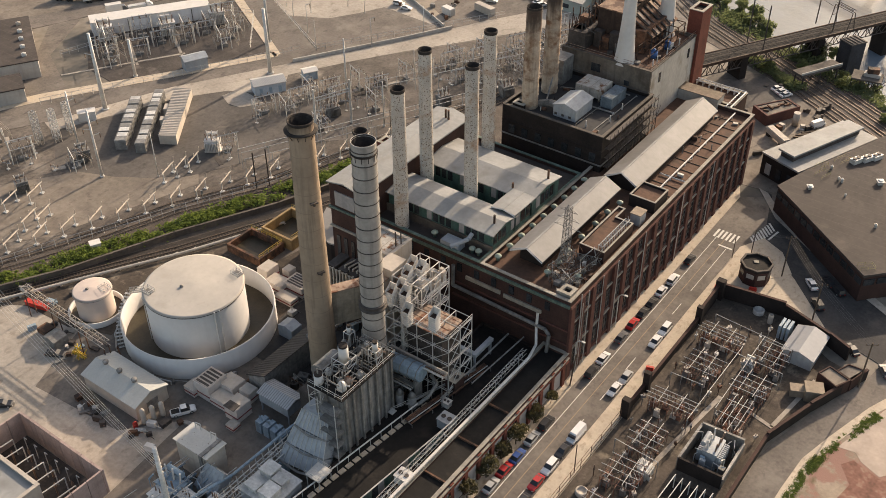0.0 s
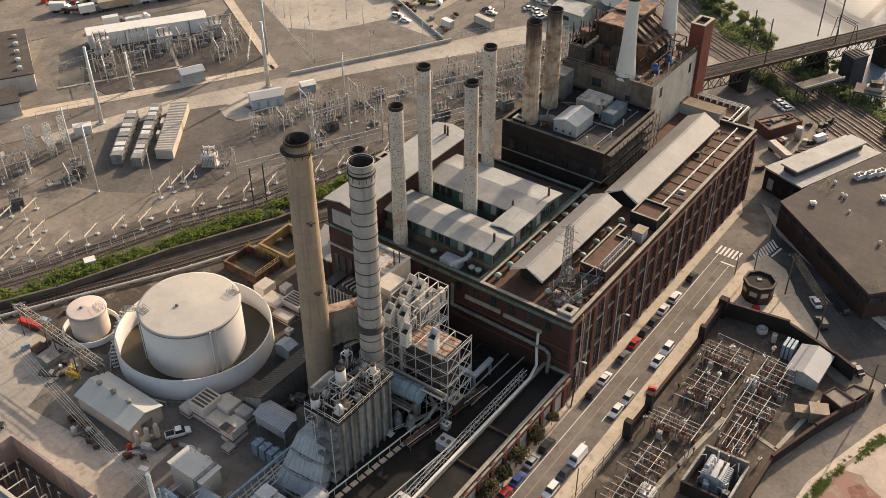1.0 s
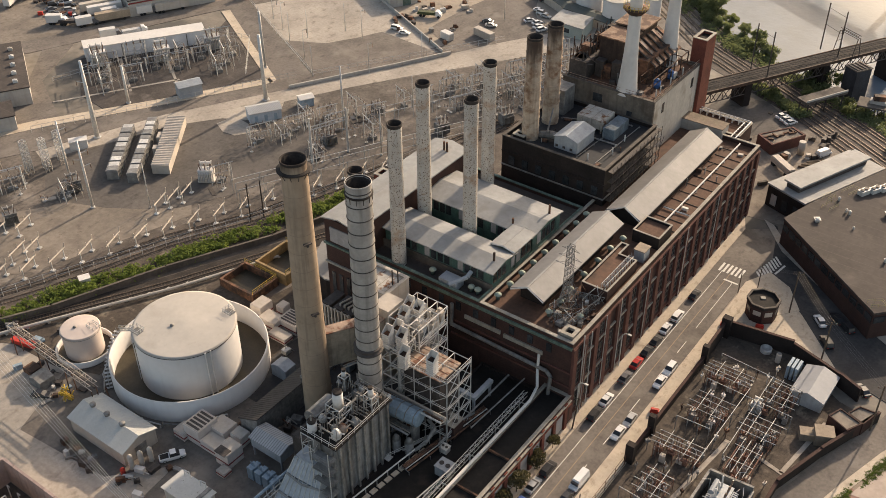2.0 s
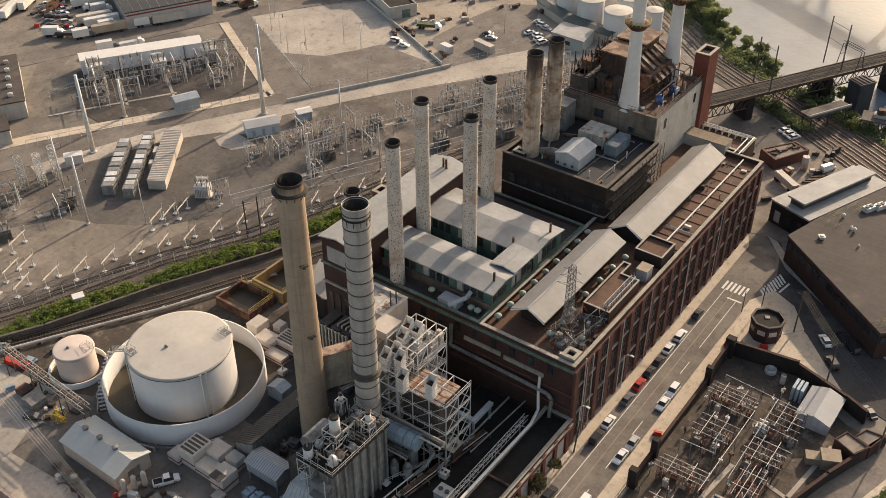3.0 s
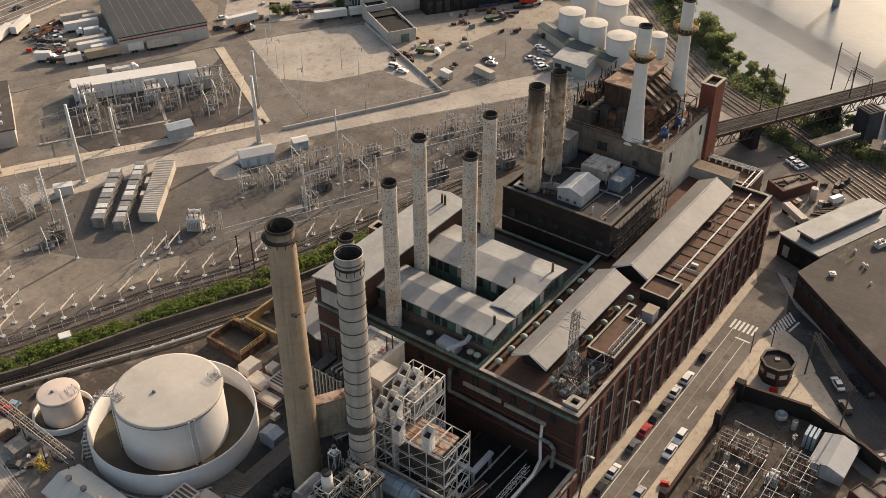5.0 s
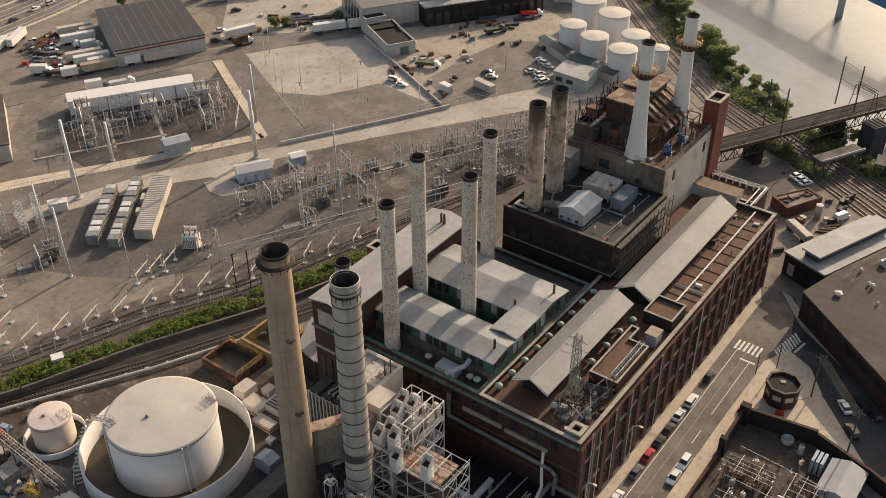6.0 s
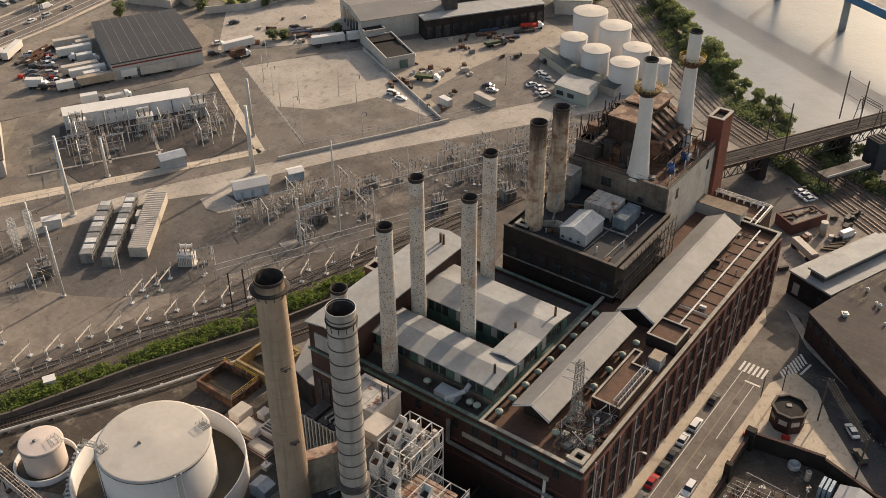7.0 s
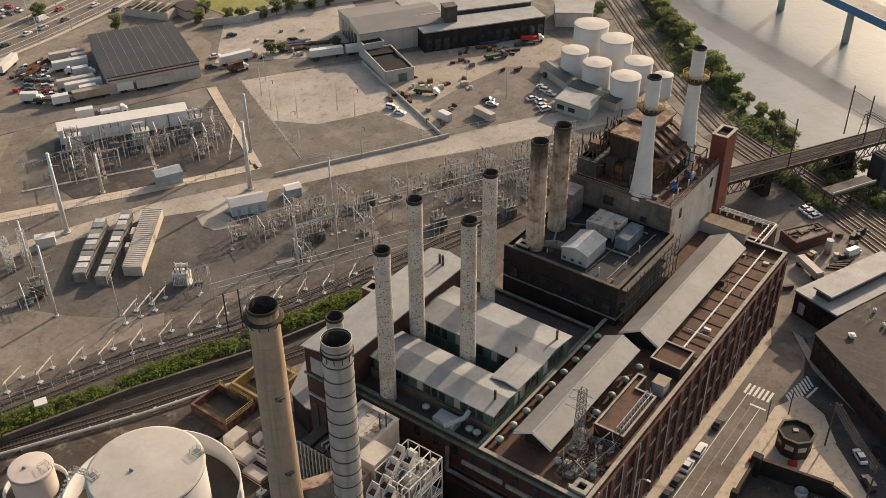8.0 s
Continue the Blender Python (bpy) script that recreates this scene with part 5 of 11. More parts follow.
for k, (a, b, h) in enumerate(((-111.6, -109.4, 4.2), (-109.2, -107.2, 3.2), (-107.0, -104.8, 4.8))):
    bm = bmesh.new()
    box(bm, a, 217.6, 34.82, b, 219.6, 34.82 + h)
    prism(bm, [(a - 0.1, 217.5), (b + 0.1, 217.5), (b + 0.1, 219.7), (a - 0.1, 219.7)], 34.82 + h, 34.98 + h)
    solid("dark_hopper", bm, (DARKSTEEL, RUSTY, DARKSTEEL)[k], "blackened steel hopper before the rusty casing", "hopper", "blackened hoppers")
for k in range(6):
    th = thing("rusty_baffle", -101, 222.5 + k * 2.5, 34.8, "sloping rusty steel baffle plate on a frame", "baffle", "rusty baffles")
    y = 222.5 + k * 2.5
    bm = bmesh.new()
    v = box(bm, -104.4, y, 43.2, -97.4, y + 1.9, 43.4)
    for p in v:
        p.co.z -= (p.co.x + 104.4) * 0.62
    part("plate", bm, RUST_PALE if k in (1, 4) else RUSTY, th)
    bm = bmesh.new()
    bar(bm, (-104.2, y, 34.8), (-104.2, y, 43.2), 0.16)
    bar(bm, (-97.6, y, 34.8), (-97.6, y, 39.0), 0.16)
    bar(bm, (-104.2, y, 43.5), (-97.4, y, 39.3), 0.2)
    part("frame", bm, DARKSTEEL, th)
for k in range(26):
    x, y = rnd.uniform(-116.5, -93.5), rnd.uniform(213.2, 236)
    bm = bmesh.new()
    if k % 3:
        obox(bm, x, y, 34.8, rnd.uniform(0.5, 2.2), rnd.uniform(0.4, 1.4), rnd.uniform(0.4, 1.6), rnd.uniform(0, 90))
    else:
        bar(bm, (x, y, 34.8), (x, y, 37.4), 0.2, 8)
        bar(bm, (x, y, 37.2), (x + rnd.uniform(-2, 2), y + 1.0, 37.2), 0.16, 8)
    solid("roof_debris", bm, rnd.choice([RUSTY, DARKSTEEL, RUST_PALE, GREYSTEEL, GALV]), "corroded steel remnant lying on the upper roof", "debris", "upper roof debris")
frame_up = thing("roof_steelwork", -96, 228, 34.8, "open rusty steel frame on the upper roof", "steel frame")
bm = bmesh.new()
for x in (-98.6, -95.2):
    for y in range(217, 238, 4):
        bar(bm, (x, y, 34.8), (x, y, 38.6), 0.16)
        bar(bm, (-98.6, y, 38.6), (-95.2, y, 38.6), 0.13)
    bar(bm, (x, 217, 38.6), (x, 237, 38.6), 0.15)
    bar(bm, (x, 217, 36.8), (x, 237, 36.8), 0.1)
part("frame", bm, RUSTY, frame_up)
for x, y in ((-95.8, 221), (-95.4, 227.5)):
    bm = bmesh.new()
    cyl(bm, x, y, 34.8, 36.6, 0.9, 0.9, 14)
    cyl(bm, x, y, 36.6, 37.2, 0.9, 0.2, 14)
    solid("blue_vessel", bm, BLUE, "small blue vessel on the upper roof", "vessel", "blue vessels")
for y in (216, 218.4, 224, 231):
    bm = bmesh.new()
    cyl(bm, -93.6, y, 34.8, 36.8, 0.16, 0.16, 8)
    solid("roof_post", bm, WHITE, "pale vent post near the roof edge", "vent pipe", "upper roof posts")
bm = bmesh.new()
for y0 in range(212, 238, 2):
    bar(bm, (-92.3, y0, 35.5), (-92.3, y0, 36.6), 0.05)
for z in (36.0, 36.6):
    bar(bm, (-92.3, 212.2, z), (-92.3, 238, z), 0.05)
    bar(bm, (-117, 212.3, z), (-92.3, 212.3, z), 0.05)
solid("roof_railing", bm, RUST_PALE, "faded rusty railing along the roof edge", "railing")
for (x0, z0, x1, z1, y) in ((-108.6, 31.2, -106.0, 33.4, 212.0), (-99, 29.8, -97.6, 31.2, 212.0)):
    bm = bmesh.new()
    box(bm, x0, y - 0.06, z0, x1, y + 0.04, z1)
    part("window", bm, GLASS, upper_block)
for y, z in ((217.5, 30.5), (234.2, 30.5)):
    bm = bmesh.new()
    box(bm, -92.04, y - 0.6, z, -91.93, y + 0.6, z + 2.6)
    part("window", bm, GLASS, upper_block)


def gallery(x, y, z, r, zt):
    th = thing("chimney_gallery", x, y, z, "round yellow railed gallery round a white chimney", "gallery", "chimney galleries")
    bm = bmesh.new()
    lathe(bm, x, y, [(r + 0.02, z - 1.4), (r + 1.35, z), (r + 1.35, z + 0.12), (r + 0.02, z + 0.12)], 24)
    part("deck", bm, RUSTY, th)
    bm = bmesh.new()
    for k in range(20):
        a, b = 2 * math.pi * k / 20, 2 * math.pi * (k + 1) / 20
        p = [Vector((x + (r + 1.3) * math.cos(t), y + (r + 1.3) * math.sin(t), z)) for t in (a, b)]
        bar(bm, p[0], p[0] + Vector((0, 0, 1.2)), 0.05)
        for h in (0.6, 1.2):
            bar(bm, p[0] + Vector((0, 0, h)), p[1] + Vector((0, 0, h)), 0.05)
    part("railing", bm, YELLOW, th)


gallery(-100.8, 214.6, 56.6, 1.7, 0)
gallery(-99.9, 235.2, 56.2, 1.7, 0)


# small clutter on the brown roof of the hall
for k in range(46):
    x, y = rnd.uniform(-79.0, -72.2), rnd.choice([rnd.uniform(141, 154.5), rnd.uniform(141, 152), rnd.uniform(184, 231)])
    bm = bmesh.new()
    if k % 4 == 0:
        bar(bm, (x, y, 20.0), (x, y, rnd.uniform(20.8, 22.2)), 0.12, 8)
    elif k % 4 == 1:
        l = rnd.uniform(1.5, 4)
        bar(bm, (x, y, 20.2), (min(-71.8, x + 0.3 * l), y + l * 0.9, 20.2), 0.08, 6)
        bar(bm, (x, y, 20.0), (x, y, 20.3), 0.12, 6)
    else:
        obox(bm, x, y, 20.0, rnd.uniform(0.5, 1.6), rnd.uniform(0.5, 1.3), rnd.uniform(0.3, 1.2), rnd.choice([0, 0, 15]))
    solid("roof_fitting", bm, rnd.choice([GALV, GREYSTEEL, OFFWHITE, DARKSTEEL, RUSTY]), "small weathered fitting on the hall roof", "roof fitting", "hall roof fittings")


# loose pieces, pipes and curbs on the wet roof of the bunker block
for k in range(30):
    x, y = rnd.uniform(-117, -92), rnd.uniform(187.5, 210.5)
    if -107.6 < x < -95.8 and y > 189 or x < -110.5:
        continue
    bm = bmesh.new()
    if k % 3 == 0:
        bar(bm, (x, y, 28.8), (x, y, rnd.uniform(29.4, 30.8)), 0.12, 8)
    else:
        obox(bm, x, y, 28.8, rnd.uniform(0.4, 2.6), rnd.uniform(0.3, 1.0), rnd.uniform(0.15, 0.9), rnd.choice([0, 90, 30]))
    solid("roof_fitting", bm, rnd.choice([DARKSTEEL, GREYSTEEL, RUSTY, GALV]), "small dark fitting on the bunker roof", "roof fitting", "bunker roof fittings")
for (x0, y0), (x1, y1), r in (((-108.5, 198.6), (-94.5, 198.9), 0.22), ((-94.6, 188.5), (-94.2, 210), 0.12), ((-99.5, 188.6), (-99.0, 200), 0.1), ((-112, 203), (-96, 209.6), 0.16)):
    bm = bmesh.new()
    bar(bm, (x0, y0, 29.1), (x1, y1, 29.1), r, 8)
    for k in range(4):
        p = Vector((x0, y0, 0)).lerp(Vector((x1, y1, 0)), k / 3)
        box(bm, p.x - 0.2, p.y - 0.2, 28.8, p.x + 0.2, p.y + 0.2, 29.0)
    solid("roof_pipe", bm, GREYSTEEL, "grey pipe on low sleepers across the wet roof", "pipe", "bunker roof pipes")
# dense corroded ironwork beside the upper casing
iron = thing("corroded_ironwork", -114.5, 225, 34.8, "dense corroded steelwork and ducts beside the casing", "steelwork")
for k in range(26):
    bm = bmesh.new()
    y = 214.5 + (k % 13) * 1.7
    x = -117.2 if k < 13 else -113.6
    bar(bm, (x, y, 34.8), (x + rnd.uniform(-0.2, 0.2), y, rnd.uniform(40, 45)), 0.16)
    bar(bm, (x, y, rnd.uniform(37, 41)), (x + 3.4, y + rnd.uniform(-1, 1.4), rnd.uniform(38, 44)), 0.13)
    bar(bm, (x, y, rnd.uniform(36, 43)), (x, y + 1.7, rnd.uniform(36, 43)), 0.12)
    part("strut", bm, rnd.choice([RUSTY, DARKSTEEL]), iron)
for k in range(6):
    bm = bmesh.new()
    y = 215.4 + k * 3.5
    box(bm, -116.8, y, 36 + (k % 3), -113.8, y + 2.4, 39.5 + (k % 2) * 2)
    part("duct", bm, rnd.choice([RUSTY, RUST_CASING, DARKSTEEL]), iron)


# ---- boiler plant between the chimneys and the low range ----
def railing(bm, pts, z, h=1.1, r=0.045, step=1.6):
    """Posts and two rails along the points."""
    for (x0, y0), (x1, y1) in zip(pts, pts[1:]):
        l = math.hypot(x1 - x0, y1 - y0)
        n = max(1, int(l / step))
        for k in range(n + 1):
            x, y = x0 + (x1 - x0) * k / n, y0 + (y1 - y0) * k / n
            bar(bm, (x, y, z), (x, y, z + h), r)
        for hh in (h * 0.5, h):
            bar(bm, (x0, y0, z + hh), (x1, y1, z + hh), r)


def steel_frame(bm, x0, y0, x1, y1, z0, z1, nx, ny, nz, r=0.14, brace=True):
    """An open frame of columns, beams and braces."""
    xs = [x0 + (x1 - x0) * i / nx for i in range(nx + 1)]
    ys = [y0 + (y1 - y0) * i / ny for i in range(ny + 1)]
    zs = [z0 + (z1 - z0) * i / nz for i in range(nz + 1)]
    for x in xs:
        for y in ys:
            bar(bm, (x, y, z0), (x, y, z1), r)
    for z in zs[1:]:
        for y in ys:
            bar(bm, (x0, y, z), (x1, y, z), r * 0.9)
        for x in xs:
            bar(bm, (x, y0, z), (x, y1, z), r * 0.9)
    if brace:
        for a, b in zip(zs, zs[1:]):
            for xa, xb in zip(xs, xs[1:]):
                bar(bm, (xa, y0, a), (xb, y0, b), r * 0.6)
            for ya, yb in zip(ys, ys[1:]):
                bar(bm, (x1, ya, a), (x1, yb, b), r * 0.6)


casing = thing("boiler_casing", -95, 99, 0, "tall grey ribbed boiler casing streaked with dirt", "boiler")
bm = bmesh.new()
box(bm, -98.5, 93.4, 0, -91.6, 107.4, 19.6)
part("shell", bm, BOILER, casing)
for k in range(7):
    bm = bmesh.new()
    y = 93.8 + k * 2.2
    box(bm, -91.62, y, 0.5, -91.1, y + 0.45, 19.2)
    part("buckstay", bm, GREYSTEEL, casing)
for k in range(3):
    bm = bmesh.new()
    x = -98.0 + k * 2.6
    box(bm, x, 93.0, 0.5, x + 0.4, 93.42, 19.2)
    part("buckstay", bm, GREYSTEEL, casing)
bm = bmesh.new()
box(bm, -99.2, 92.6, 19.6, -90.9, 108.2, 19.85)
part("top_deck", bm, ROOF_BLACK, casing)
bm = bmesh.new()
railing(bm, [(-99.1, 108.1), (-91, 108.1), (-91, 92.7), (-99.1, 92.7)], 19.85)
part("railing", bm, GALV, casing)
# second, lower casing and dark ducts behind it
casing2 = thing("boiler_casing", -105, 99, 0, "lower grey boiler casing with pipework on top", "boiler")
bm = bmesh.new()
box(bm, -106.5, 97, 0, -98.6, 108.5, 10.5)
part("casing", bm, DARKSTEEL, casing2)
for x, y, z, r, l in ((-100.6, 99.6, 18.4, 1.7, 5.6), (-101.4, 105.4, 15.0, 1.0, 4.0)):
    bm = bmesh.new()
    bar(bm, (x, y - l / 2, z), (x, y + l / 2, z), r, 16)
    bar(bm, (x, y - l / 2 + 0.6, z - r), (x, y - l / 2 + 0.6, 10.4), 0.2)
    bar(bm, (x, y + l / 2 - 0.6, z - r), (x, y + l / 2 - 0.6, 10.4), 0.2)
    solid("steam_drum", bm, GREYSTEEL, "long grey horizontal steam drum on cradles", "drum", "steam drums")


def vent_silencer(x, y, z0, z1, label="white vent silencer in a small steel frame", size=1.0):
    th = thing("vent_silencer", x, y, z0, label, "silencer", "vent silencers")
    bm = bmesh.new()
    steel_frame(bm, x - 1.3 * size, y - 1.3 * size, x + 1.3 * size, y + 1.3 * size, z0, z1 - 2.0 * size, 1, 1, 2, 0.11)
    part("frame", bm, GALV, th)
    bm = bmesh.new()
    cyl(bm, x, y, z1 - 2.8 * size, z1, 0.8 * size, 0.76 * size, 16)
    part("silencer", bm, WHITE, th)
    bm = bmesh.new()
    cyl(bm, x, y, z1 - 0.1, z1 + 0.45, 0.68 * size, 0.68 * size, 14)
    part("outlet", bm, RIM_BLACK, th)
    bm = bmesh.new()
    cyl(bm, x, y, z0, z1 - 2.8 * size, 0.3, 0.3, 8)
    part("riser", bm, GREYSTEEL, th)


vent_silencer(-96.0, 99.4, 19.85, 25.6, size=1.25)
vent_silencer(-97.6, 94.0, 14.0, 21.8, size=1.15)
vent_silencer(-92.6, 104.4, 19.85, 24.6, size=0.7)
vent_silencer(-100.4, 106.0, 10.5, 23.4, size=0.6)
for x, y, z, s in ((-93.0, 95.2, 19.85, 1.0), (-94.4, 96.3, 19.85, 0.7), (-93.0, 97.0, 19.85, 0.9), (-92.4, 99.6, 19.85, 0.8), (-96.5, 104.8, 19.85, 0.9), (-93.6, 106.2, 19.85, 0.8), (-97.6, 96.8, 19.85, 0.8), (-96.8, 106.6, 19.85, 0.7)):
    bm = bmesh.new()
    lathe(bm, x, y, [(s * 0.9, z), (s, z + s * 0.8), (s * 0.6, z + s * 1.6), (0.02, z + s * 1.9)], 14)
    bar(bm, (x, y, z + s), (x + 1.4, y + 0.6, z + s), 0.16, 6)
    solid("valve_pot", bm, rnd.choice([GALV, GREYSTEEL, OFFWHITE, RUST_PALE]), "lagged valve pot on the boiler top", "valve", "boiler top valves")
bm = bmesh.new()
for k in range(90):
    x, y = rnd.uniform(-98, -91.5), rnd.uniform(93.2, 107.5)
    z = rnd.uniform(20.2, 22.4)
    d = rnd.choice([(rnd.uniform(1, 3), 0, 0), (0, rnd.uniform(1, 4), 0), (0, 0, 1.4)])
    bar(bm, (x, y, z), (min(-91.3, x + d[0]), min(107.6, y + d[1]), z + d[2]), rnd.uniform(0.07, 0.16), 6)
    bar(bm, (x, y, 19.8), (x, y, z), 0.06)
solid("boiler_pipework", bm, GREYSTEEL, "tangle of grey pipes over the boiler top", "pipework", kind="stuff")
# inspection galleries on the near end
gal = thing("inspection_galleries", -94, 89.5, 0, "stacked steel inspection galleries with railings", "gallery")
for k in range(6):
    z = 3.2 + k * 2.8
    bm = bmesh.new()
    box(bm, -95.4, 90.8, z - 0.1, -91.2, 92.9, z)
    railing(bm, [(-95.4, 90.9), (-91.3, 90.9), (-91.3, 92.8)], z)
    part("gallery", bm, GREYSTEEL, gal)
bm = bmesh.new()
for x in (-95.3, -91.3):
    bar(bm, (x, 90.9, 0), (x, 90.9, 20), 0.12)
part("post", bm, GALV, gal)
# inclined pale duct
duct = thing("inclined_duct", -97, 89, 0, "steep pale ribbed duct dropping from the boiler", "duct")
TOPS = [Vector((-101.2, 92.4, 12.2)), Vector((-94.6, 92.4, 12.2))]
BOTS = [Vector((-102.2, 85.4, 3.4)), Vector((-91.8, 86.2, 4.2))]
for k in range(3):
    a, b = k / 3, (k + 0.94) / 3
    bm = bmesh.new()
    va = [bm.verts.new(p) for p in (TOPS[0].lerp(BOTS[0], a), TOPS[1].lerp(BOTS[1], a), TOPS[1].lerp(BOTS[1], b), TOPS[0].lerp(BOTS[0], b))]
    vb = [bm.verts.new((v.co.x, v.co.y + 2.4, max(0.1, v.co.z - 1.6))) for v in va]
    bm.faces.new(va)
    bm.faces.new(vb[::-1])
    for i in range(4):
        bm.faces.new((va[i], vb[i], vb[(i + 1) % 4], va[(i + 1) % 4]))
    part("panel", bm, SHEET_BLUE, duct)
    bm = bmesh.new()
    p, q = TOPS[0].lerp(BOTS[0], b), TOPS[1].lerp(BOTS[1], b)
    m_ = (p + q) / 2 + (BOTS[0] - TOPS[0]) * 0.06
    bar(bm, p, m_, 0.28)
    bar(bm, m_, q, 0.28)
    part("stiffener", bm, GREYSTEEL, duct)
for k in range(9):
    a = k / 8
    bm = bmesh.new()
    bar(bm, TOPS[0].lerp(TOPS[1], a) + Vector((0, -0.05, 0.05)), BOTS[0].lerp(BOTS[1], a) + Vector((0, -0.05, 0.05)), 0.09)
    part("seam", bm, GALV, duct)
bm = bmesh.new()
box(bm, -101, 92.4, 9.5, -95, 96.4, 12.6)
part("inlet_box", bm, SHEET_BLUE, duct)
for x in (-100.6, -93.4):
    bm = bmesh.new()
    bar(bm, (x, 88.6, 0), (x, 88.6, 7.0), 0.2)
    part("leg", bm, GREYSTEEL, duct)
fanh = thing("fan_house", -97.5, 79, 0, "low pale-grey fan house with boxes on its roof", "fan house")
bm = bmesh.new()
box(bm, -101, 74.8, 0, -93.2, 82.6, 6.2)
part("wall", bm, SHEET_BLUE, fanh)
bm = bmesh.new()
box(bm, -101.2, 74.6, 6.2, -93.0, 82.8, 6.45)
part("roof", bm, GALV, fanh)
for x0, y0, x1, y1, h in ((-100.4, 79.4, -97.6, 82.2, 1.4), (-97.2, 79.2, -94.6, 81.2, 1.0), (-100.6, 75.6, -97.8, 77.6, 0.8), (-96.8, 75.4, -94.0, 78.4, 1.6)):
    bm = bmesh.new()
    box(bm, x0, y0, 6.45, x1, y1, 6.45 + h)
    box(bm, x0 - 0.1, y0 - 0.1, 6.45 + h, x1 + 0.1, y1 + 0.1, 6.55 + h)
    part("roof_box", bm, GALV, fanh)
bm = bmesh.new()
box(bm, -93.0, 83.6, 7.2, -89.6, 87.2, 7.5)
railing(bm, [(-93, 83.7), (-89.7, 83.7), (-89.7, 87.1), (-93, 87.1)], 7.5, 1.0)
for x, y in ((-92.8, 83.8), (-89.8, 83.8), (-89.8, 87), (-92.8, 87)):
    bar(bm, (x, y, 0), (x, y, 7.2), 0.1)
solid("small_platform", bm, GALV, "small railed steel platform on legs", "platform")
# corrugated shed over transformers
shed2 = thing("corrugated_shed", -112.6, 97.4, 0, "pale corrugated shed raised over blue transformers", "shed")
bm = bmesh.new()
box(bm, -116.6, 95.2, 2.6, -108.6, 99.6, 5.0)
for x, y in ((-116.3, 95.5), (-108.9, 95.5), (-116.3, 99.3), (-108.9, 99.3)):
    box(bm, x - 0.15, y - 0.15, 0, x + 0.15, y + 0.15, 2.6)
part("body", bm, SHEET_BLUE, shed2)
bm = bmesh.new()
gable(bm, -116.6, 95.2, -108.6, 99.6, 5.1, 5.9, "x", 0.15, 0.3)
part("roof", bm, mat("corrugated_roof", (0.36, 0.37, 0.375), 0.55, 0.1, var=0.12, scale=0.3, lines=(0, 0.55, 0.12, (0.16, 0.165, 0.17))), shed2)
for k in range(4):
    bm = bmesh.new()
    x = -113.2 + k * 2.0
    box(bm, x, 90.4, 0, x + 1.5, 92.4, 3.0)
    box(bm, x + 0.2, 92.4, 0.5, x + 1.3, 93.0, 2.6)
    for j in range(3):
        cyl(bm, x + 0.35 + j * 0.4, 91.4, 3.0, 4.0, 0.12, 0.08, 6)
    solid("transformer", bm, BLUE_PALE, "small pale-blue transformer with bushings", "transformer", "blue transformers")

# breeching between the chimneys, beige ducts
bm = bmesh.new()
prism(bm, [(-113.0, 113.4), (-111.0, 112.6), (-107.0, 119.0), (-108.5, 121.0)], 13.6, 22.0)
solid("flue_breeching", bm, BREECH, "sooted beige box flue between the two tall chimneys", "flue")
bm = bmesh.new()
prism(bm, [(-113.2, 113.5), (-110.9, 112.5), (-106.8, 119.1), (-108.6, 121.2)], 22.0, 22.25)
solid("flue_cover", bm, RUST_PALE, "pale rusty cover of the box flue", "cover")
bm = bmesh.new()
box(bm, -106.4, 121.6, 8, -102.2, 126.4, 26.0)
box(bm, -107.4, 117.4, 8, -103.2, 121.5, 23.8)
solid("beige_duct", bm, OFFWHITE, "tall beige box duct with a stepped top", "duct")
bm = bmesh.new()
box(bm, -107.6, 117.2, 23.8, -103.0, 121.5, 24.1)
solid("duct_cover", bm, RUST_PALE, "rusty edge cover of the duct", "cover")
annex_block = block("plant_annex", -115.4, 126.6, -106.8, 134.0, 0, 24.6, OFFWHITE, RUST_PATCH, OFFWHITE, "beige sheet-clad annex with a rusty flat roof", 0.3)
for x, y in ((-108.2, 130.4), (-107.4, 131.2)):
    bm = bmesh.new()
    cyl(bm, x, y, 24.2, 28.0, 0.14, 0.14, 8)
    solid("flue_pipe", bm, DARKSTEEL, "thin dark flue pipe on the annex", "flue", "annex flues")
bm = bmesh.new()
for k in range(9):
    cyl(bm, -121.5 + k * 1.15, 128.6, 0, 14.2, 0.22, 0.22, 8)
    bar(bm, (-121.5 + k * 1.15, 128.6, 14.2), (-121.5 + k * 1.15, 132.4, 13.4), 0.2, 6)
solid("pipe_rack", bm, OFFWHITE, "rack of parallel pale vertical pipes", "pipe rack")
bm = bmesh.new()
box(bm, -123, 128.9, 0, -111.6, 135.3, 12.2)
solid("pump_house", bm, DARKSTEEL, "dark sheet-clad pump house beside the west wing", "building")


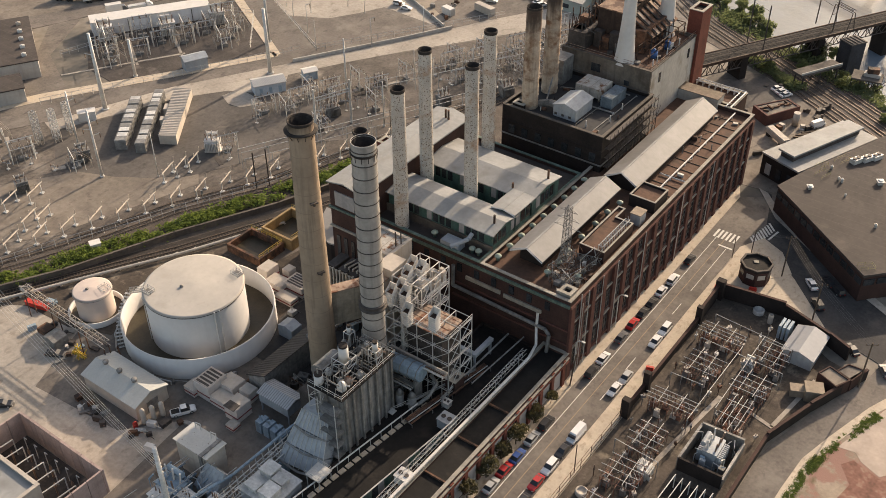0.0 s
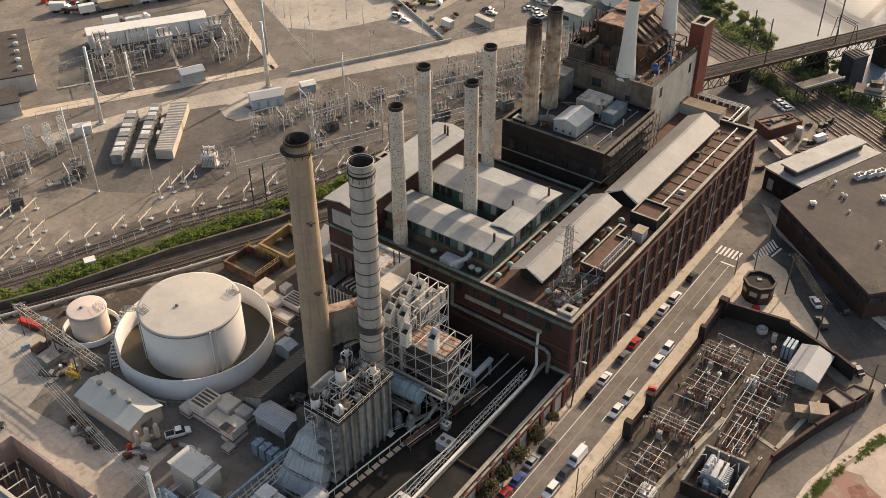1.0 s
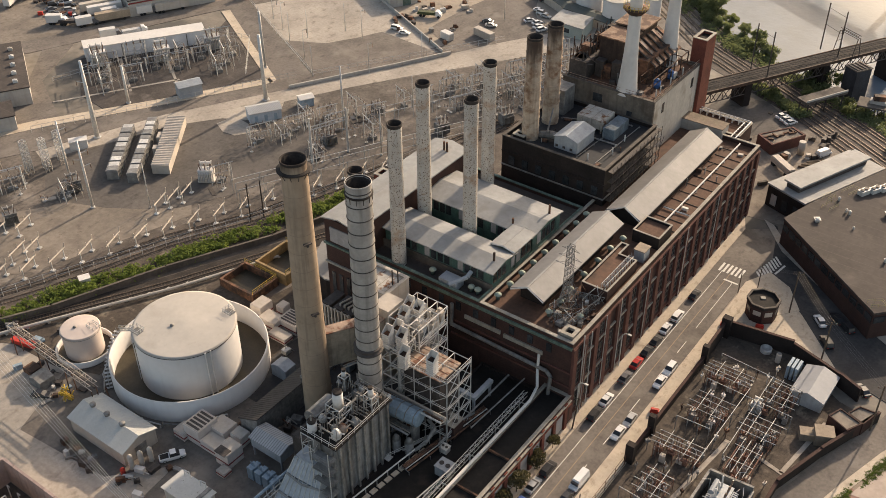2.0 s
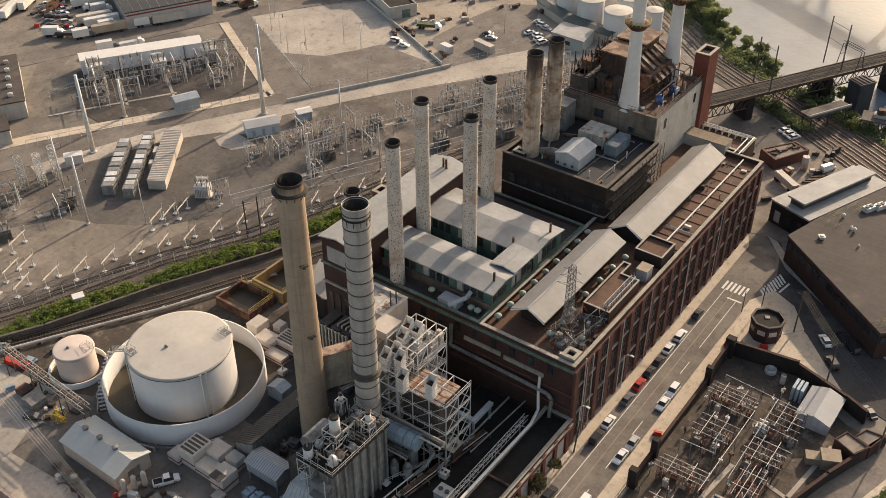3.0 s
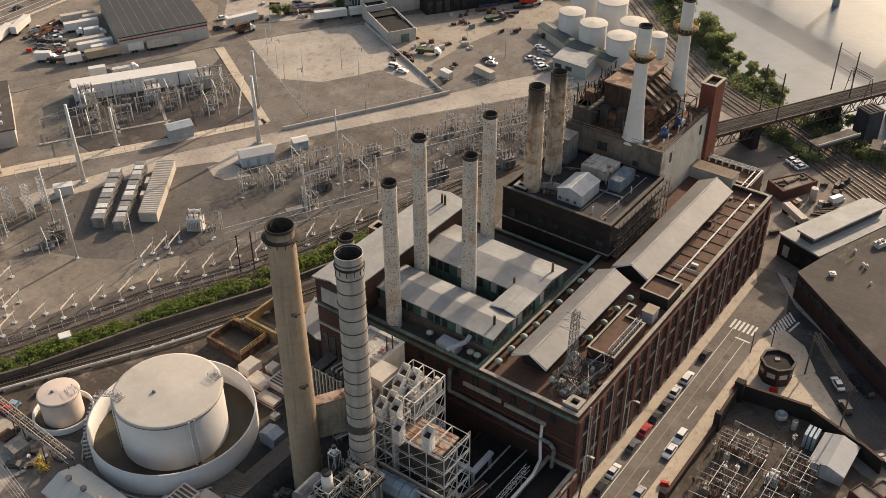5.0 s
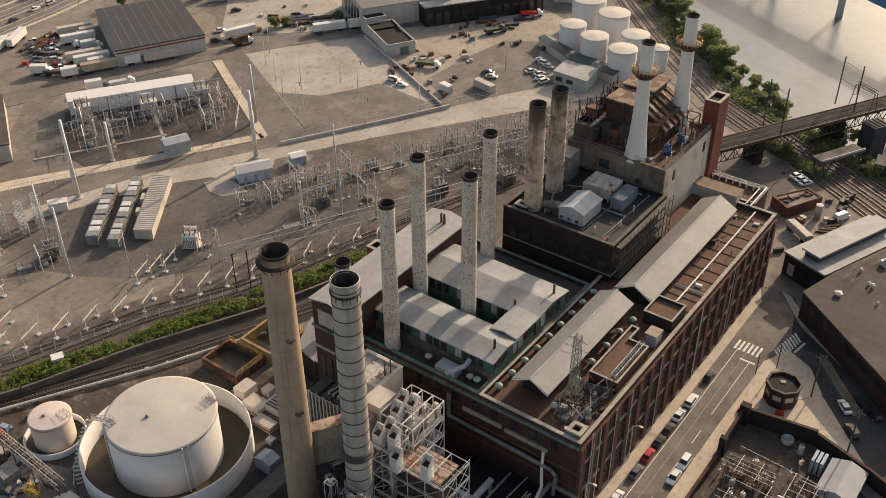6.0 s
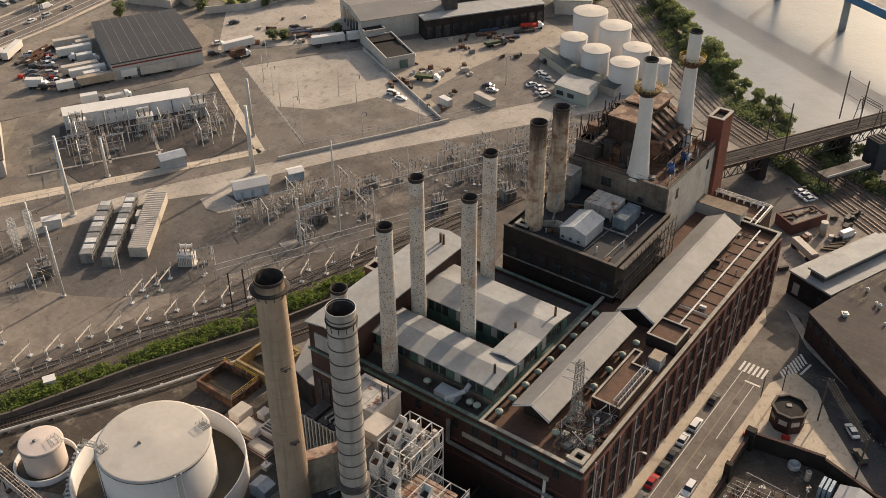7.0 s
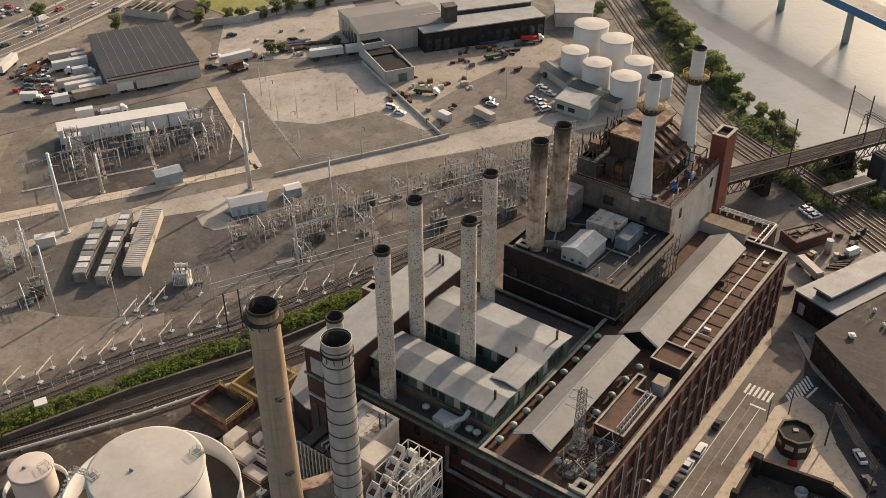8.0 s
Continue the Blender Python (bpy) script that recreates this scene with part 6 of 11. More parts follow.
# louvred hoods
def hood(x, y, zt, h=5.0, w=2.1):
    zb, h, w = 20.9, 4.2, 1.75
    th = thing("intake_hood", x, y, zb, "white louvred intake tower with a slanted open top", "intake tower", "intake towers")
    n = 6
    for k in range(n):
        bm = bmesh.new()
        z = zt - h + k * (h - 1.2) / n
        box(bm, x - w / 2 + 0.12, y - w / 2 + 0.12, z, x + w / 2 - 0.12, y + w / 2 - 0.12, z + (h - 1.2) / n)
        box(bm, x - w / 2, y - w / 2, z, x + w / 2, y + w / 2, z + 0.16)
        part("louvre", bm, WHITE, th)
    bm = bmesh.new()
    z0 = zt - 1.2
    o = [(-w / 2, -w / 2), (w / 2, -w / 2), (w / 2, w / 2), (-w / 2, w / 2)]
    top = [(0.0 + dx, dy) for dx, dy in o]
    hi = [zt - 0.9, zt - 0.9, zt + 0.6, zt + 0.6]
    outer0 = [bm.verts.new((x + a, y + b, z0)) for a, b in o]
    outer1 = [bm.verts.new((x + a, y + b, c)) for (a, b), c in zip(top, hi)]
    inner1 = [bm.verts.new((x + a * 0.84, y + b * 0.84, c)) for (a, b), c in zip(top, hi)]
    inner0 = [bm.verts.new((x + a * 0.84, y + b * 0.84, z0)) for a, b in o]
    for i in range(4):
        j = (i + 1) % 4
        bm.faces.new((outer0[i], outer0[j], outer1[j], outer1[i]))
        bm.faces.new((outer1[i], outer1[j], inner1[j], inner1[i]))
        bm.faces.new((inner1[i], inner1[j], inner0[j], inner0[i]))
    part("hood", bm, WHITE, th)
    bm = bmesh.new()
    box(bm, x - 0.5, y - 0.5, min(zb, zt - h) - 0.2, x + 0.5, y + 0.5, zt - h)
    part("riser", bm, GREYSTEEL, th)
    bm = bmesh.new()
    box(bm, x - w * 0.42, y - w * 0.42, z0 - 0.1, x + w * 0.42, y + w * 0.42, z0 + 0.05)
    part("damper", bm, RUSTY, th)


for x, y, z, h in ((-99.2, 117.6, 26.0, 7.5), (-98.6, 119.9, 26.0, 7.0), (-96.6, 118.6, 26.0, 8.0), (-99.8, 123.4, 26.6, 8.5), (-100.8, 126.4, 26.6, 8.5), (-98.6, 126.4, 26.6, 8.5), (-94.2, 116.2, 24.4, 6.0), (-88.2, 117.0, 25.6, 6.0)):
    hood(x, y, z, h)
wf = thing("white_steel_frame", -96, 126, 0, "white-painted braced steel frame carrying the intakes", "steel frame")
bm = bmesh.new()
steel_frame(bm, -102.0, 121.4, -94.6, 130.6, 0, 25.2, 3, 3, 6, 0.14)
steel_frame(bm, -100, 116.4, -95.6, 121.4, 0, 23.0, 1, 2, 6, 0.13)
part("frame", bm, WHITE, wf)
bm = bmesh.new()
for z in (8.4, 12.6, 16.8, 21.0):
    railing(bm, [(-102, 121.4), (-94.6, 121.4), (-94.6, 130.6)], z, 1.1, 0.06)
part("railing", bm, WHITE, wf)
# pipes and vessels on top of the white frame
for k in range(9):
    bm = bmesh.new()
    x = -101.4 + k * 0.78
    y0, y1, z = 122.0 + (k % 3) * 1.2, 130.0 - (k % 4) * 1.1, 21.4 + (k % 4) * 0.9
    bar(bm, (x, y0, z), (x, y1, z), 0.16 + 0.06 * (k % 3), 10)
    bar(bm, (x, y1, z), (x, y1, z + 1.6), 0.16 + 0.06 * (k % 3), 10)
    bar(bm, (x, y0, 20.9), (x, y0, z), 0.16 + 0.06 * (k % 3), 10)
    part("pipe", bm, (WHITE, OFFWHITE, GALV)[k % 3], wf)
for k, (x, y, l, w, h) in enumerate(((-97.4, 125.0, 2.2, 1.8, 2.6), (-95.8, 127.4, 1.6, 2.2, 2.0), (-97.6, 129.2, 2.6, 1.6, 2.2), (-100.4, 129.4, 1.8, 1.8, 2.8), (-95.8, 129.8, 1.4, 1.2, 3.0), (-96.0, 123.0, 1.4, 1.4, 2.2))):
    bm = bmesh.new()
    obox(bm, x, y, 20.9, l, w, h, 0)
    obox(bm, x, y, 20.9 + h, l * 0.6, w * 0.6, 0.7, 0)
    part("duct_box", bm, (WHITE, OFFWHITE, GREYSTEEL)[k % 3], wf)
# open bay frame with dark hoppers beside the brick wing
bay = thing("hopper_frame", -121, 128, 0, "open steel bay frame with pale posts and dark hoppers", "steel frame")
for k in range(10):
    x = -126.0 + k * 0.95
    bm = bmesh.new()
    box(bm, x - 0.16, 126.3, 0.1, x + 0.16, 126.7, 14.0 + 0.3 * (k % 2))
    part("post", bm, OFFWHITE, bay)
bm = bmesh.new()
for z in (7.0, 10.5, 13.4):
    box(bm, -126.3, 126.72, z, -117.2, 126.95, z + 0.3)
part("rail", bm, OFFWHITE, bay)
for x in (-124.6, -121.4, -118.6):
    bm = bmesh.new()
    box(bm, x - 1.2, 127.4, 10.2, x + 1.2, 132.4, 13.6)
    box(bm, x - 0.7, 128.0, 8.0, x + 0.7, 131.8, 10.2)
    part("hopper", bm, DARKSTEEL, bay)
for x in (-124.6, -121.4, -118.6):
    for y in (128, 131.6):
        bm = bmesh.new()
        box(bm, x - 0.15, y - 0.15, 0.1, x + 0.15, y + 0.15, 8.0)
        part("leg", bm, DARKSTEEL, bay)
# low annex under a pale slab roof
annex = thing("low_annex", -139, 145, 0, "low brick annex under a pale slab roof", "building")
corners = [(-145.8, 149.5), (-141.8, 140.9), (-135.7, 139.2), (-131.8, 140.2), (-131.8, 149.5)]
bm = bmesh.new()
prism(bm, corners, 0, 7.6)
part("wall", bm, BRICK_BLACK, annex)
bm = bmesh.new()
prism(bm, [(-146.2, 149.8), (-142.0, 140.5), (-135.7, 138.8), (-131.7, 139.8), (-131.7, 149.8)], 7.6, 8.0)
part("roof", bm, ROOF_SHEET, annex)
# bracket stubs on the concrete chimney
for z, r in ((46.2, 2.46), (30.1, 2.63)):
    a = radians(-22)
    bm = bmesh.new()
    cx, cy = -112.2 + math.cos(a) * (r + 0.15), 110.3 + math.sin(a) * (r + 0.15)
    obox(bm, cx, cy, z, 0.7, 1.5, 0.25, -22)
    obox(bm, cx, cy, z - 0.5, 0.5, 0.4, 0.5, -22)
    part("bracket", bm, DARKSTEEL, S1)
# floors and equipment inside the white frame
for z in (4.2, 8.4, 12.6, 16.8, 20.9):
    bm = bmesh.new()
    box(bm, -101.8, 121.6, z - 0.15, -94.8, 130.4, z)
    part("floor_grating", bm, GREYSTEEL, wf)
for k in range(22):
    x, y, z = rnd.uniform(-100.8, -96.2), rnd.uniform(122.8, 129.4), rnd.choice([0.05, 4.2, 8.4, 12.6, 16.8, 20.9])
    bm = bmesh.new()
    if k % 2:
        obox(bm, x, y, z, rnd.uniform(0.8, 2.6), rnd.uniform(0.8, 2.2), rnd.uniform(1.0, 3.2), 0)
    else:
        cyl(bm, x, y, z, z + rnd.uniform(1.5, 3.8), rnd.uniform(0.3, 0.9), None, 12)
    part("vessel", bm, rnd.choice([OFFWHITE, GREYSTEEL, GALV, DARKSTEEL, RUST_PALE]), wf)
# rust-roofed casing in a frame
rc = thing("rust_roofed_casing", -91, 120.5, 0, "framed equipment house with a rusty slatted roof", "plant house")
bm = bmesh.new()
box(bm, -95.2, 117.2, 9.0, -86.6, 123.4, 19.6)
part("body", bm, DARKSTEEL, rc)
for k in range(8):
    y = 117.0 + k * 0.82
    bm = bmesh.new()
    box(bm, -95.6, y, 19.65, -86.2, y + 0.76, 19.9 + 0.06 * (k % 2))
    part("roof_slat", bm, RUST_PALE, rc)
bm = bmesh.new()
steel_frame(bm, -96, 116.4, -84.4, 124.2, 0, 21.0, 3, 2, 6, 0.13)
for z in (6.5, 10.0, 13.5, 17.0, 21.0):
    railing(bm, [(-96, 116.3), (-84.3, 116.3), (-84.3, 124.2)], z, 1.1, 0.05)
part("frame", bm, GALV, rc)
bm = bmesh.new()
box(bm, -85.6, 126.0, 8.6, -84.6, 132.6, 9.4)
box(bm, -89.4, 126.0, 8.6, -85.7, 127.0, 9.4)
box(bm, -85.4, 126.3, 5.0, -84.9, 126.7, 8.6)
box(bm, -85.4, 132.0, 5.0, -84.9, 132.4, 8.6)
solid("pale_duct", bm, SHEET_BLUE, "pale blue square duct arm", "duct")
# blue-grey horizontal vessel
vs = thing("horizontal_vessel", -93.2, 113.2, 0, "large blue-grey banded horizontal vessel on legs", "vessel")
bm = bmesh.new()
bar(bm, (-96.6, 113.0, 11.8), (-88.6, 113.5, 11.8), 1.85, 8)
bar(bm, (-98.0, 112.9, 11.8), (-96.6, 113.0, 11.8), 1.2, 8)
part("shell", bm, BLUE_PALE, vs)
for k in range(5):
    bm = bmesh.new()
    x = -96.8 + k * 1.9
    bar(bm, (x, 113.0 + k * 0.12, 11.8), (x + 0.18, 113.0 + k * 0.12, 11.8), 1.93, 8)
    part("band", bm, GREYSTEEL, vs)
for x in (-96, -90):
    bm = bmesh.new()
    box(bm, x, 112.2, 0, x + 0.5, 114.4, 10.0)
    part("leg", bm, GREYSTEEL, vs)
for x, y in ((-91.5, 109.6), (-89.0, 110.4)):
    bm = bmesh.new()
    cyl(bm, x, y, 0, 8.0, 0.9, 0.9, 14)
    cyl(bm, x, y, 8.0, 9.0, 0.9, 0.25, 14)
    solid("dust_hopper", bm, GREYSTEEL, "slim grey upright dust vessel", "vessel", "dust vessels")
bm = bmesh.new()
pipe(bm, [(-88.6, 116, 9.5), (-86.2, 115, 9.5), (-86.2, 112, 8.0), (-87.8, 110.4, 6.2)], 0.35, 8)
pipe(bm, [(-84.6, 114.0, 7.0), (-83.4, 136.5, 8.5)], 0.2, 8)
pipe(bm, [(-82.0, 121.0, 7.0), (-80.2, 137.5, 8.5)], 0.16, 8)
pipe(bm, [(-89.4, 109.0, 6.6), (-84.0, 125.0, 6.6)], 0.25, 8)
solid("process_pipe", bm, GREYSTEEL, "pale lagged process pipe with bends", "pipe")
bm = bmesh.new()
railing(bm, [(-91.0, 106), (-86.0, 118.6)], 6.0, 1.0)
box(bm, -91.4, 105.6, 5.85, -90.2, 107, 6.0)
solid("walkway_rail", bm, GALV, "pale railing of a boiler walkway", "railing")
# brick boxes and small units on the black roof
for x, y, z, lx, ly, h, m, lb in ((-85.4, 119.4, 5.05, 3.2, 3.2, 3.4, BRICK, "small brown brick roof box"), (-80.4, 110.2, 5.05, 2.8, 2.6, 2.2, SHEET_BLUE, "pale square cooling unit on the dark roof"), (-83.6, 114.6, 5.05, 1.6, 1.4, 1.2, GALV, "small pale roof fan"), (-77.6, 93.2, 7.05, 2.6, 2.4, 1.8, WHITE, "white cooling unit with two fans")):
    th = thing("roof_box", x, y, z, lb, "roof unit")
    bm = bmesh.new()
    obox(bm, x, y, z, lx, ly, h)
    part("body", bm, m, th)
    bm = bmesh.new()
    obox(bm, x, y, z + h, lx + 0.25, ly + 0.25, 0.15)
    part("cap", bm, STONE if m is BRICK else m, th)
    for k in (-0.25, 0.25):
        bm = bmesh.new()
        cyl(bm, x + k * lx, y, z + h + 0.15, z + h + 0.3, lx * 0.17, lx * 0.17, 12)
        part("fan", bm, DARKSTEEL, th)
# Pale slabs stand for patches of sunlight on the black roof.
for k in range(17):
    bm = bmesh.new()
    a = k / 16
    obox(bm, -90.2 + 3.2 * a, 82.0 + 30 * a, 5.05, 0.95, 1.45, 0.22, -6)
    solid("roof_light", bm, PAVEMENT, "pale slab painted as a sun patch on the black roof", "rooflight", "row of rooflights")
bm = bmesh.new()
pipe(bm, [(-91.6, 78, 6.6), (-87.2, 114.5, 6.6)], 0.16, 6)
for k in range(14):
    bar(bm, (-91.6 + 4.4 * k / 13, 78 + 36.5 * k / 13, 5.0), (-91.6 + 4.4 * k / 13, 78 + 36.5 * k / 13, 6.6), 0.08)
solid("roof_handrail", bm, GALV, "pale handrail along the edge of the black roof", "railing")
# glazed screen, white pipe bridge
screen = thing("glazed_screen", -79.6, 98, 5, "long greenish glazed screen on the black roof", "screen")
for k in range(16):
    a = k / 16
    bm = bmesh.new()
    x, y = -80.9 + 2.4 * a, 84.5 + 25.5 * a
    obox(bm, x + 0.07, y + 0.8, 5.05, 0.12, 1.48, 2.9, -5.4)
    part("pane", bm, (TEAL, COPPER, GLASS, PANEL_GREY)[(k * 5) % 4], screen)
bm = bmesh.new()
bar(bm, (-81.0, 84.5, 8.0), (-78.5, 110.0, 8.0), 0.14)
part("top_rail", bm, WHITE, screen)
pb = thing("pipe_bridge", -75.6, 112, 7, "white pipe on a light lattice bridge above the roof", "pipe bridge")
bm = bmesh.new()
pipe(bm, [(-76.4, 76, 8.8), (-75.8, 132.5, 8.8), (-76.6, 136.5, 9.0), (-78.0, 138.6, 11.5), (-78.2, 139.2, 15.0)], 0.3, 10)
part("pipe", bm, WHITE, pb)
bm = bmesh.new()
for k in range(36):
    y = 78 + k * 1.55
    for x in (-78.0, -77.2):
        bar(bm, (x, y, 8.2), (x, y, 9.3), 0.05)
    bar(bm, (-78.0, y, 9.3), (-77.2, y + 1.55, 9.3), 0.04)
    bar(bm, (-78.0, y, 8.2), (-77.2, y, 8.2), 0.05)
for x in (-78.0, -77.2):
    for z in (8.2, 9.3):
        bar(bm, (x, 78, z), (x, 133.8, z), 0.06)
part("lattice", bm, GALV, pb)
for k in range(7):
    y = 80 + k * 8.6
    bm = bmesh.new()
    bar(bm, (-77.6, y, 5.0), (-77.6, y, 8.2), 0.12)
    bar(bm, (-77.6, y, 8.1), (-75.8, y, 8.4), 0.1)
    part("post", bm, GALV, pb)
for y in (97, 107.5, 118):
    bm = bmesh.new()
    box(bm, -76.4, y, 7.02, -70.9, y + 0.35, 7.5)
    solid("cross_wall", bm, RUSTY, "rusty cross wall on the low roof", "wall", "cross walls")

# infill panels and piers of the low range
step = 4.4
pn = bmesh.new()
box(pn, 0, -1.25, 0.7, 0.12, 1.25, 5.6)
panel_me = mesh_of("infill_panel", pn, PANEL_GREY)
pn = bmesh.new()
box(pn, 0, -0.5, 0, 0.4, 0.5, 7.0)
pier_me = mesh_of("pier", pn, BRICK_RED)
pn = bmesh.new()
box(pn, 0, -1.25, 0, 0.25, 1.25, 0.15)
for k in range(25):
    y = 34 + k * step
    for me, nm, yy in ((panel_me, "infill_panel", y), (pier_me, "pier", y + step / 2)):
        if yy > 138:
            continue
        ob = new(nm, me)
        ob.parent, ob.matrix_parent_inverse = low, low.matrix_basis.inverted()
        ob.matrix_basis = pose(-70.4, yy, 0)
pn.free()
for z, h in ((6.5, 0.3), (5.7, 0.2)):
    bm = bmesh.new()
    box(bm, -70.42, 30, z, -69.95, 139.3, z + h)
    part("belt_course", bm, STONE if z > 6 else BRICK_RED, low)


# ---- tank yard ----
BT, ST_ = Vector((-145.8, 106.0, 0)), Vector((-169.0, 95.5, 0))
for tk, r, zt, angs in ((BT, 10.85, 12.1, (58, 232)), (ST_, 4.2, 6.4, (35,))):
    for a in angs:
        th = thing("tank_landing", tk.x, tk.y, zt, "small railed landing at the edge of a tank roof", "landing", "tank landings")
        cx, cy = tk.x + (r - 1.2) * math.cos(radians(a)), tk.y + (r - 1.2) * math.sin(radians(a))
        ring = [(cx - 1.1, cy - 0.9), (cx + 1.1, cy - 0.9), (cx + 1.1, cy + 0.9), (cx - 1.1, cy + 0.9)]
        for p, q in zip(ring, ring[1:] + ring[:1]):
            for k in (0.0, 0.5):
                bm = bmesh.new()
                x, y = p[0] + (q[0] - p[0]) * k, p[1] + (q[1] - p[1]) * k
                bar(bm, (x, y, zt), (x, y, zt + 1.15), 0.06)
                part("post", bm, GALV, th)
            for h in (0.6, 1.15):
                bm = bmesh.new()
                bar(bm, (*p, zt + h), (*q, zt + h), 0.06)
                part("rail", bm, GALV, th)
        bm = bmesh.new()
        obox(bm, cx, cy, zt + 0.05, 2.2, 1.8, 0.12)
        part("grating", bm, GREYSTEEL, th)
    bm = bmesh.new()
    lathe(bm, tk.x - r * 0.1, tk.y - r * 0.22, [(0.4, zt + 0.2), (0.4, zt + 0.8), (0.02, zt + 0.95)], 12)
    solid("roof_nozzle", bm, GREYSTEEL, "short capped nozzle on a tank roof", "nozzle", "tank nozzles")
    bm = bmesh.new()
    for k in range(56):
        a, b = 2 * math.pi * k / 56, 2 * math.pi * (k + 1) / 56
        bar(bm, tk + Vector(((r + 0.16) * math.cos(a), (r + 0.16) * math.sin(a), zt - 0.15)), tk + Vector(((r + 0.16) * math.cos(b), (r + 0.16) * math.sin(b), zt - 0.15)), 0.09)
    solid("rim_angle", bm, TANK_ROOF, "thin steel rim angle round a tank top", "rim", "tank rims")
for a, rr_ in ((-120, 0.1), (-20, 0.22), (-14, 0.16)):
    bm = bmesh.new()
    x, y = BT.x + 11.1 * math.cos(radians(a)), BT.y + 11.1 * math.sin(radians(a))
    bar(bm, (x, y, 0.2), (x, y, 12.0), rr_, 6)
    for z in (3, 6, 9):
        bar(bm, (x, y, z), (BT.x + 10.8 * math.cos(radians(a)), BT.y + 10.8 * math.sin(radians(a)), z), 0.06)
    solid("tank_riser", bm, TANK_WHITE, "pale pipe climbing the side of the tank", "pipe", "tank risers")
# outside stair and bridge over the bund
stair = thing("bund_stair", -160, 96, 0, "grey steel stair and footbridge over the bund wall", "stair")
for k in range(16):
    a = math.radians(240 - k * 2.7)
    x, y = BT.x + 17.8 * math.cos(a), BT.y + 17.8 * math.sin(a)
    bm = bmesh.new()
    obox(bm, x, y, 0.3 + k * 0.34, 1.3, 0.5, 0.08, math.degrees(a))
    bar(bm, (x, y, 0.3 + k * 0.34), (x, y, 1.4 + k * 0.34), 0.05)
    bar(bm, (x, y, 0), (x, y, 0.3 + k * 0.34), 0.05)
    part("step", bm, GALV, stair)
bm = bmesh.new()
q0 = Vector((BT.x + 17.6 * math.cos(radians(197)), BT.y + 17.6 * math.sin(radians(197)), 5.6))
q1 = Vector((BT.x + 10.4 * math.cos(radians(225)), BT.y + 10.4 * math.sin(radians(225)), 12.1))
for o in (Vector((0, 0, 0)), Vector((0.5, -0.5, 0))):
    bar(bm, q0 + o, q1 + o, 0.12)
    bar(bm, q0 + o + Vector((0, 0, 1)), q1 + o + Vector((0, 0, 1)), 0.06)
for k in range(12):
    p = q0.lerp(q1, k / 11)
    bar(bm, p, p + Vector((0.5, -0.5, 0)), 0.08)
    bar(bm, p, p + Vector((0, 0, 1)), 0.05)
part("footbridge", bm, GALV, stair)
b = bmesh.new()
cyl(b, BT.x, BT.y, 0.0, 0.25, 16.6, 16.6, 48)
solid("bund_floor", b, MUD, "brown wet floor inside the bund", "floor", kind="structure")
b = bmesh.new()
cyl(b, ST_.x, ST_.y, 0.0, 0.22, 5.5, 5.5, 32)
solid("bund_floor", b, MUD, "brown wet floor inside the small bund", "floor", kind="structure")
# pipes and valves round the foot of the bund
for k in range(9):
    a = radians(215 + k * 14)
    p = BT + Vector((18.6 * math.cos(a), 18.6 * math.sin(a), 0))
    q = BT + Vector((18.9 * math.cos(a + 0.22), 18.9 * math.sin(a + 0.22), 0))
    bm = bmesh.new()
    pipe(bm, [(p.x, p.y, 0), (p.x, p.y, 1.0), (q.x, q.y, 1.0), (q.x, q.y, 0)], 0.16, 6)
    cyl(bm, p.x, p.y, 1.0, 1.7, 0.3, 0.12, 8)
    solid("valve_loop", bm, rnd.choice([GALV, GREYSTEEL, RUSTY, OFFWHITE]), "pipe loop with a valve beside the bund", "valve", "bund valves")

gs = thing("gabled_shed", -141, 81, 0, "cream gabled metal shed with three round roof vents", "shed")
bm = bmesh.new()
gable_walls(bm, -151.0, 78.3, -134.6, 86.4, 0, 3.7, 5.1, "x")
part("wall", bm, OFFWHITE, gs)
bm = bmesh.new()
gable(bm, -151.0, 78.3, -134.6, 86.4, 3.85, 5.4, "x", 0.2, 0.35)
part("roof", bm, mat("pale_green_roof", (0.42, 0.42, 0.39), 0.6, var=0.08, scale=0.2, ribs=(0, 0.8), rib_depth=0.03), gs)
for x in (-148.2, -143.8, -139.2):
    bm = bmesh.new()
    lathe(bm, x, 82.4, [(0.5, 5.1), (0.5, 5.7), (0.62, 5.7), (0.62, 6.0), (0.02, 6.05)], 14)
    part("roof_vent", bm, GREYSTEEL, gs)
bm = bmesh.new()
box(bm, -134.62, 81.0, 0.2, -134.5, 83.8, 2.8)
part("door", bm, GREYSTEEL, gs)
for k, (x, y) in enumerate(((-133.0, 78.6), (-132.2, 80.4), (-131.5, 82.2))):
    bm = bmesh.new()
    lathe(bm, x, y, [(0.5, 0.4), (0.55, 0.6), (0.55, 3.6), (0.35, 4.0), (0.02, 4.1)], 16)
    for a in range(3):
        bar(bm, (x + 0.5 * math.cos(a * 2.1), y + 0.5 * math.sin(a * 2.1), 0), (x + 0.5 * math.cos(a * 2.1), y + 0.5 * math.sin(a * 2.1), 0.6), 0.06)
    solid("pressure_vessel", bm, OFFWHITE, "upright cream pressure vessel beside the shed", "vessel", "shed vessels")
bm = bmesh.new()
cyl(bm, -133.6, 76.8, 0.05, 1.3, 0.5, 0.5, 12)
cyl(bm, -133.6, 76.8, 1.3, 1.6, 0.5, 0.15, 12)
solid("red_drum", bm, RED, "small red tank at the end of the shed", "drum")


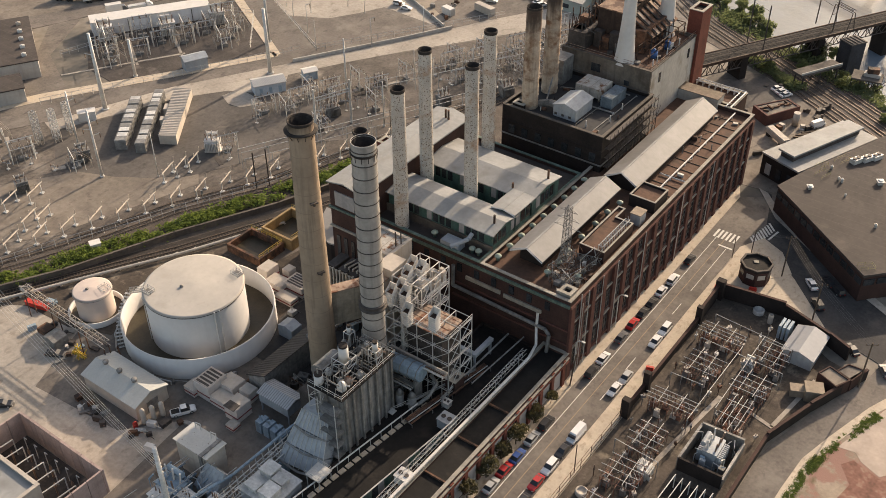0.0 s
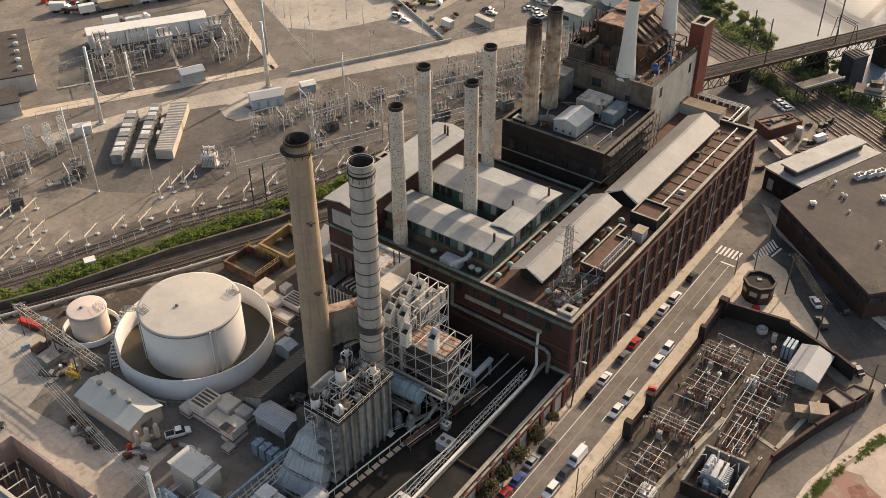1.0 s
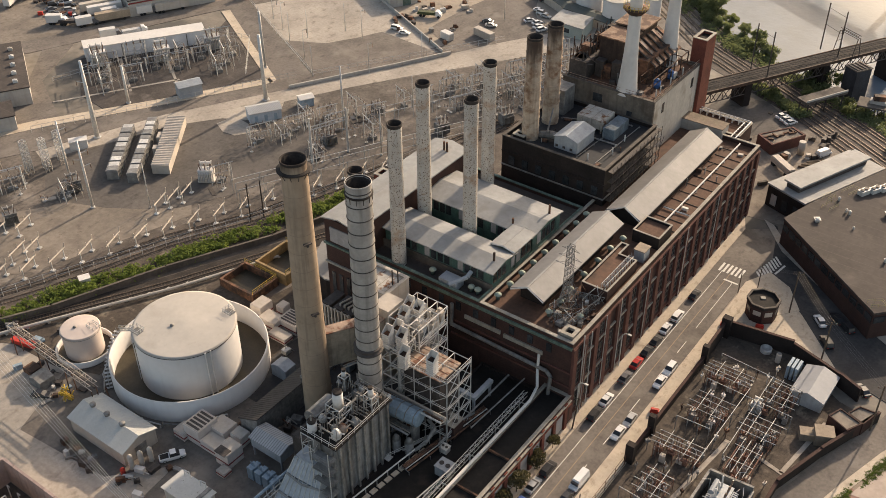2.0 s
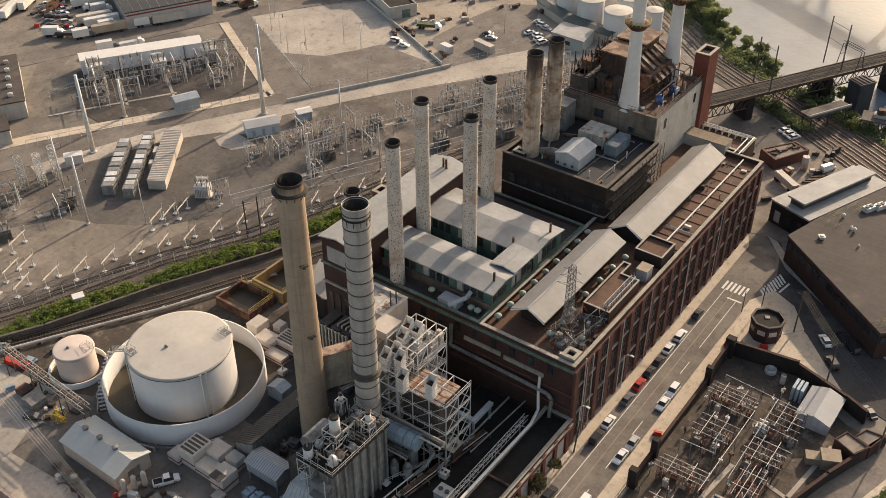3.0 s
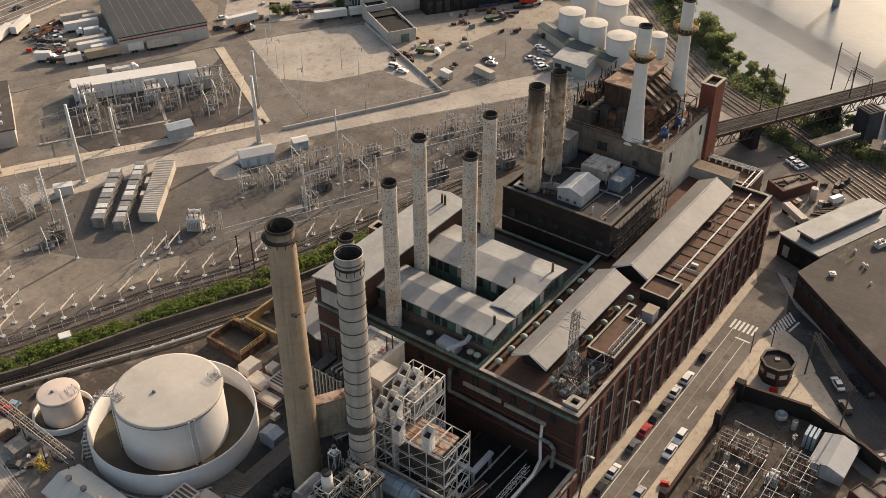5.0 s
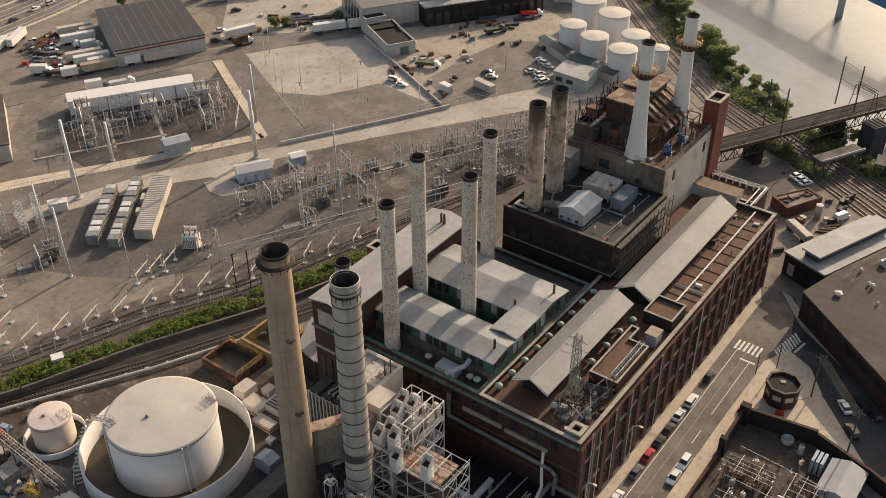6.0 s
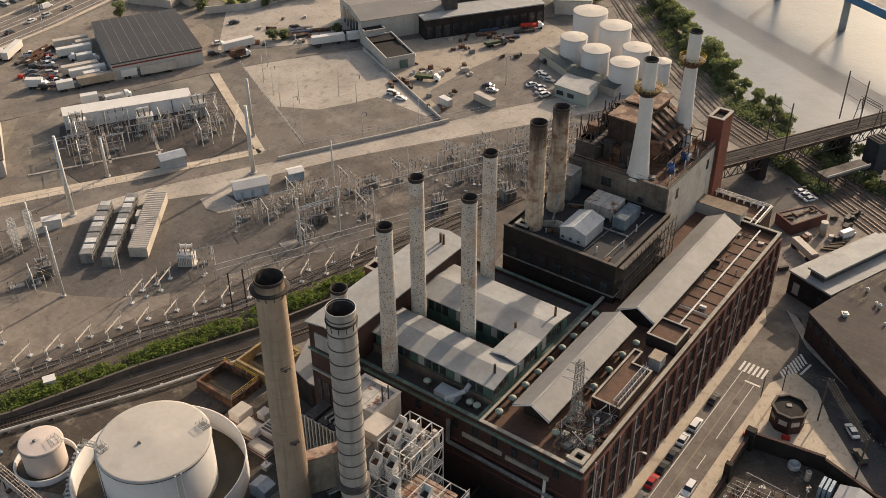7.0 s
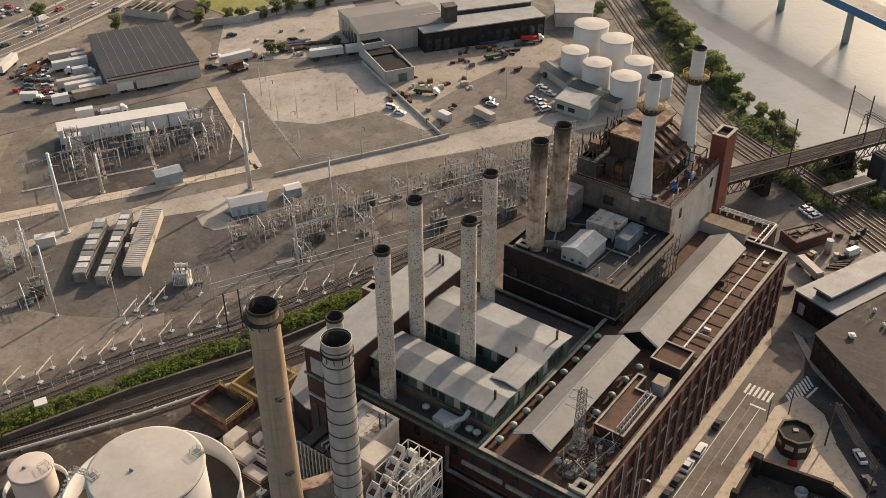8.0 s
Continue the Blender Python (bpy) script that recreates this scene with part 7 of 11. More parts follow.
# white chiller units with a red stripe
def chiller(x, y, z, lx, ly, h, fans, label, deg=0.0):
    th = thing("chiller_unit", x, y, z, label, "chiller", "chillers")
    bm = bmesh.new()
    obox(bm, x, y, z, lx, ly, h, deg)
    part("body", bm, CHILLER_WHITE, th)
    bm = bmesh.new()
    obox(bm, x, y, z + h * 0.32, lx + 0.06, ly + 0.06, 0.32, deg)
    part("stripe", bm, MAROON, th, "dark red stripe")
    for k in range(fans):
        bm = bmesh.new()
        obox(bm, x, y - ly * 0.36 + k * ly * 0.72 / max(1, fans - 1), z + h, lx * 0.8, ly * 0.5 / fans, 0.12, deg)
        part("louvre", bm, DARKSTEEL, th)
    bm = bmesh.new()
    obox(bm, x, y, z + h, lx * 0.96, ly * 0.96, 0.06, deg)
    part("top", bm, OFFWHITE, th)


for c in ((-126.8, 91.6, 0, 4.4, 5.2, 5.4, 5), (-129.8, 89.6, 0, 3.0, 3.0, 2.6, 0), (-123.2, 94.2, 0, 4.2, 3.8, 4.2, 0), (-122.2, 90.6, 0, 4.4, 3.2, 3.0, 0), (-117.4, 90.2, 0, 3.6, 4.0, 5.0, 1), (-119.0, 94.8, 0, 3.0, 2.6, 3.8, 0), (-115.8, 87.0, 0, 2.2, 2.0, 1.6, 0)):
    chiller(c[0] - 1.9, c[1] + 1.4, 0, c[3], c[4], c[5] * 0.74, c[6], "white boxy chiller unit with a dark red stripe")
for c in ((-144.0, 126.4, 0, 3.2, 4.0, 5.0, 0), (-139.6, 125.0, 0, 5.0, 3.6, 3.2, 0), (-140.0, 129.4, 0, 2.2, 2.4, 4.0, 0), (-135.0, 127.4, 0, 5.6, 4.4, 3.6, 5), (-134.6, 122.6, 0, 5.0, 2.6, 2.2, 0)):
    chiller(c[0] - 1.7, c[1] + 1.2, 0, c[3], c[4], c[5] * 0.74, c[6], "cream chiller unit with a dark red stripe beside the basin")

# square water tank with pipe hoops
sqt = thing("square_tank", -114.5, 77, 0, "tall cream box tank with stained top and pipe hoops", "tank")
bm = bmesh.new()
box(bm, -118.9, 75.6, 0, -109.9, 79.8, 7.6)
box(bm, -117.9, 75.2, 0, -110.9, 80.2, 7.5)
part("body", bm, OFFWHITE, sqt)
bm = bmesh.new()
box(bm, -119.0, 75.1, 7.6, -109.8, 80.3, 7.75)
part("top", bm, mat("stained_tank_top", (0.46, 0.45, 0.42), 0.8, var=0.1, stain=((0.12, 0.10, 0.08), 0.9, 0.62, 0.68)), sqt)
for x in (-117.4, -113.2):
    bm = bmesh.new()
    pipe(bm, [(x, 79.6, 7.7), (x, 79.6, 9.3), (x + 1.2, 79.8, 9.3), (x + 1.2, 79.8, 7.7)], 0.1, 6)
    part("hoop", bm, WHITE, sqt)
bm = bmesh.new()
box(bm, -111.8, 74.9, 0, -111.0, 75.22, 8.0)
box(bm, -111.8, 75.2, 7.75, -111.0, 80.2, 7.95)
part("ladder_strip", bm, GREYSTEEL, sqt)
# pale duct in front of the tank and blue pipe tangle
bm = bmesh.new()
va = [bm.verts.new(p) for p in ((-110.2, 75.4, 6.6), (-105.6, 75.4, 6.6), (-105.9, 72.4, 2.4), (-111.4, 72.4, 2.4))]
vb = [bm.verts.new((v.co.x, v.co.y + 1.6, max(0.1, v.co.z - 2.4))) for v in va]
bm.faces.new(va)
bm.faces.new(vb[::-1])
for i in range(4):
    bm.faces.new((va[i], vb[i], vb[(i + 1) % 4], va[(i + 1) % 4]))
for k in range(6):
    bar(bm, va[0].co.lerp(va[1].co, k / 5), va[3].co.lerp(va[2].co, k / 5), 0.1)
solid("sloping_duct", bm, SHEET_BLUE, "short pale sloping duct with ribs", "duct")
bm = bmesh.new()
for k in range(26):
    x, y, z = rnd.uniform(-118.5, -107), rnd.uniform(64, 74), rnd.uniform(1.0, 5.0)
    d = rnd.choice([(rnd.uniform(1.5, 4), rnd.uniform(-1, 1), 0), (rnd.uniform(-0.5, 0.5), rnd.uniform(1.5, 4), 0), (1.0, 0.5, 1.6)])
    bar(bm, (x, y, z), (x + d[0], y + d[1], z + d[2]), rnd.uniform(0.1, 0.3), 6)
    bar(bm, (x, y, 0), (x, y, z), 0.09)
solid("blue_pipework", bm, BLUE_PALE, "tangle of pale-blue pipes and steel in the yard", "pipework", kind="stuff")
# pale blue pipe rack and switch boxes at the foot
rack = thing("blue_pipe_rack", -105, 82, 0, "pale-blue elevated pipe and cable rack", "pipe rack")
bm = bmesh.new()
pipe(bm, [(-108, 66, 5.2), (-105.2, 77, 5.2), (-104.4, 99, 5.2)], 0.3, 8)
part("duct", bm, BLUE_PALE, rack)
bm = bmesh.new()
for k in range(13):
    y = 70 + k * 1.7
    bar(bm, (-104.2, y, 4.6), (-101.2, y, 4.6), 0.07)
    bar(bm, (-104.2, y, 0), (-104.2, y, 5.6), 0.09)
    bar(bm, (-101.2, y, 4.6), (-104.2, y + 1.7, 5.4), 0.05)
for x in (-104.0, -103.2, -102.4, -101.4):
    bar(bm, (x, 70, 4.75), (x, 90.4, 4.75), 0.12, 6)
part("rack", bm, GALV, rack)
for x, y, lx, ly, h, m in ((-113.5, 66.5, 3.6, 3.0, 4.2, WHITE), (-109.5, 69.2, 3.0, 2.2, 4.0, SHEET_BLUE), (-106.8, 65.0, 2.4, 2.8, 4.4, SHEET_BLUE), (-110.2, 63.8, 2.6, 2.2, 3.6, WHITE), (-103.6, 65.8, 3.0, 2.6, 5.2, GREYSTEEL), (-99.6, 69.5, 4.0, 3.2, 4.8, SHEET_BLUE), (-95.4, 71.2, 4.0, 3.6, 4.4, GREYSTEEL), (-104.4, 71.6, 2.0, 1.8, 4.4, SHEET_BLUE)):
    th = thing("switch_cabinet", x, y, 0, "grey-blue outdoor switchgear housing", "switchgear", "near switchgear")
    bm = bmesh.new()
    obox(bm, x, y, 0, lx, ly, h)
    part("body", bm, m, th)
    bm = bmesh.new()
    obox(bm, x, y, h, lx + 0.3, ly + 0.3, 0.18)
    part("roof", bm, GALV, th)
    for k in range(3):
        bm = bmesh.new()
        cyl(bm, x - lx * 0.3 + k * lx * 0.3, y, h + 0.18, h + 1.5, 0.16, 0.08, 8)
        part("bushing", bm, CERAMIC, th)
bm = bmesh.new()
for k in range(60):
    x, y, z = rnd.uniform(-116, -98), rnd.uniform(58, 74), rnd.uniform(2.5, 7.5)
    d = rnd.choice([(rnd.uniform(2, 6), 0.4, 0), (0.3, rnd.uniform(2, 6), 0), (1.2, 2.5, 1.0)])
    bar(bm, (x, y, z), (x + d[0], y + d[1], z + d[2]), rnd.uniform(0.05, 0.13), 5)
    bar(bm, (x, y, 0), (x, y, z), 0.06)
solid("yard_pipework", bm, GALV, "web of pale pipes and conductors over the near yard", "pipework", kind="stuff")


def steel_pole(x, y, h, r0, r1, label="tall tapered grey steel transmission pole", arms=()):
    th = thing("transmission_pole", x, y, 0, label, "pole", "steel poles")
    bm = bmesh.new()
    cyl(bm, x, y, 0, h, r0, r1, 12)
    cyl(bm, x, y, 0, 0.5, r0 * 1.5, r0 * 1.5, 12)
    part("shaft", bm, GALV, th)
    for z, l, deg in arms:
        bm = bmesh.new()
        dx, dy = math.cos(radians(deg)) * l, math.sin(radians(deg)) * l
        bar(bm, (x, y, z), (x + dx, y + dy, z + 0.5), 0.1)
        part("arm", bm, GALV, th)
        bm = bmesh.new()
        cyl(bm, x + dx, y + dy, z - 0.9, z + 0.45, 0.12, 0.12, 6)
        part("insulator", bm, CERAMIC, th)
    return th


steel_pole(-106.4, 63.4, 24, 0.55, 0.4)
# walled enclosure with switchgear, near corner
enc = thing("panel_enclosure", -138, 58, 0, "tall pinkish panel wall round a sunken switch pen", "enclosure wall")
for x0, y0, x1, y1 in ((-149.6, 62.6, -124.6, 63.1), (-150.0, 40, -149.6, 63.1), (-125.0, 40, -124.6, 62.6)):
    n = max(1, int(math.hypot(x1 - x0, y1 - y0) / 3.1))
    for k in range(n):
        bm = bmesh.new()
        if x1 - x0 > 1:
            box(bm, x0 + (x1 - x0) * k / n, y0, 0, x0 + (x1 - x0) * (k + 1) / n - 0.12, y1, 6.4)
        else:
            box(bm, x0, y0 + (y1 - y0) * k / n, 0, x1, y0 + (y1 - y0) * (k + 1) / n - 0.12, 6.4)
        part("panel", bm, mat("pink_panel", (0.33, 0.25, 0.225), 0.85, var=0.15, scale=0.4, streak=0.3, per=0.1) if k == 0 and x0 == -149.6 and x1 > -149 else bpy.data.materials["pink_panel"], enc)
sheet("pen_floor", [(-149.5, 40), (-125, 40), (-125, 62.5), (-149.5, 62.5)], 0.14, GRAVEL_DARK, "dark floor of the switch pen", "yard")
pf = thing("hooped_conductor_array", -138, 56, 0, "pale hooped busbar frames in the pen", "busbar frame")
for k in range(7):
    bm = bmesh.new()
    x = -147 + k * 3.2
    pipe(bm, [(x, 52.5, 0), (x, 52.5, 4.4), (x + 0.4, 58.4, 4.4), (x + 0.4, 58.4, 0)], 0.13, 6)
    pipe(bm, [(x + 1.3, 60.2, 0), (x + 1.3, 60.2, 4.0), (x + 2.2, 60.2, 4.0)], 0.1, 6)
    part("hoop", bm, GALV, pf)
for k in range(10):
    bm = bmesh.new()
    x, y = -147 + k * 2.2, 54.5 + (k % 3) * 2.2
    cyl(bm, x, y, 0, 2.6, 0.2, 0.2, 6)
    lathe(bm, x, y, [(0.25, 2.6), (0.32, 3.0), (0.2, 3.6), (0.05, 4.0)], 8)
    part("insulator", bm, CERAMIC, pf)
wr = block("pen_building", -149, 40, -130.5, 53.6, 0, 7.2, OFFWHITE, ROOF_LIGHT, OFFWHITE, "low pale flat-roofed building beside the pen", 0.4)

# settling basins
def basin(x0, y0, x1, y1, h, label, wall):
    th = thing("settling_basin", (x0 + x1) / 2, (y0 + y1) / 2, 0, label, "basin", "basins")
    for a in ((x0, y0, x1, y0 + 0.6), (x0, y1 - 0.6, x1, y1), (x0, y0 + 0.6, x0 + 0.6, y1 - 0.6), (x1 - 0.6, y0 + 0.6, x1, y1 - 0.6)):
        bm = bmesh.new()
        box(bm, a[0], a[1], 0, a[2], a[3], h)
        part("wall", bm, wall, th)
    bm = bmesh.new()
    box(bm, x0 + 0.6, y0 + 0.6, 0.05, x1 - 0.6, y1 - 0.6, 0.5)
    part("water", bm, MUD, th, "dark greenish still water")
    bm = bmesh.new()
    railing(bm, [(x1 - 0.3, y0 + 0.3), (x1 - 0.3, y1 - 0.3), (x0 + 0.3, y1 - 0.3)], h, 1.1, 0.06)
    part("railing", bm, YELLOW, th)


basin(-158.6, 138.6, -148.4, 149.6, 3.2, "rusty-yellow walled settling basin with green water", mat("ochre_wall", (0.26, 0.18, 0.09), 0.8, var=0.25, scale=0.4, streak=0.3))
basin(-161.4, 129.2, -150.2, 137.8, 2.4, "dark sludge basin with rusty walls", RUSTY)
# conveyor truss beside the small tank
cv = thing("conveyor_truss", -165, 86, 0, "white-and-rust lattice conveyor crossing the tank yard", "conveyor")
bm = bmesh.new()
pa, pb_ = Vector((-180.5, 86.2, 6.8)), Vector((-150.5, 85.0, 6.6))
for k in range(15):
    a, b = pa.lerp(pb_, k / 15), pa.lerp(pb_, (k + 1) / 15)
    for dy in (-0.8, 0.8):
        o, t = Vector((0, dy, 0)), Vector((0, dy, 1.5))
        bar(bm, a + o, b + o, 0.09)
        bar(bm, a + t, b + t, 0.09)
        bar(bm, a + o, b + t, 0.06)
        bar(bm, a + o, a + t, 0.06)
    bar(bm, a + Vector((0, -0.8, 1.5)), a + Vector((0, 0.8, 1.5)), 0.06)
part("truss", bm, OFFWHITE, cv)
bm = bmesh.new()
bar(bm, pa + Vector((0, 0, 0.4)), pb_ + Vector((0, 0, 0.4)), 0.3)
part("belt", bm, DARKSTEEL, cv)
for k in (0.02, 0.35, 0.68, 0.98):
    bm = bmesh.new()
    p = pa.lerp(pb_, k)
    bar(bm, (p.x, p.y - 0.8, 0), (p.x, p.y - 0.6, p.z), 0.13)
    bar(bm, (p.x, p.y + 0.8, 0), (p.x, p.y + 0.6, p.z), 0.13)
    part("leg", bm, RUSTY, cv)
for x, y, lx, ly, h, m, lb in ((-167.6, 83.2, 4.0, 3.6, 2.8, GREYSTEEL, "dark pump hut under the conveyor"), (-172.6, 84.2, 3.0, 2.6, 1.6, RUSTY, "rusty machine housing under the conveyor"), (-127.6, 115.8, 4.2, 3.2, 3.6, SHEET_BLUE, "small pale pitched pump shed")):
    bm = bmesh.new()
    gable_walls(bm, x - lx / 2, y - ly / 2, x + lx / 2, y + ly / 2, 0, h * 0.8, h)
    solid("pump_hut", bm, m, lb, "hut")
dsl = thing("lean_to_shed", -119.5, 107, 0, "long dark lean-to shed beside the bund", "shed")
bm = bmesh.new()
prism(bm, [(-122.6, 98.2), (-117.6, 98.2), (-117.6, 117), (-122.6, 117)], 0, lambda x, y: 4.2 if x < -120 else 6.6)
part("wall", bm, GREYSTEEL, dsl)
bm = bmesh.new()
prism(bm, [(-122.9, 97.9), (-117.3, 97.9), (-117.3, 117.3), (-122.9, 117.3)], lambda x, y: 4.2 if x < -120 else 6.7, lambda x, y: 4.4 if x < -120 else 6.9)
part("roof", bm, mat("dark_corrugated", (0.055, 0.048, 0.044), 0.7, 0.2, var=0.3, scale=0.3, ribs=(1, 0.6), rib_depth=0.08), dsl)
ym = thing("yellow_machine", -159.9, 83.7, 0, "yellow tubular lifting machine in the yard", "machine")
for k in range(18):
    bm = bmesh.new()
    pts = [(-161.6 + rnd.uniform(0, 3.4), 82.2 + rnd.uniform(0, 3)) for _ in range(2)]
    bar(bm, (*pts[0], rnd.uniform(0, 1)), (*pts[1], rnd.uniform(1, 2.6)), 0.14, 6)
    part("tube", bm, YELLOW, ym)


# small equipment standing about the plant
for k in range(70):
    x, y = rnd.choice([(rnd.uniform(-124, -113), rnd.uniform(98, 126)), (rnd.uniform(-110, -101), rnd.uniform(112, 124)), (rnd.uniform(-91, -84), rnd.uniform(106, 116)), (rnd.uniform(-106, -101), rnd.uniform(84, 95)), (rnd.uniform(-132, -120), rnd.uniform(119, 127))])
    h = rnd.uniform(0.8, 2.6)
    th = thing("equipment_skid", x, y, 0, rnd.choice(["small weathered pump skid beside the plant", "grey valve cabinet standing in the yard", "rusty equipment box in the plant yard"]), "equipment", "yard equipment")
    bm = bmesh.new()
    obox(bm, x, y, 0.03, rnd.uniform(0.8, 2.4), rnd.uniform(0.7, 1.6), h, rnd.choice([0, 0, 90, 20]))
    part("body", bm, rnd.choice([GREYSTEEL, GALV, RUSTY, OFFWHITE, DARKSTEEL, BLUE_PALE]), th)
    bm = bmesh.new()
    pipe(bm, [(x, y, h), (x, y, h + 0.7), (x + rnd.uniform(-1.8, 1.8), y + 0.4, h + 0.7), (x + 1.2, y + 1.4, 0.1)], 0.1, 6)
    part("pipe", bm, rnd.choice([GALV, GREYSTEEL, RUSTY]), th)
for x0, y0, x1, y1, z in ((-110, 116, -104, 131, 12), (-104, 112, -90, 112, 8.5), (-98, 114.6, -84, 114.6, 13), (-99, 109, -84, 125, 4.8), (-86.5, 106, -83, 128, 6.0), (-118, 112, -113, 132, 7)):
    th = thing("pipe_run", x0, y0, 0, "bundle of grey pipes on light steel trestles", "pipe run", "pipe runs")
    d = Vector((x1 - x0, y1 - y0, 0)).normalized()
    sd = Vector((-d.y, d.x, 0))
    for o, r in ((-0.7, 0.2), (-0.1, 0.12), (0.3, 0.16), (0.8, 0.26)):
        bm = bmesh.new()
        bar(bm, Vector((x0, y0, z)) + sd * o, Vector((x1, y1, z)) + sd * o, r, 6)
        part("pipe", bm, rnd.choice([GALV, GREYSTEEL, OFFWHITE, RUSTY]), th)
    for k in range(5):
        p = Vector((x0, y0, 0)).lerp(Vector((x1, y1, 0)), k / 4)
        bm = bmesh.new()
        bar(bm, p - sd, p - sd + Vector((0, 0, z - 0.2)), 0.1)
        bar(bm, p + sd, p + sd + Vector((0, 0, z - 0.2)), 0.1)
        bar(bm, p - sd + Vector((0, 0, z - 0.25)), p + sd + Vector((0, 0, z - 0.25)), 0.1)
        part("trestle", bm, GREYSTEEL, th)


# red skip and odds and ends by the small tank and along the shed
bm = bmesh.new()
obox(bm, -181.6, 88.4, 0.05, 6.0, 1.3, 1.1, 14)
obox(bm, -181.6, 88.4, 1.15, 6.2, 1.5, 0.12, 14)
solid("red_skip", bm, RED, "long red steel skip beside the track", "skip")
for k in range(34):
    x, y = rnd.choice([(rnd.uniform(-176, -158), rnd.uniform(78, 87)), (rnd.uniform(-156, -138), rnd.uniform(73, 77)), (rnd.uniform(-190, -178), rnd.uniform(90, 98)), (rnd.uniform(-133, -124), rnd.uniform(74, 84))])
    bm = bmesh.new()
    d = rnd.uniform(0, 90)
    obox(bm, x, y, 0.05, rnd.uniform(0.6, 2.6), rnd.uniform(0.5, 1.2), rnd.uniform(0.4, 1.5), d)
    bar(bm, (x - 0.5, y, 0.3), (x + rnd.uniform(0.5, 2.5), y + rnd.uniform(-1, 1), rnd.uniform(0.6, 2.0)), 0.09, 6)
    solid("yard_crate", bm, rnd.choice([GREYSTEEL, DARKSTEEL, RUSTY, GALV, WHITE, BLUE_PALE, DARKSTEEL]), "weathered crate and pipe ends standing in the yard", "crate", "yard crates")


# ---- vehicles ----
def paint(name, col):
    return mat(name, col, 0.3, 0.0, var=0.03, scale=1.0, spec=0.6)


PAINTS = {k: paint(k + "_car_paint", c) for k, c in dict(white=(0.68, 0.67, 0.65), silver=(0.40, 0.40, 0.39), black=(0.02, 0.02, 0.022), grey=(0.10, 0.10, 0.105), red=(0.42, 0.02, 0.02), blue=(0.03, 0.07, 0.22), dark_green=(0.03, 0.05, 0.04)).items()}
CAR_GLASS = mat("car_glass", (0.02, 0.022, 0.025), 0.32, var=0.1, spec=0.6)
MODELS = {}


def loft(bm, rings):
    """Joins rings of equal length into a closed body."""
    vs = [[bm.verts.new(p) for p in r] for r in rings]
    n = len(vs[0])
    for a, b in zip(vs, vs[1:]):
        for i in range(n):
            bm.faces.new((a[i], a[(i + 1) % n], b[(i + 1) % n], b[i]))
    bm.faces.new(vs[0][::-1])
    bm.faces.new(vs[-1])


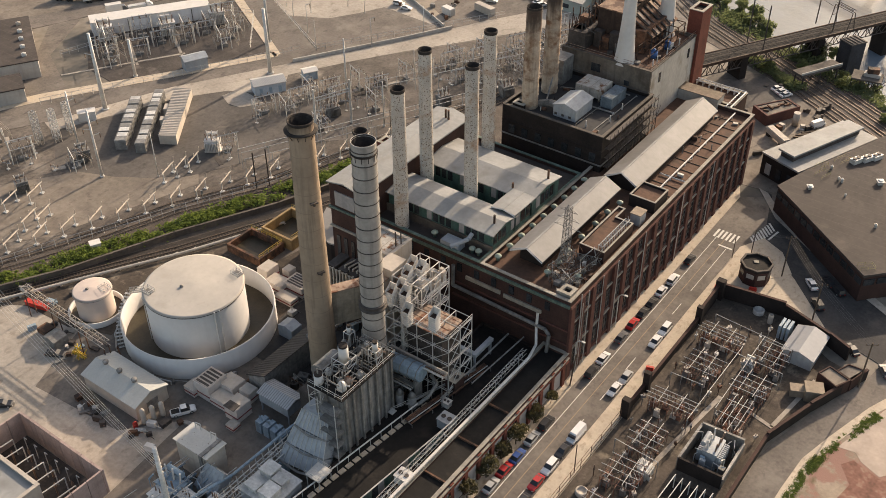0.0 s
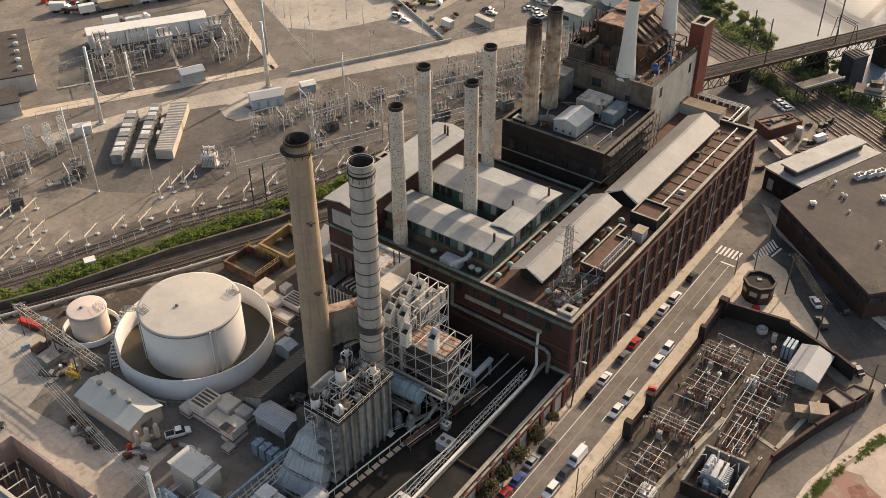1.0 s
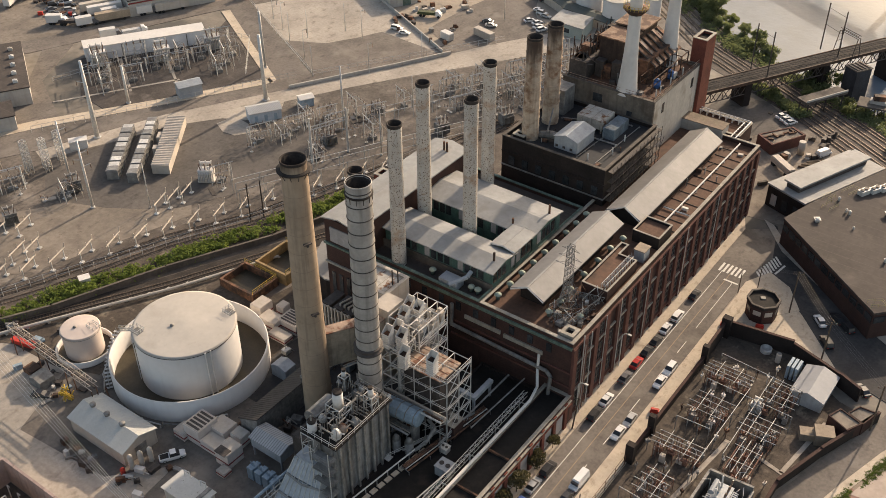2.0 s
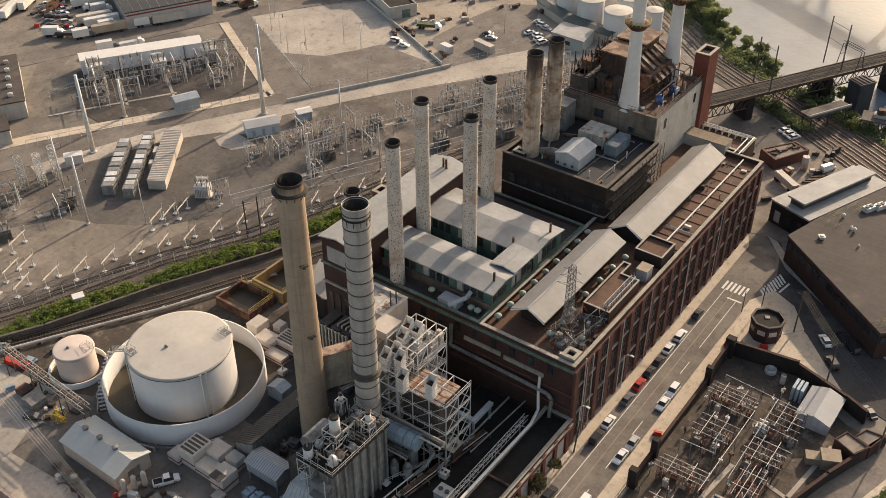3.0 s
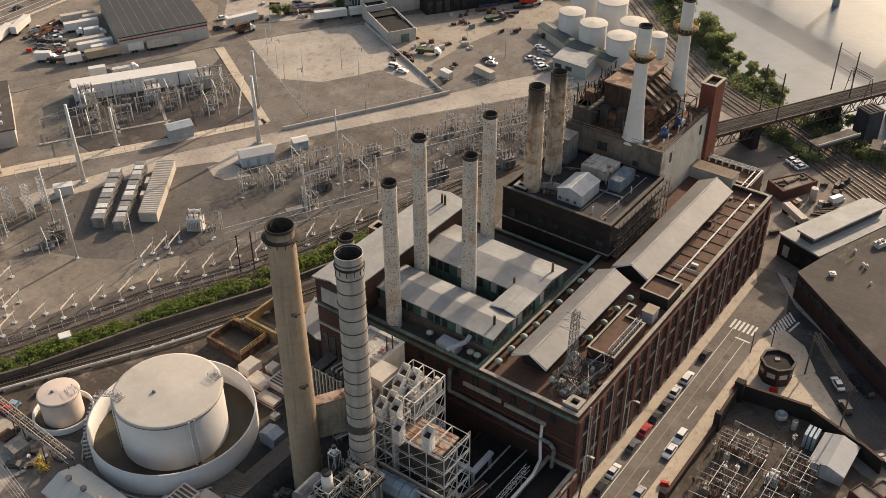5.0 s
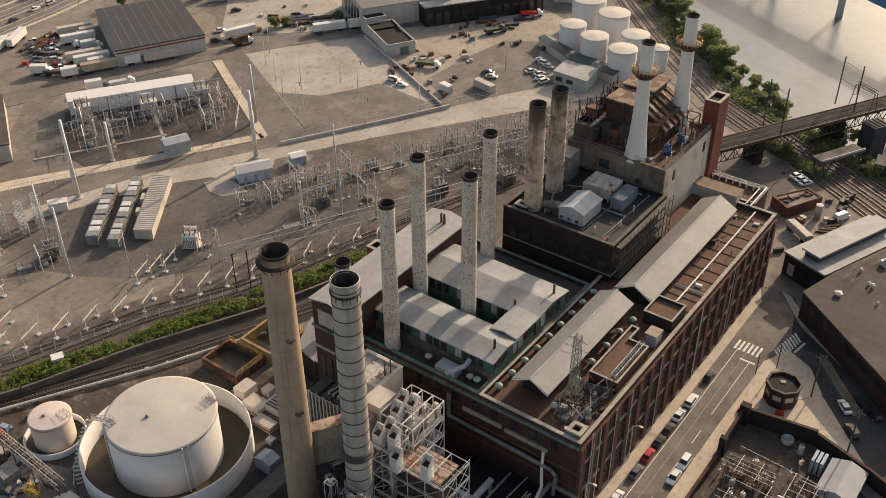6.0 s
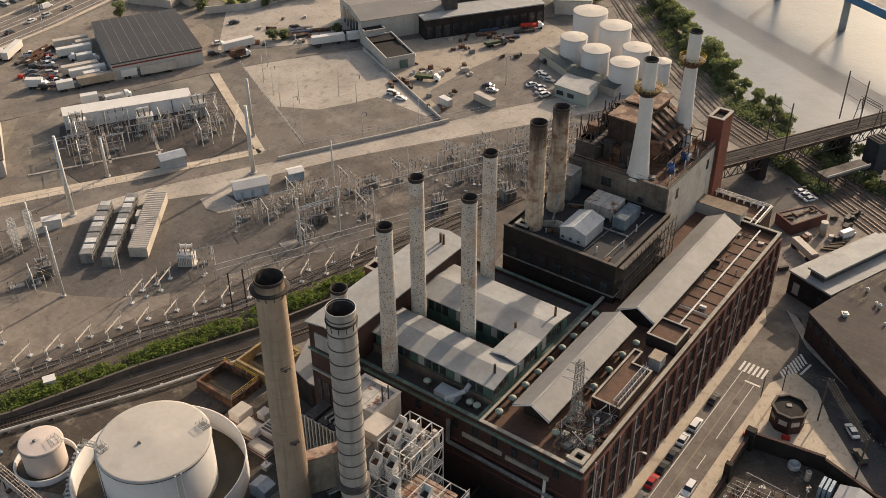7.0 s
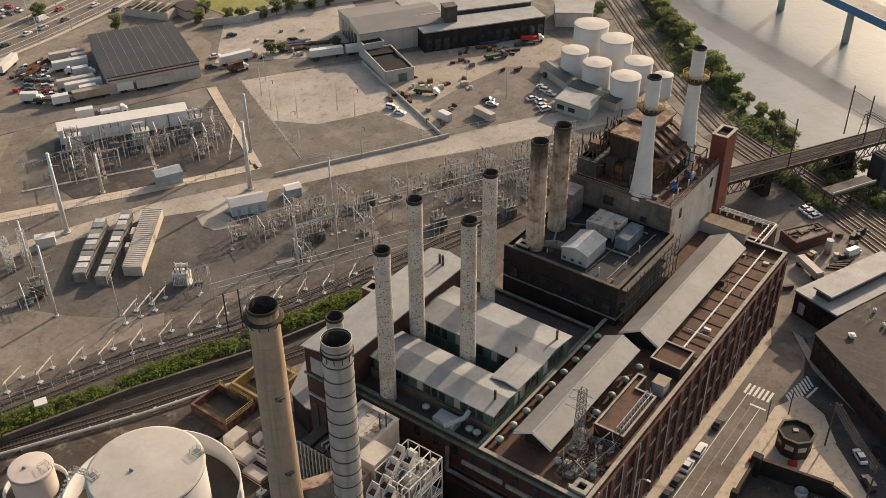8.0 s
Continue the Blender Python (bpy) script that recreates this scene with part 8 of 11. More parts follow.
def car_model(kind, colour):
    """A car along its own x axis, front at +x."""
    l, w, h, hb = {"sedan": (4.35, 1.72, 1.4, 0.88), "suv": (4.5, 1.8, 1.68, 1.0), "van": (5.3, 1.92, 2.1, 1.05), "pickup": (5.2, 1.84, 1.78, 1.0)}[kind]
    th = thing(kind if kind != "suv" else "suv", 0, 0, 0, f"{colour.replace('_', ' ')} parked {kind if kind != 'suv' else 'sport utility car'} with dark windows", "car" if kind in ("sedan", "suv") else kind, "street vehicles")
    body = bmesh.new()
    prof = [(-l / 2, 0.35, hb * 0.85, 0.84), (-l / 2 + 0.18, 0.28, hb, 0.95), (-l * 0.2, 0.25, hb, 1.0), (l * 0.18, 0.25, hb, 1.0), (l / 2 - 0.3, 0.28, hb * 0.86, 0.95), (l / 2, 0.36, hb * 0.68, 0.82)]
    loft(body, [[(x, -w / 2 * k, z0), (x, w / 2 * k, z0), (x, w / 2 * k, z1 * 0.86), (x, w / 2 * k * 0.93, z1), (x, -w / 2 * k * 0.93, z1), (x, -w / 2 * k, z1 * 0.86)] for x, z0, z1, k in prof])
    lpart("body", body, PAINTS[colour], th)
    x0, x1, x2, x3 = {"sedan": (-1.62, -1.02, 0.32, 1.06), "suv": (-2.1, -1.82, 0.37, 1.02), "van": (-2.55, -2.4, 1.3, 1.88), "pickup": (-0.52, -0.38, 0.8, 1.46)}[kind]
    cab = bmesh.new()
    loft(cab, [[(x, -w * k, hb - 0.02), (x, w * k, hb - 0.02), (x, w * k2, z), (x, -w * k2, z)] for x, k, k2, z in ((x0, 0.45, 0.45, hb + 0.02), (x1, 0.45, 0.37, h - 0.06), (x2, 0.45, 0.37, h - 0.06), (x3, 0.45, 0.45, hb + 0.02))])
    lpart("cabin", cab, CAR_GLASS if kind != "van" else PAINTS[colour], th)
    roof = bmesh.new()
    box(roof, x1 - 0.02, -w * 0.37, h - 0.07, x2 + 0.02, w * 0.37, h)
    lpart("roof", roof, PAINTS[colour], th)
    if kind == "pickup":
        bed = bmesh.new()
        box(bed, -l / 2 + 0.25, -w * 0.38, hb, -0.7, w * 0.38, hb + 0.03)
        lpart("bed", bed, TYRE, th)
    if kind == "van":
        ws = bmesh.new()
        box(ws, 1.5, -w * 0.4, hb + 0.15, 1.95, w * 0.4, hb + 0.7)
        lpart("windscreen", ws, CAR_GLASS, th)
    for sx in (-l * 0.31, l * 0.31):
        for sy in (-w / 2 + 0.1, w / 2 - 0.1):
            wb = bmesh.new()
            bar(wb, (sx, sy - 0.11, 0.33), (sx, sy + 0.11, 0.33), 0.33, 12)
            wheel = lpart("wheel", wb, TYRE, th)
            rb = bmesh.new()
            out = 0.115 if sy > 0 else -0.115
            bar(rb, (sx, sy, 0.33), (sx, sy + out, 0.33), 0.2, 10)
            lpart("rim", rb, GALV, wheel)
    for sy in (-w * 0.33, w * 0.33):
        for nm, sx, zz, m in (("headlight", l / 2 - 0.06, hb * 0.55, WHITE), ("tail_light", -l / 2 + 0.06, hb * 0.7, RED)):
            lb = bmesh.new()
            box(lb, sx - 0.1, sy - 0.17, zz - 0.07, sx + 0.1, sy + 0.17, zz + 0.07)
            lpart(nm, lb, m, th)
    return th


def vehicle(kind, colour, x, y, deg, z=0.0):
    key = (kind, colour)
    if key not in MODELS:
        MODELS[key] = car_model(kind, colour)
        MODELS[key].matrix_basis = pose(x, y, z, 0, 0, deg)
        return MODELS[key]
    return copy_thing(MODELS[key], pose(x, y, z, 0, 0, deg))


ST = 0.07
for kind, colour, y in (("sedan", "black", 192.6), ("suv", "white", 183.0), ("sedan", "white", 177.5), ("sedan", "black", 172.3), ("sedan", "black", 168.0), ("sedan", "red", 163.2), ("sedan", "grey", 157.7), ("sedan", "white", 149.4), ("suv", "black", 144.3),
                        ("suv", "black", 126.0), ("sedan", "silver", 120.8), ("sedan", "blue", 115.2), ("sedan", "red", 110.9), ("sedan", "silver", 106.2), ("suv", "black", 100.4), ("sedan", "grey", 95.0), ("sedan", "white", 89.6), ("sedan", "grey", 83.0)):
    vehicle(kind, colour, -67.1 + rnd.uniform(-0.15, 0.15), y, 90 + rnd.uniform(-1.5, 1.5), ST)
for kind, colour, y in (("suv", "white", 165.6), ("sedan", "white", 160.8), ("sedan", "silver", 147.0), ("sedan", "white", 142.4), ("van", "white", 126.8), ("sedan", "black", 121.6), ("suv", "white", 116.6), ("sedan", "red", 111.8), ("sedan", "black", 106.4), ("sedan", "white", 101.0), ("suv", "grey", 95.6)):
    vehicle(kind, colour, -60.5 + rnd.uniform(-0.15, 0.15), y, -90 + rnd.uniform(-1.5, 1.5), ST)
for kind, colour, x, y, deg in (("suv", "black", -36.0, 194.2, 132), ("sedan", "white", -39.7, 200.5, 132), ("sedan", "black", -24.6, 183.6, 140), ("suv", "black", -34.1, 201.9, 140), ("sedan", "black", -36.8, 203.6, 140), ("sedan", "grey", -16.6, 181.0, 125)):
    vehicle(kind, colour, x, y, deg, 0.1)
for x, y in ((-82.8, 288.8), (-81.0, 287.6), (-79.2, 286.4)):
    vehicle("sedan", "white", x, y, 60, 0.09)
vehicle("van", "white", -64.8, 274.2, 65, 0.06)
vehicle("pickup", "white", -128.9, 85.2, 58, 0.07)
vehicle("sedan", "black", -160.6, 64.6, 40, 0.07)
vehicle("sedan", "black", -164.5, 80.6, 30, 0.07)
for kind, colour, x, y, deg in (("suv", "white", -219.0, 270.8, 15), ("sedan", "white", -214.4, 269.3, 15), ("sedan", "black", -195.9, 295.0, 20), ("sedan", "silver", -192.9, 292.6, 20), ("sedan", "white", -184.0, 304.3, 60), ("sedan", "white", -180.5, 304.2, 60),
                                ("sedan", "black", -181, 321, 60), ("sedan", "silver", -184, 323, 60), ("suv", "black", -189.6, 324, 60)):
    vehicle(kind, colour, x, y, deg, 0.1)
for kind, colour, x, y in (("sedan", "white", -376.7, 238), ("suv", "silver", -376.9, 245.4), ("sedan", "grey", -377.2, 256), ("sedan", "white", -381, 273.6), ("sedan", "grey", -369.5, 275.6), ("sedan", "black", -373.5, 226), ("van", "white", -385, 251), ("sedan", "red", -389, 262)):
    vehicle(kind, colour, x, y, 97, 0.14)
for k in range(16):
    vehicle(*rnd.choice([("sedan", "white"), ("suv", "silver"), ("sedan", "grey"), ("sedan", "black"), ("sedan", "red"), ("sedan", "blue")]), -402 - (k // 8) * 7, 222 + (k % 8) * 4.2, 10, 0.06)


# ---- trees ----
def tree_mesh(seed, h, r, leaf, n, name="street_tree", label="young street tree with a rounded leafy crown", size=0.42, bushy=False):
    rr = random.Random(seed)
    th = thing(name, 0, 0, 0, label, "tree", "trees")
    bm = bmesh.new()
    cyl(bm, 0, 0, 0, h * 0.5, 0.16 * h / 6, 0.09 * h / 6, 7)
    tips = []
    for k in range(7):
        a = k * 0.9 + rr.uniform(0, 0.5)
        p = Vector((0, 0, h * rr.uniform(0.3, 0.5)))
        q = Vector((math.cos(a) * r * 0.62, math.sin(a) * r * 0.62, h * rr.uniform(0.55, 0.88)))
        bar(bm, p, q, 0.05 * h / 6, 5)
        tips.append(q)
    lpart("trunk", bm, BARK, th)
    tips.append(Vector((0, 0, h * 0.85)))
    if bushy:
        for k in range(16):
            a = rr.uniform(0, 6.28)
            d = r * rr.uniform(0.2, 0.75)
            tips.append(Vector((math.cos(a) * d, math.sin(a) * d, h * rr.uniform(0.15, 0.75))))
    verts, faces = [], []
    for _ in range(n):
        c = rr.choice(tips)
        o = Vector((rr.gauss(0, 1), rr.gauss(0, 1), rr.gauss(0, 0.8)))
        o = o.normalized() * r * (0.34 if bushy else 0.5) * rr.random() ** 0.45
        p = c + o
        u = Vector((rr.gauss(0, 1), rr.gauss(0, 1), rr.gauss(0, 1))).normalized() * size * rr.uniform(0.6, 1.3)
        w = u.orthogonal().normalized() * size * rr.uniform(0.4, 0.9)
        i = len(verts)
        verts += [tuple(p - u), tuple(p + w), tuple(p + u), tuple(p - w)]
        faces.append((i, i + 1, i + 2, i + 3))
    me = bpy.data.meshes.new("crown")
    me.from_pydata(verts, [], faces)
    me.materials.append(leaf)
    lpart("crown", me, leaf, th)
    return th


street_trees = [tree_mesh(3, 5.2, 2.3, LEAF_DRY, 700, size=0.3), tree_mesh(5, 4.6, 2.0, LEAF_DRY, 600, size=0.3)]
spots = [(-69.4, 131.6, 0.65), (-69.3, 124.8, 0.95), (-69.2, 118.0, 1.0), (-69.3, 113.2, 0.9), (-69.2, 107.6, 0.95), (-69.3, 101.4, 1.0), (-69.2, 95.0, 0.95), (-69.2, 88.0, 1.0)]
for i, (x, y, s) in enumerate(spots):
    m = pose(x, y, 0.2, 0, 0, 40 * i) @ Matrix.Scale(s, 4)
    if i < 2:
        street_trees[i].matrix_basis = m
    else:
        base = street_trees[i % 2]
        t = copy_thing(base, pose(0, 0, 0))
        t.matrix_basis = m


# ---- utility poles and wires ----
def wood_pole(x, y, h, lean=(0, 0), arm=90, group="utility poles", label="weathered wooden utility pole with crossarm", z=0.0, mt=None):
    th = thing("utility_pole", x, y, z, label, "utility pole", group)
    bm = bmesh.new()
    top = Vector((x + lean[0], y + lean[1], z + h))
    bar(bm, (x, y, z), top, 0.17 if h > 9 else 0.11, 8)
    part("pole", bm, mt or WOOD, th)
    if arm is not None:
        bm = bmesh.new()
        d = Vector((math.cos(radians(arm)), math.sin(radians(arm)), 0)) * 1.3
        c = top - Vector((0, 0, 0.6))
        bar(bm, c - d, c + d, 0.07)
        part("crossarm", bm, mt or WOOD, th)
        for k in (-0.9, 0.0, 0.9):
            bm = bmesh.new()
            p = c + d * k
            cyl(bm, p.x, p.y, p.z + 0.05, p.z + 0.4, 0.09, 0.06, 6)
            part("insulator", bm, CERAMIC, th)
    return top


p1 = wood_pole(-46.7, 199.9, 12, arm=35)
p2 = wood_pole(-34.8, 186.9, 12, arm=35)
p3 = wood_pole(-19.8, 173.5, 12.5, arm=35)
p0 = wood_pole(-56.2, 204.4, 7, arm=None)
wood_pole(-59.2, 199.6, 6.4, arm=None)
wood_pole(-68.9, 138.4, 9.5, lean=(0.8, 0), arm=0)
wood_pole(-56.2, 118.5, 8, arm=None)
bm = bmesh.new()
for a, b in ((p1, p2), (p2, p3), (p0, p1)):
    for o in (-0.9, -0.4, 0.3, 0.9):
        d = Vector((0.5 * o, 0.8 * o, -0.3))
        n = 6
        for k in range(n):
            u, v = k / n, (k + 1) / n
            pa_, pb2 = a.lerp(b, u) + d, a.lerp(b, v) + d
            pa_.z -= 1.2 * u * (1 - u) * 4 * 0.25
            pb2.z -= 1.2 * v * (1 - v) * 4 * 0.25
            bar(bm, pa_, pb2, 0.014, 3)
solid("overhead_wires", bm, GREYSTEEL, "sagging overhead wires along the side road", "wires", kind="stuff")
bm = bmesh.new()
for k in range(5):
    d = Vector((0.5 * k, -0.9 * k, 0.3 * (k % 2)))
    a, b = Vector((-196, 83.0, 14.5)) + d, Vector((-106.6, 63.6, 20.5)) + d * 0.35
    n = 10
    for j in range(n):
        u, v = j / n, (j + 1) / n
        q0, q1 = a.lerp(b, u), a.lerp(b, v)
        q0.z -= 8 * u * (1 - u)
        q1.z -= 8 * v * (1 - v)
        bar(bm, q0, q1, 0.03, 3)
solid("overhead_wires", bm, GALV, "five pale conductors crossing the tank yard", "wires", kind="stuff")

# ---- street-side substation ----
lotw = thing("substation_wall", -56, 150, 0, "dark brick wall with tall piers round the substation", "wall")


def wall_run(p, q, h, t=0.5, m=BRICK_BLACK, cop=True, parent=lotw):
    (x0, y0), (x1, y1) = p, q
    l, a = math.hypot(x1 - x0, y1 - y0), math.degrees(math.atan2(y1 - y0, x1 - x0))
    bm = bmesh.new()
    obox(bm, (x0 + x1) / 2, (y0 + y1) / 2, 0, l, t, h, a)
    part("wall", bm, m, parent)
    if cop:
        bm = bmesh.new()
        obox(bm, (x0 + x1) / 2, (y0 + y1) / 2, h, l, t + 0.15, 0.15, a)
        part("coping", bm, BRICK, parent)


wall_run((-55.6, 138.5), (-55.6, 172), 2.2)
wall_run((-55.6, 172), (-55.9, 184.2), 4.2)
wall_run((-55.9, 184.2), (-41, 186.3), 4.0)
wall_run((-41, 186.3), (-29.5, 182.5), 3.4)
wall_run((-29.5, 182.5), (-24.5, 180.2), 3.6)
wall_run((-19.4, 176.8), (-25.6, 160.4), 2.8)
wall_run((-25.6, 160.4), (-29.6, 147.6), 2.6)
wall_run((-29.6, 147.6), (-29.8, 110), 2.2)
for x, y, h, s in ((-55.8, 137.4, 5.0, 1.7), (-55.8, 146.6, 5.2, 1.4), (-56.0, 172.5, 5.0, 1.4), (-56.0, 183.6, 5.4, 2.0)):
    bm = bmesh.new()
    obox(bm, x + 0.4, y, 0, s, s * 0.8, h)
    part("pier", bm, BRICK_BLACK, lotw)
# mesh fence on the southern street side
fence = thing("mesh_fence", -55.7, 100, 0, "tall rusty mesh fence on posts along the pavement", "fence")
for k in range(20):
    y = 60 + k * 4
    bm = bmesh.new()
    bar(bm, (-55.7, y, 0), (-55.7, y, 3.0), 0.07)
    part("post", bm, RUSTY, fence)
for z in (0.4, 1.7, 3.0):
    bm = bmesh.new()
    bar(bm, (-55.7, 60, z), (-55.7, 136, z), 0.05)
    part("rail", bm, RUSTY, fence)
bm = bmesh.new()
box(bm, -56.1, 146, 1.6, -55.95, 171, 1.75)
solid("conduit", bm, GALV, "pale conduit along the wall", "conduit")


def bus_bay(lx, ly, h, nb, seed, label="grey steel busbar frame with insulators and red-brown ironwork"):
    """A frame of posts with tubes along x, cross tubes and rows of insulators."""
    rr = random.Random(seed)
    th = thing("busbar_bay", 0, 0, 0, label, "switchgear", "busbar bays")
    bm = bmesh.new()
    for x in (-lx / 2, 0, lx / 2):
        for y in (-ly / 2, ly / 2):
            bar(bm, (x, y, 0), (x, y, h), 0.075)
        bar(bm, (x, -ly / 2, h), (x, ly / 2, h), 0.08)
        bar(bm, (x, -ly / 2, h * 0.62), (x, ly / 2, h * 0.62), 0.08)
    for y in (-ly / 2, ly / 2):
        bar(bm, (-lx / 2, y, h), (lx / 2, y, h), 0.075)
        for xa, xb in ((-lx / 2, 0), (0, lx / 2)):
            bar(bm, (xa, y, h * 0.62), (xb, y, h), 0.05)
    lpart("frame", bm, RUST_STEEL, th)
    for k in range(nb):
        bm = bmesh.new()
        y = -ly / 2 + ly * (k + 0.5) / nb
        bar(bm, (-lx / 2 - rr.uniform(0.2, 1.4), y, h + 0.75), (lx / 2 + rr.uniform(0.2, 1.4), y, h + 0.75), 0.065, 6)
        lpart("busbar", bm, GALV, th)
    for k in range(2):
        bm = bmesh.new()
        x = -lx / 2 + lx * (k + 0.5) / 2
        bar(bm, (x, -ly / 2 - 0.4, h + 1.15), (x, ly / 2 + 0.4, h + 1.15), 0.055, 6)
        lpart("busbar", bm, GALV, th)
    for k in range(nb):
        y = -ly / 2 + ly * (k + 0.5) / nb
        for x in (-lx / 2, 0, lx / 2):
            bm = bmesh.new()
            cyl(bm, x, y, h + 0.05, h + 0.72, 0.16, 0.11, 6)
            lpart("insulator", bm, CERAMIC, th)
    for _ in range(nb * 5):
        bm = bmesh.new()
        x, y = rr.uniform(-lx / 2, lx / 2), rr.uniform(-ly / 2, ly / 2)
        t = rr.uniform(1.4, h * 0.8)
        bar(bm, (x, y, 0), (x, y, t), 0.07)
        cyl(bm, x, y, t, t + 0.9, 0.16, 0.1, 6)
        bar(bm, (x, y, t + 0.9), (x + rr.uniform(-1.6, 1.6), y + rr.uniform(-1.2, 1.2), t + rr.uniform(0.6, 1.2)), 0.045)
        lpart("switch_arm", bm, rr.choice([GALV, RUST_STEEL, RUST_STEEL]), th)
    for _ in range(7):
        bm = bmesh.new()
        x, y = rr.uniform(-lx / 2, lx / 2), rr.uniform(-ly / 2, ly / 2)
        s_ = rr.uniform(0.8, 1.6)
        obox(bm, x, y, 0, s_, rr.uniform(0.6, 1.2), rr.uniform(0.9, 1.8))
        for j in (-0.3, 0.3):
            cyl(bm, x + j * s_, y, 0.9, rr.uniform(2.0, 2.8), 0.14, 0.09, 6)
        lpart("breaker", bm, rr.choice([RUST_STEEL, GREYSTEEL, RUST_STEEL, OFFWHITE]), th)
    return th


bays = [bus_bay(8.2, 4.6, 3.4, 4, 11), bus_bay(6.2, 7.0, 3.5, 4, 12), bus_bay(5.2, 7.4, 3.2, 4, 13)]
lot_spots = [(-48.4, 168.0, 0), (-47.8, 157.0, 0), (-37.0, 168.6, 0), (-48.3, 143.4, 2), (-37.0, 156.8, 0), (-48.0, 132.2, 0), (-36.6, 147.6, 90), (-47.6, 121.4, 2), (-48.0, 110.6, 0), (-47.4, 99.6, 0), (-41.4, 112.0, 90), (-41.0, 100, 88)]
for i, (x, y, d) in enumerate(lot_spots):
    m = pose(x, y, 0.08, 0, 0, d)
    if i < 3:
        bays[i].matrix_basis = m
    else:
        copy_thing(bays[i % 3], m)


def transformer(x, y, z, s, deg, label, m=GALV, group="transformers"):
    th = thing("power_transformer", x, y, z, label, "transformer", group, deg=deg)
    bm = bmesh.new()
    obox(bm, 0, 0, 0.3 * s, 3.4 * s, 2.0 * s, 2.6 * s)
    obox(bm, 0, 0, 0, 3.8 * s, 2.4 * s, 0.3 * s)
    obox(bm, 0, 0, 2.9 * s, 3.6 * s, 2.2 * s, 0.15 * s)
    lpart("tank", bm, m, th)
    for side in (-1, 1):
        bm = bmesh.new()
        obox(bm, 0, side * 1.2 * s, 0.5 * s, 3.2 * s, 0.12 * s, 2.14 * s)
        rad = lpart("radiator", bm, m, th)
        for k in range(9):
            bm = bmesh.new()
            obox(bm, -1.5 * s + k * 0.37 * s, side * 1.45 * s, 0.5 * s, 0.14 * s, 0.8 * s, 2.1 * s)
            lpart("fin", bm, m, rad)
    bm = bmesh.new()
    bar(bm, (-1.4 * s, 1.2 * s, 3.9 * s), (1.0 * s, 1.2 * s, 3.9 * s), 0.4 * s, 10)
    lpart("conservator", bm, m, th)
    for k in range(3):
        for j in (-0.6, 0.5):
            bm = bmesh.new()
            x0 = (-1.1 + k * 1.1) * s
            bar(bm, (x0, j * s, 3.0 * s), (x0 + (k - 1) * 0.25 * s, j * 1.3 * s, 4.9 * s), 0.13 * s, 6)
            lpart("bushing", bm, CERAMIC if j < 0 else WHITE, th)
    return th


transformer(-36.4, 137.0, 0.1, 1.35, 92, "large pale blue-grey transformer inside a walled pen", SHEET_BLUE)
transformer(-45.2, 126.0, 0.1, 0.8, 90, "grey transformer among busbars")
transformer(-40.6, 165.2, 0.1, 0.7, 0, "grey transformer beside the paved strip")
pen = thing("blast_wall_pen", -36, 135, 0, "dark block-walled transformer pen", "enclosure wall")
wall_run((-40.8, 131.0), (-40.8, 141.8), 3.4, 0.5, GREYSTEEL, False, pen)
wall_run((-40.8, 141.8), (-32.3, 142.4), 3.6, 0.5, GREYSTEEL, False, pen)
wall_run((-32.3, 142.4), (-32.1, 131.4), 2.6, 0.5, GREYSTEEL, False, pen)
wall_run((-40.8, 131.0), (-32.1, 131.4), 3.4, 0.5, BRICK_BLACK, False, pen)
sheet("pen_pit", [(-40.4, 112), (-31.4, 112), (-31.4, 128.6), (-40.4, 128)], 0.12, ROOF_BLACK, "black floor of the second pen", "yard")
gear = thing("pen_switchgear", -36.4, 137, 0.1, "white bushings, coolers and bent pipes crowded round the pen transformer", "switchgear")
for k in range(26):
    bm = bmesh.new()
    x, y = rnd.uniform(-39.8, -33.0), rnd.uniform(132.6, 140.8)
    z = rnd.uniform(1.6, 4.4)
    if k % 3:
        pipe(bm, [(x, y, 0.1), (x, y, z), (x + rnd.uniform(-1.6, 1.6), y + rnd.uniform(-1.4, 1.4), z + rnd.uniform(-0.3, 0.6))], 0.08, 6)
        part("pipe", bm, rnd.choice([GALV, SHEET_BLUE, WHITE]), gear)
    else:
        obox(bm, x, y, 0.1, rnd.uniform(0.5, 1.2), rnd.uniform(0.5, 1.2), z * 0.8, rnd.choice([0, 90]))
        part("cooler", bm, rnd.choice([SHEET_BLUE, GREYSTEEL, BLUE_PALE]), gear)
pit = thing("hooped_conductor_array", -36, 121, 0.1, "dark pen with pale hooped conductors", "busbar frame")
for k in range(6):
    bm = bmesh.new()
    x = -39.6 + k * 1.5
    pipe(bm, [(x, 114, 0.1), (x, 114, 3.8), (x + 0.3, 126.4, 3.8), (x + 0.3, 126.4, 0.1)], 0.1, 6)
    part("hoop", bm, GALV, pit)
transformer(-113.6, 69.2, 0.05, 1.5, 1, "large pale-blue yard transformer with slatted coolers", BLUE_PALE, "plant transformers")
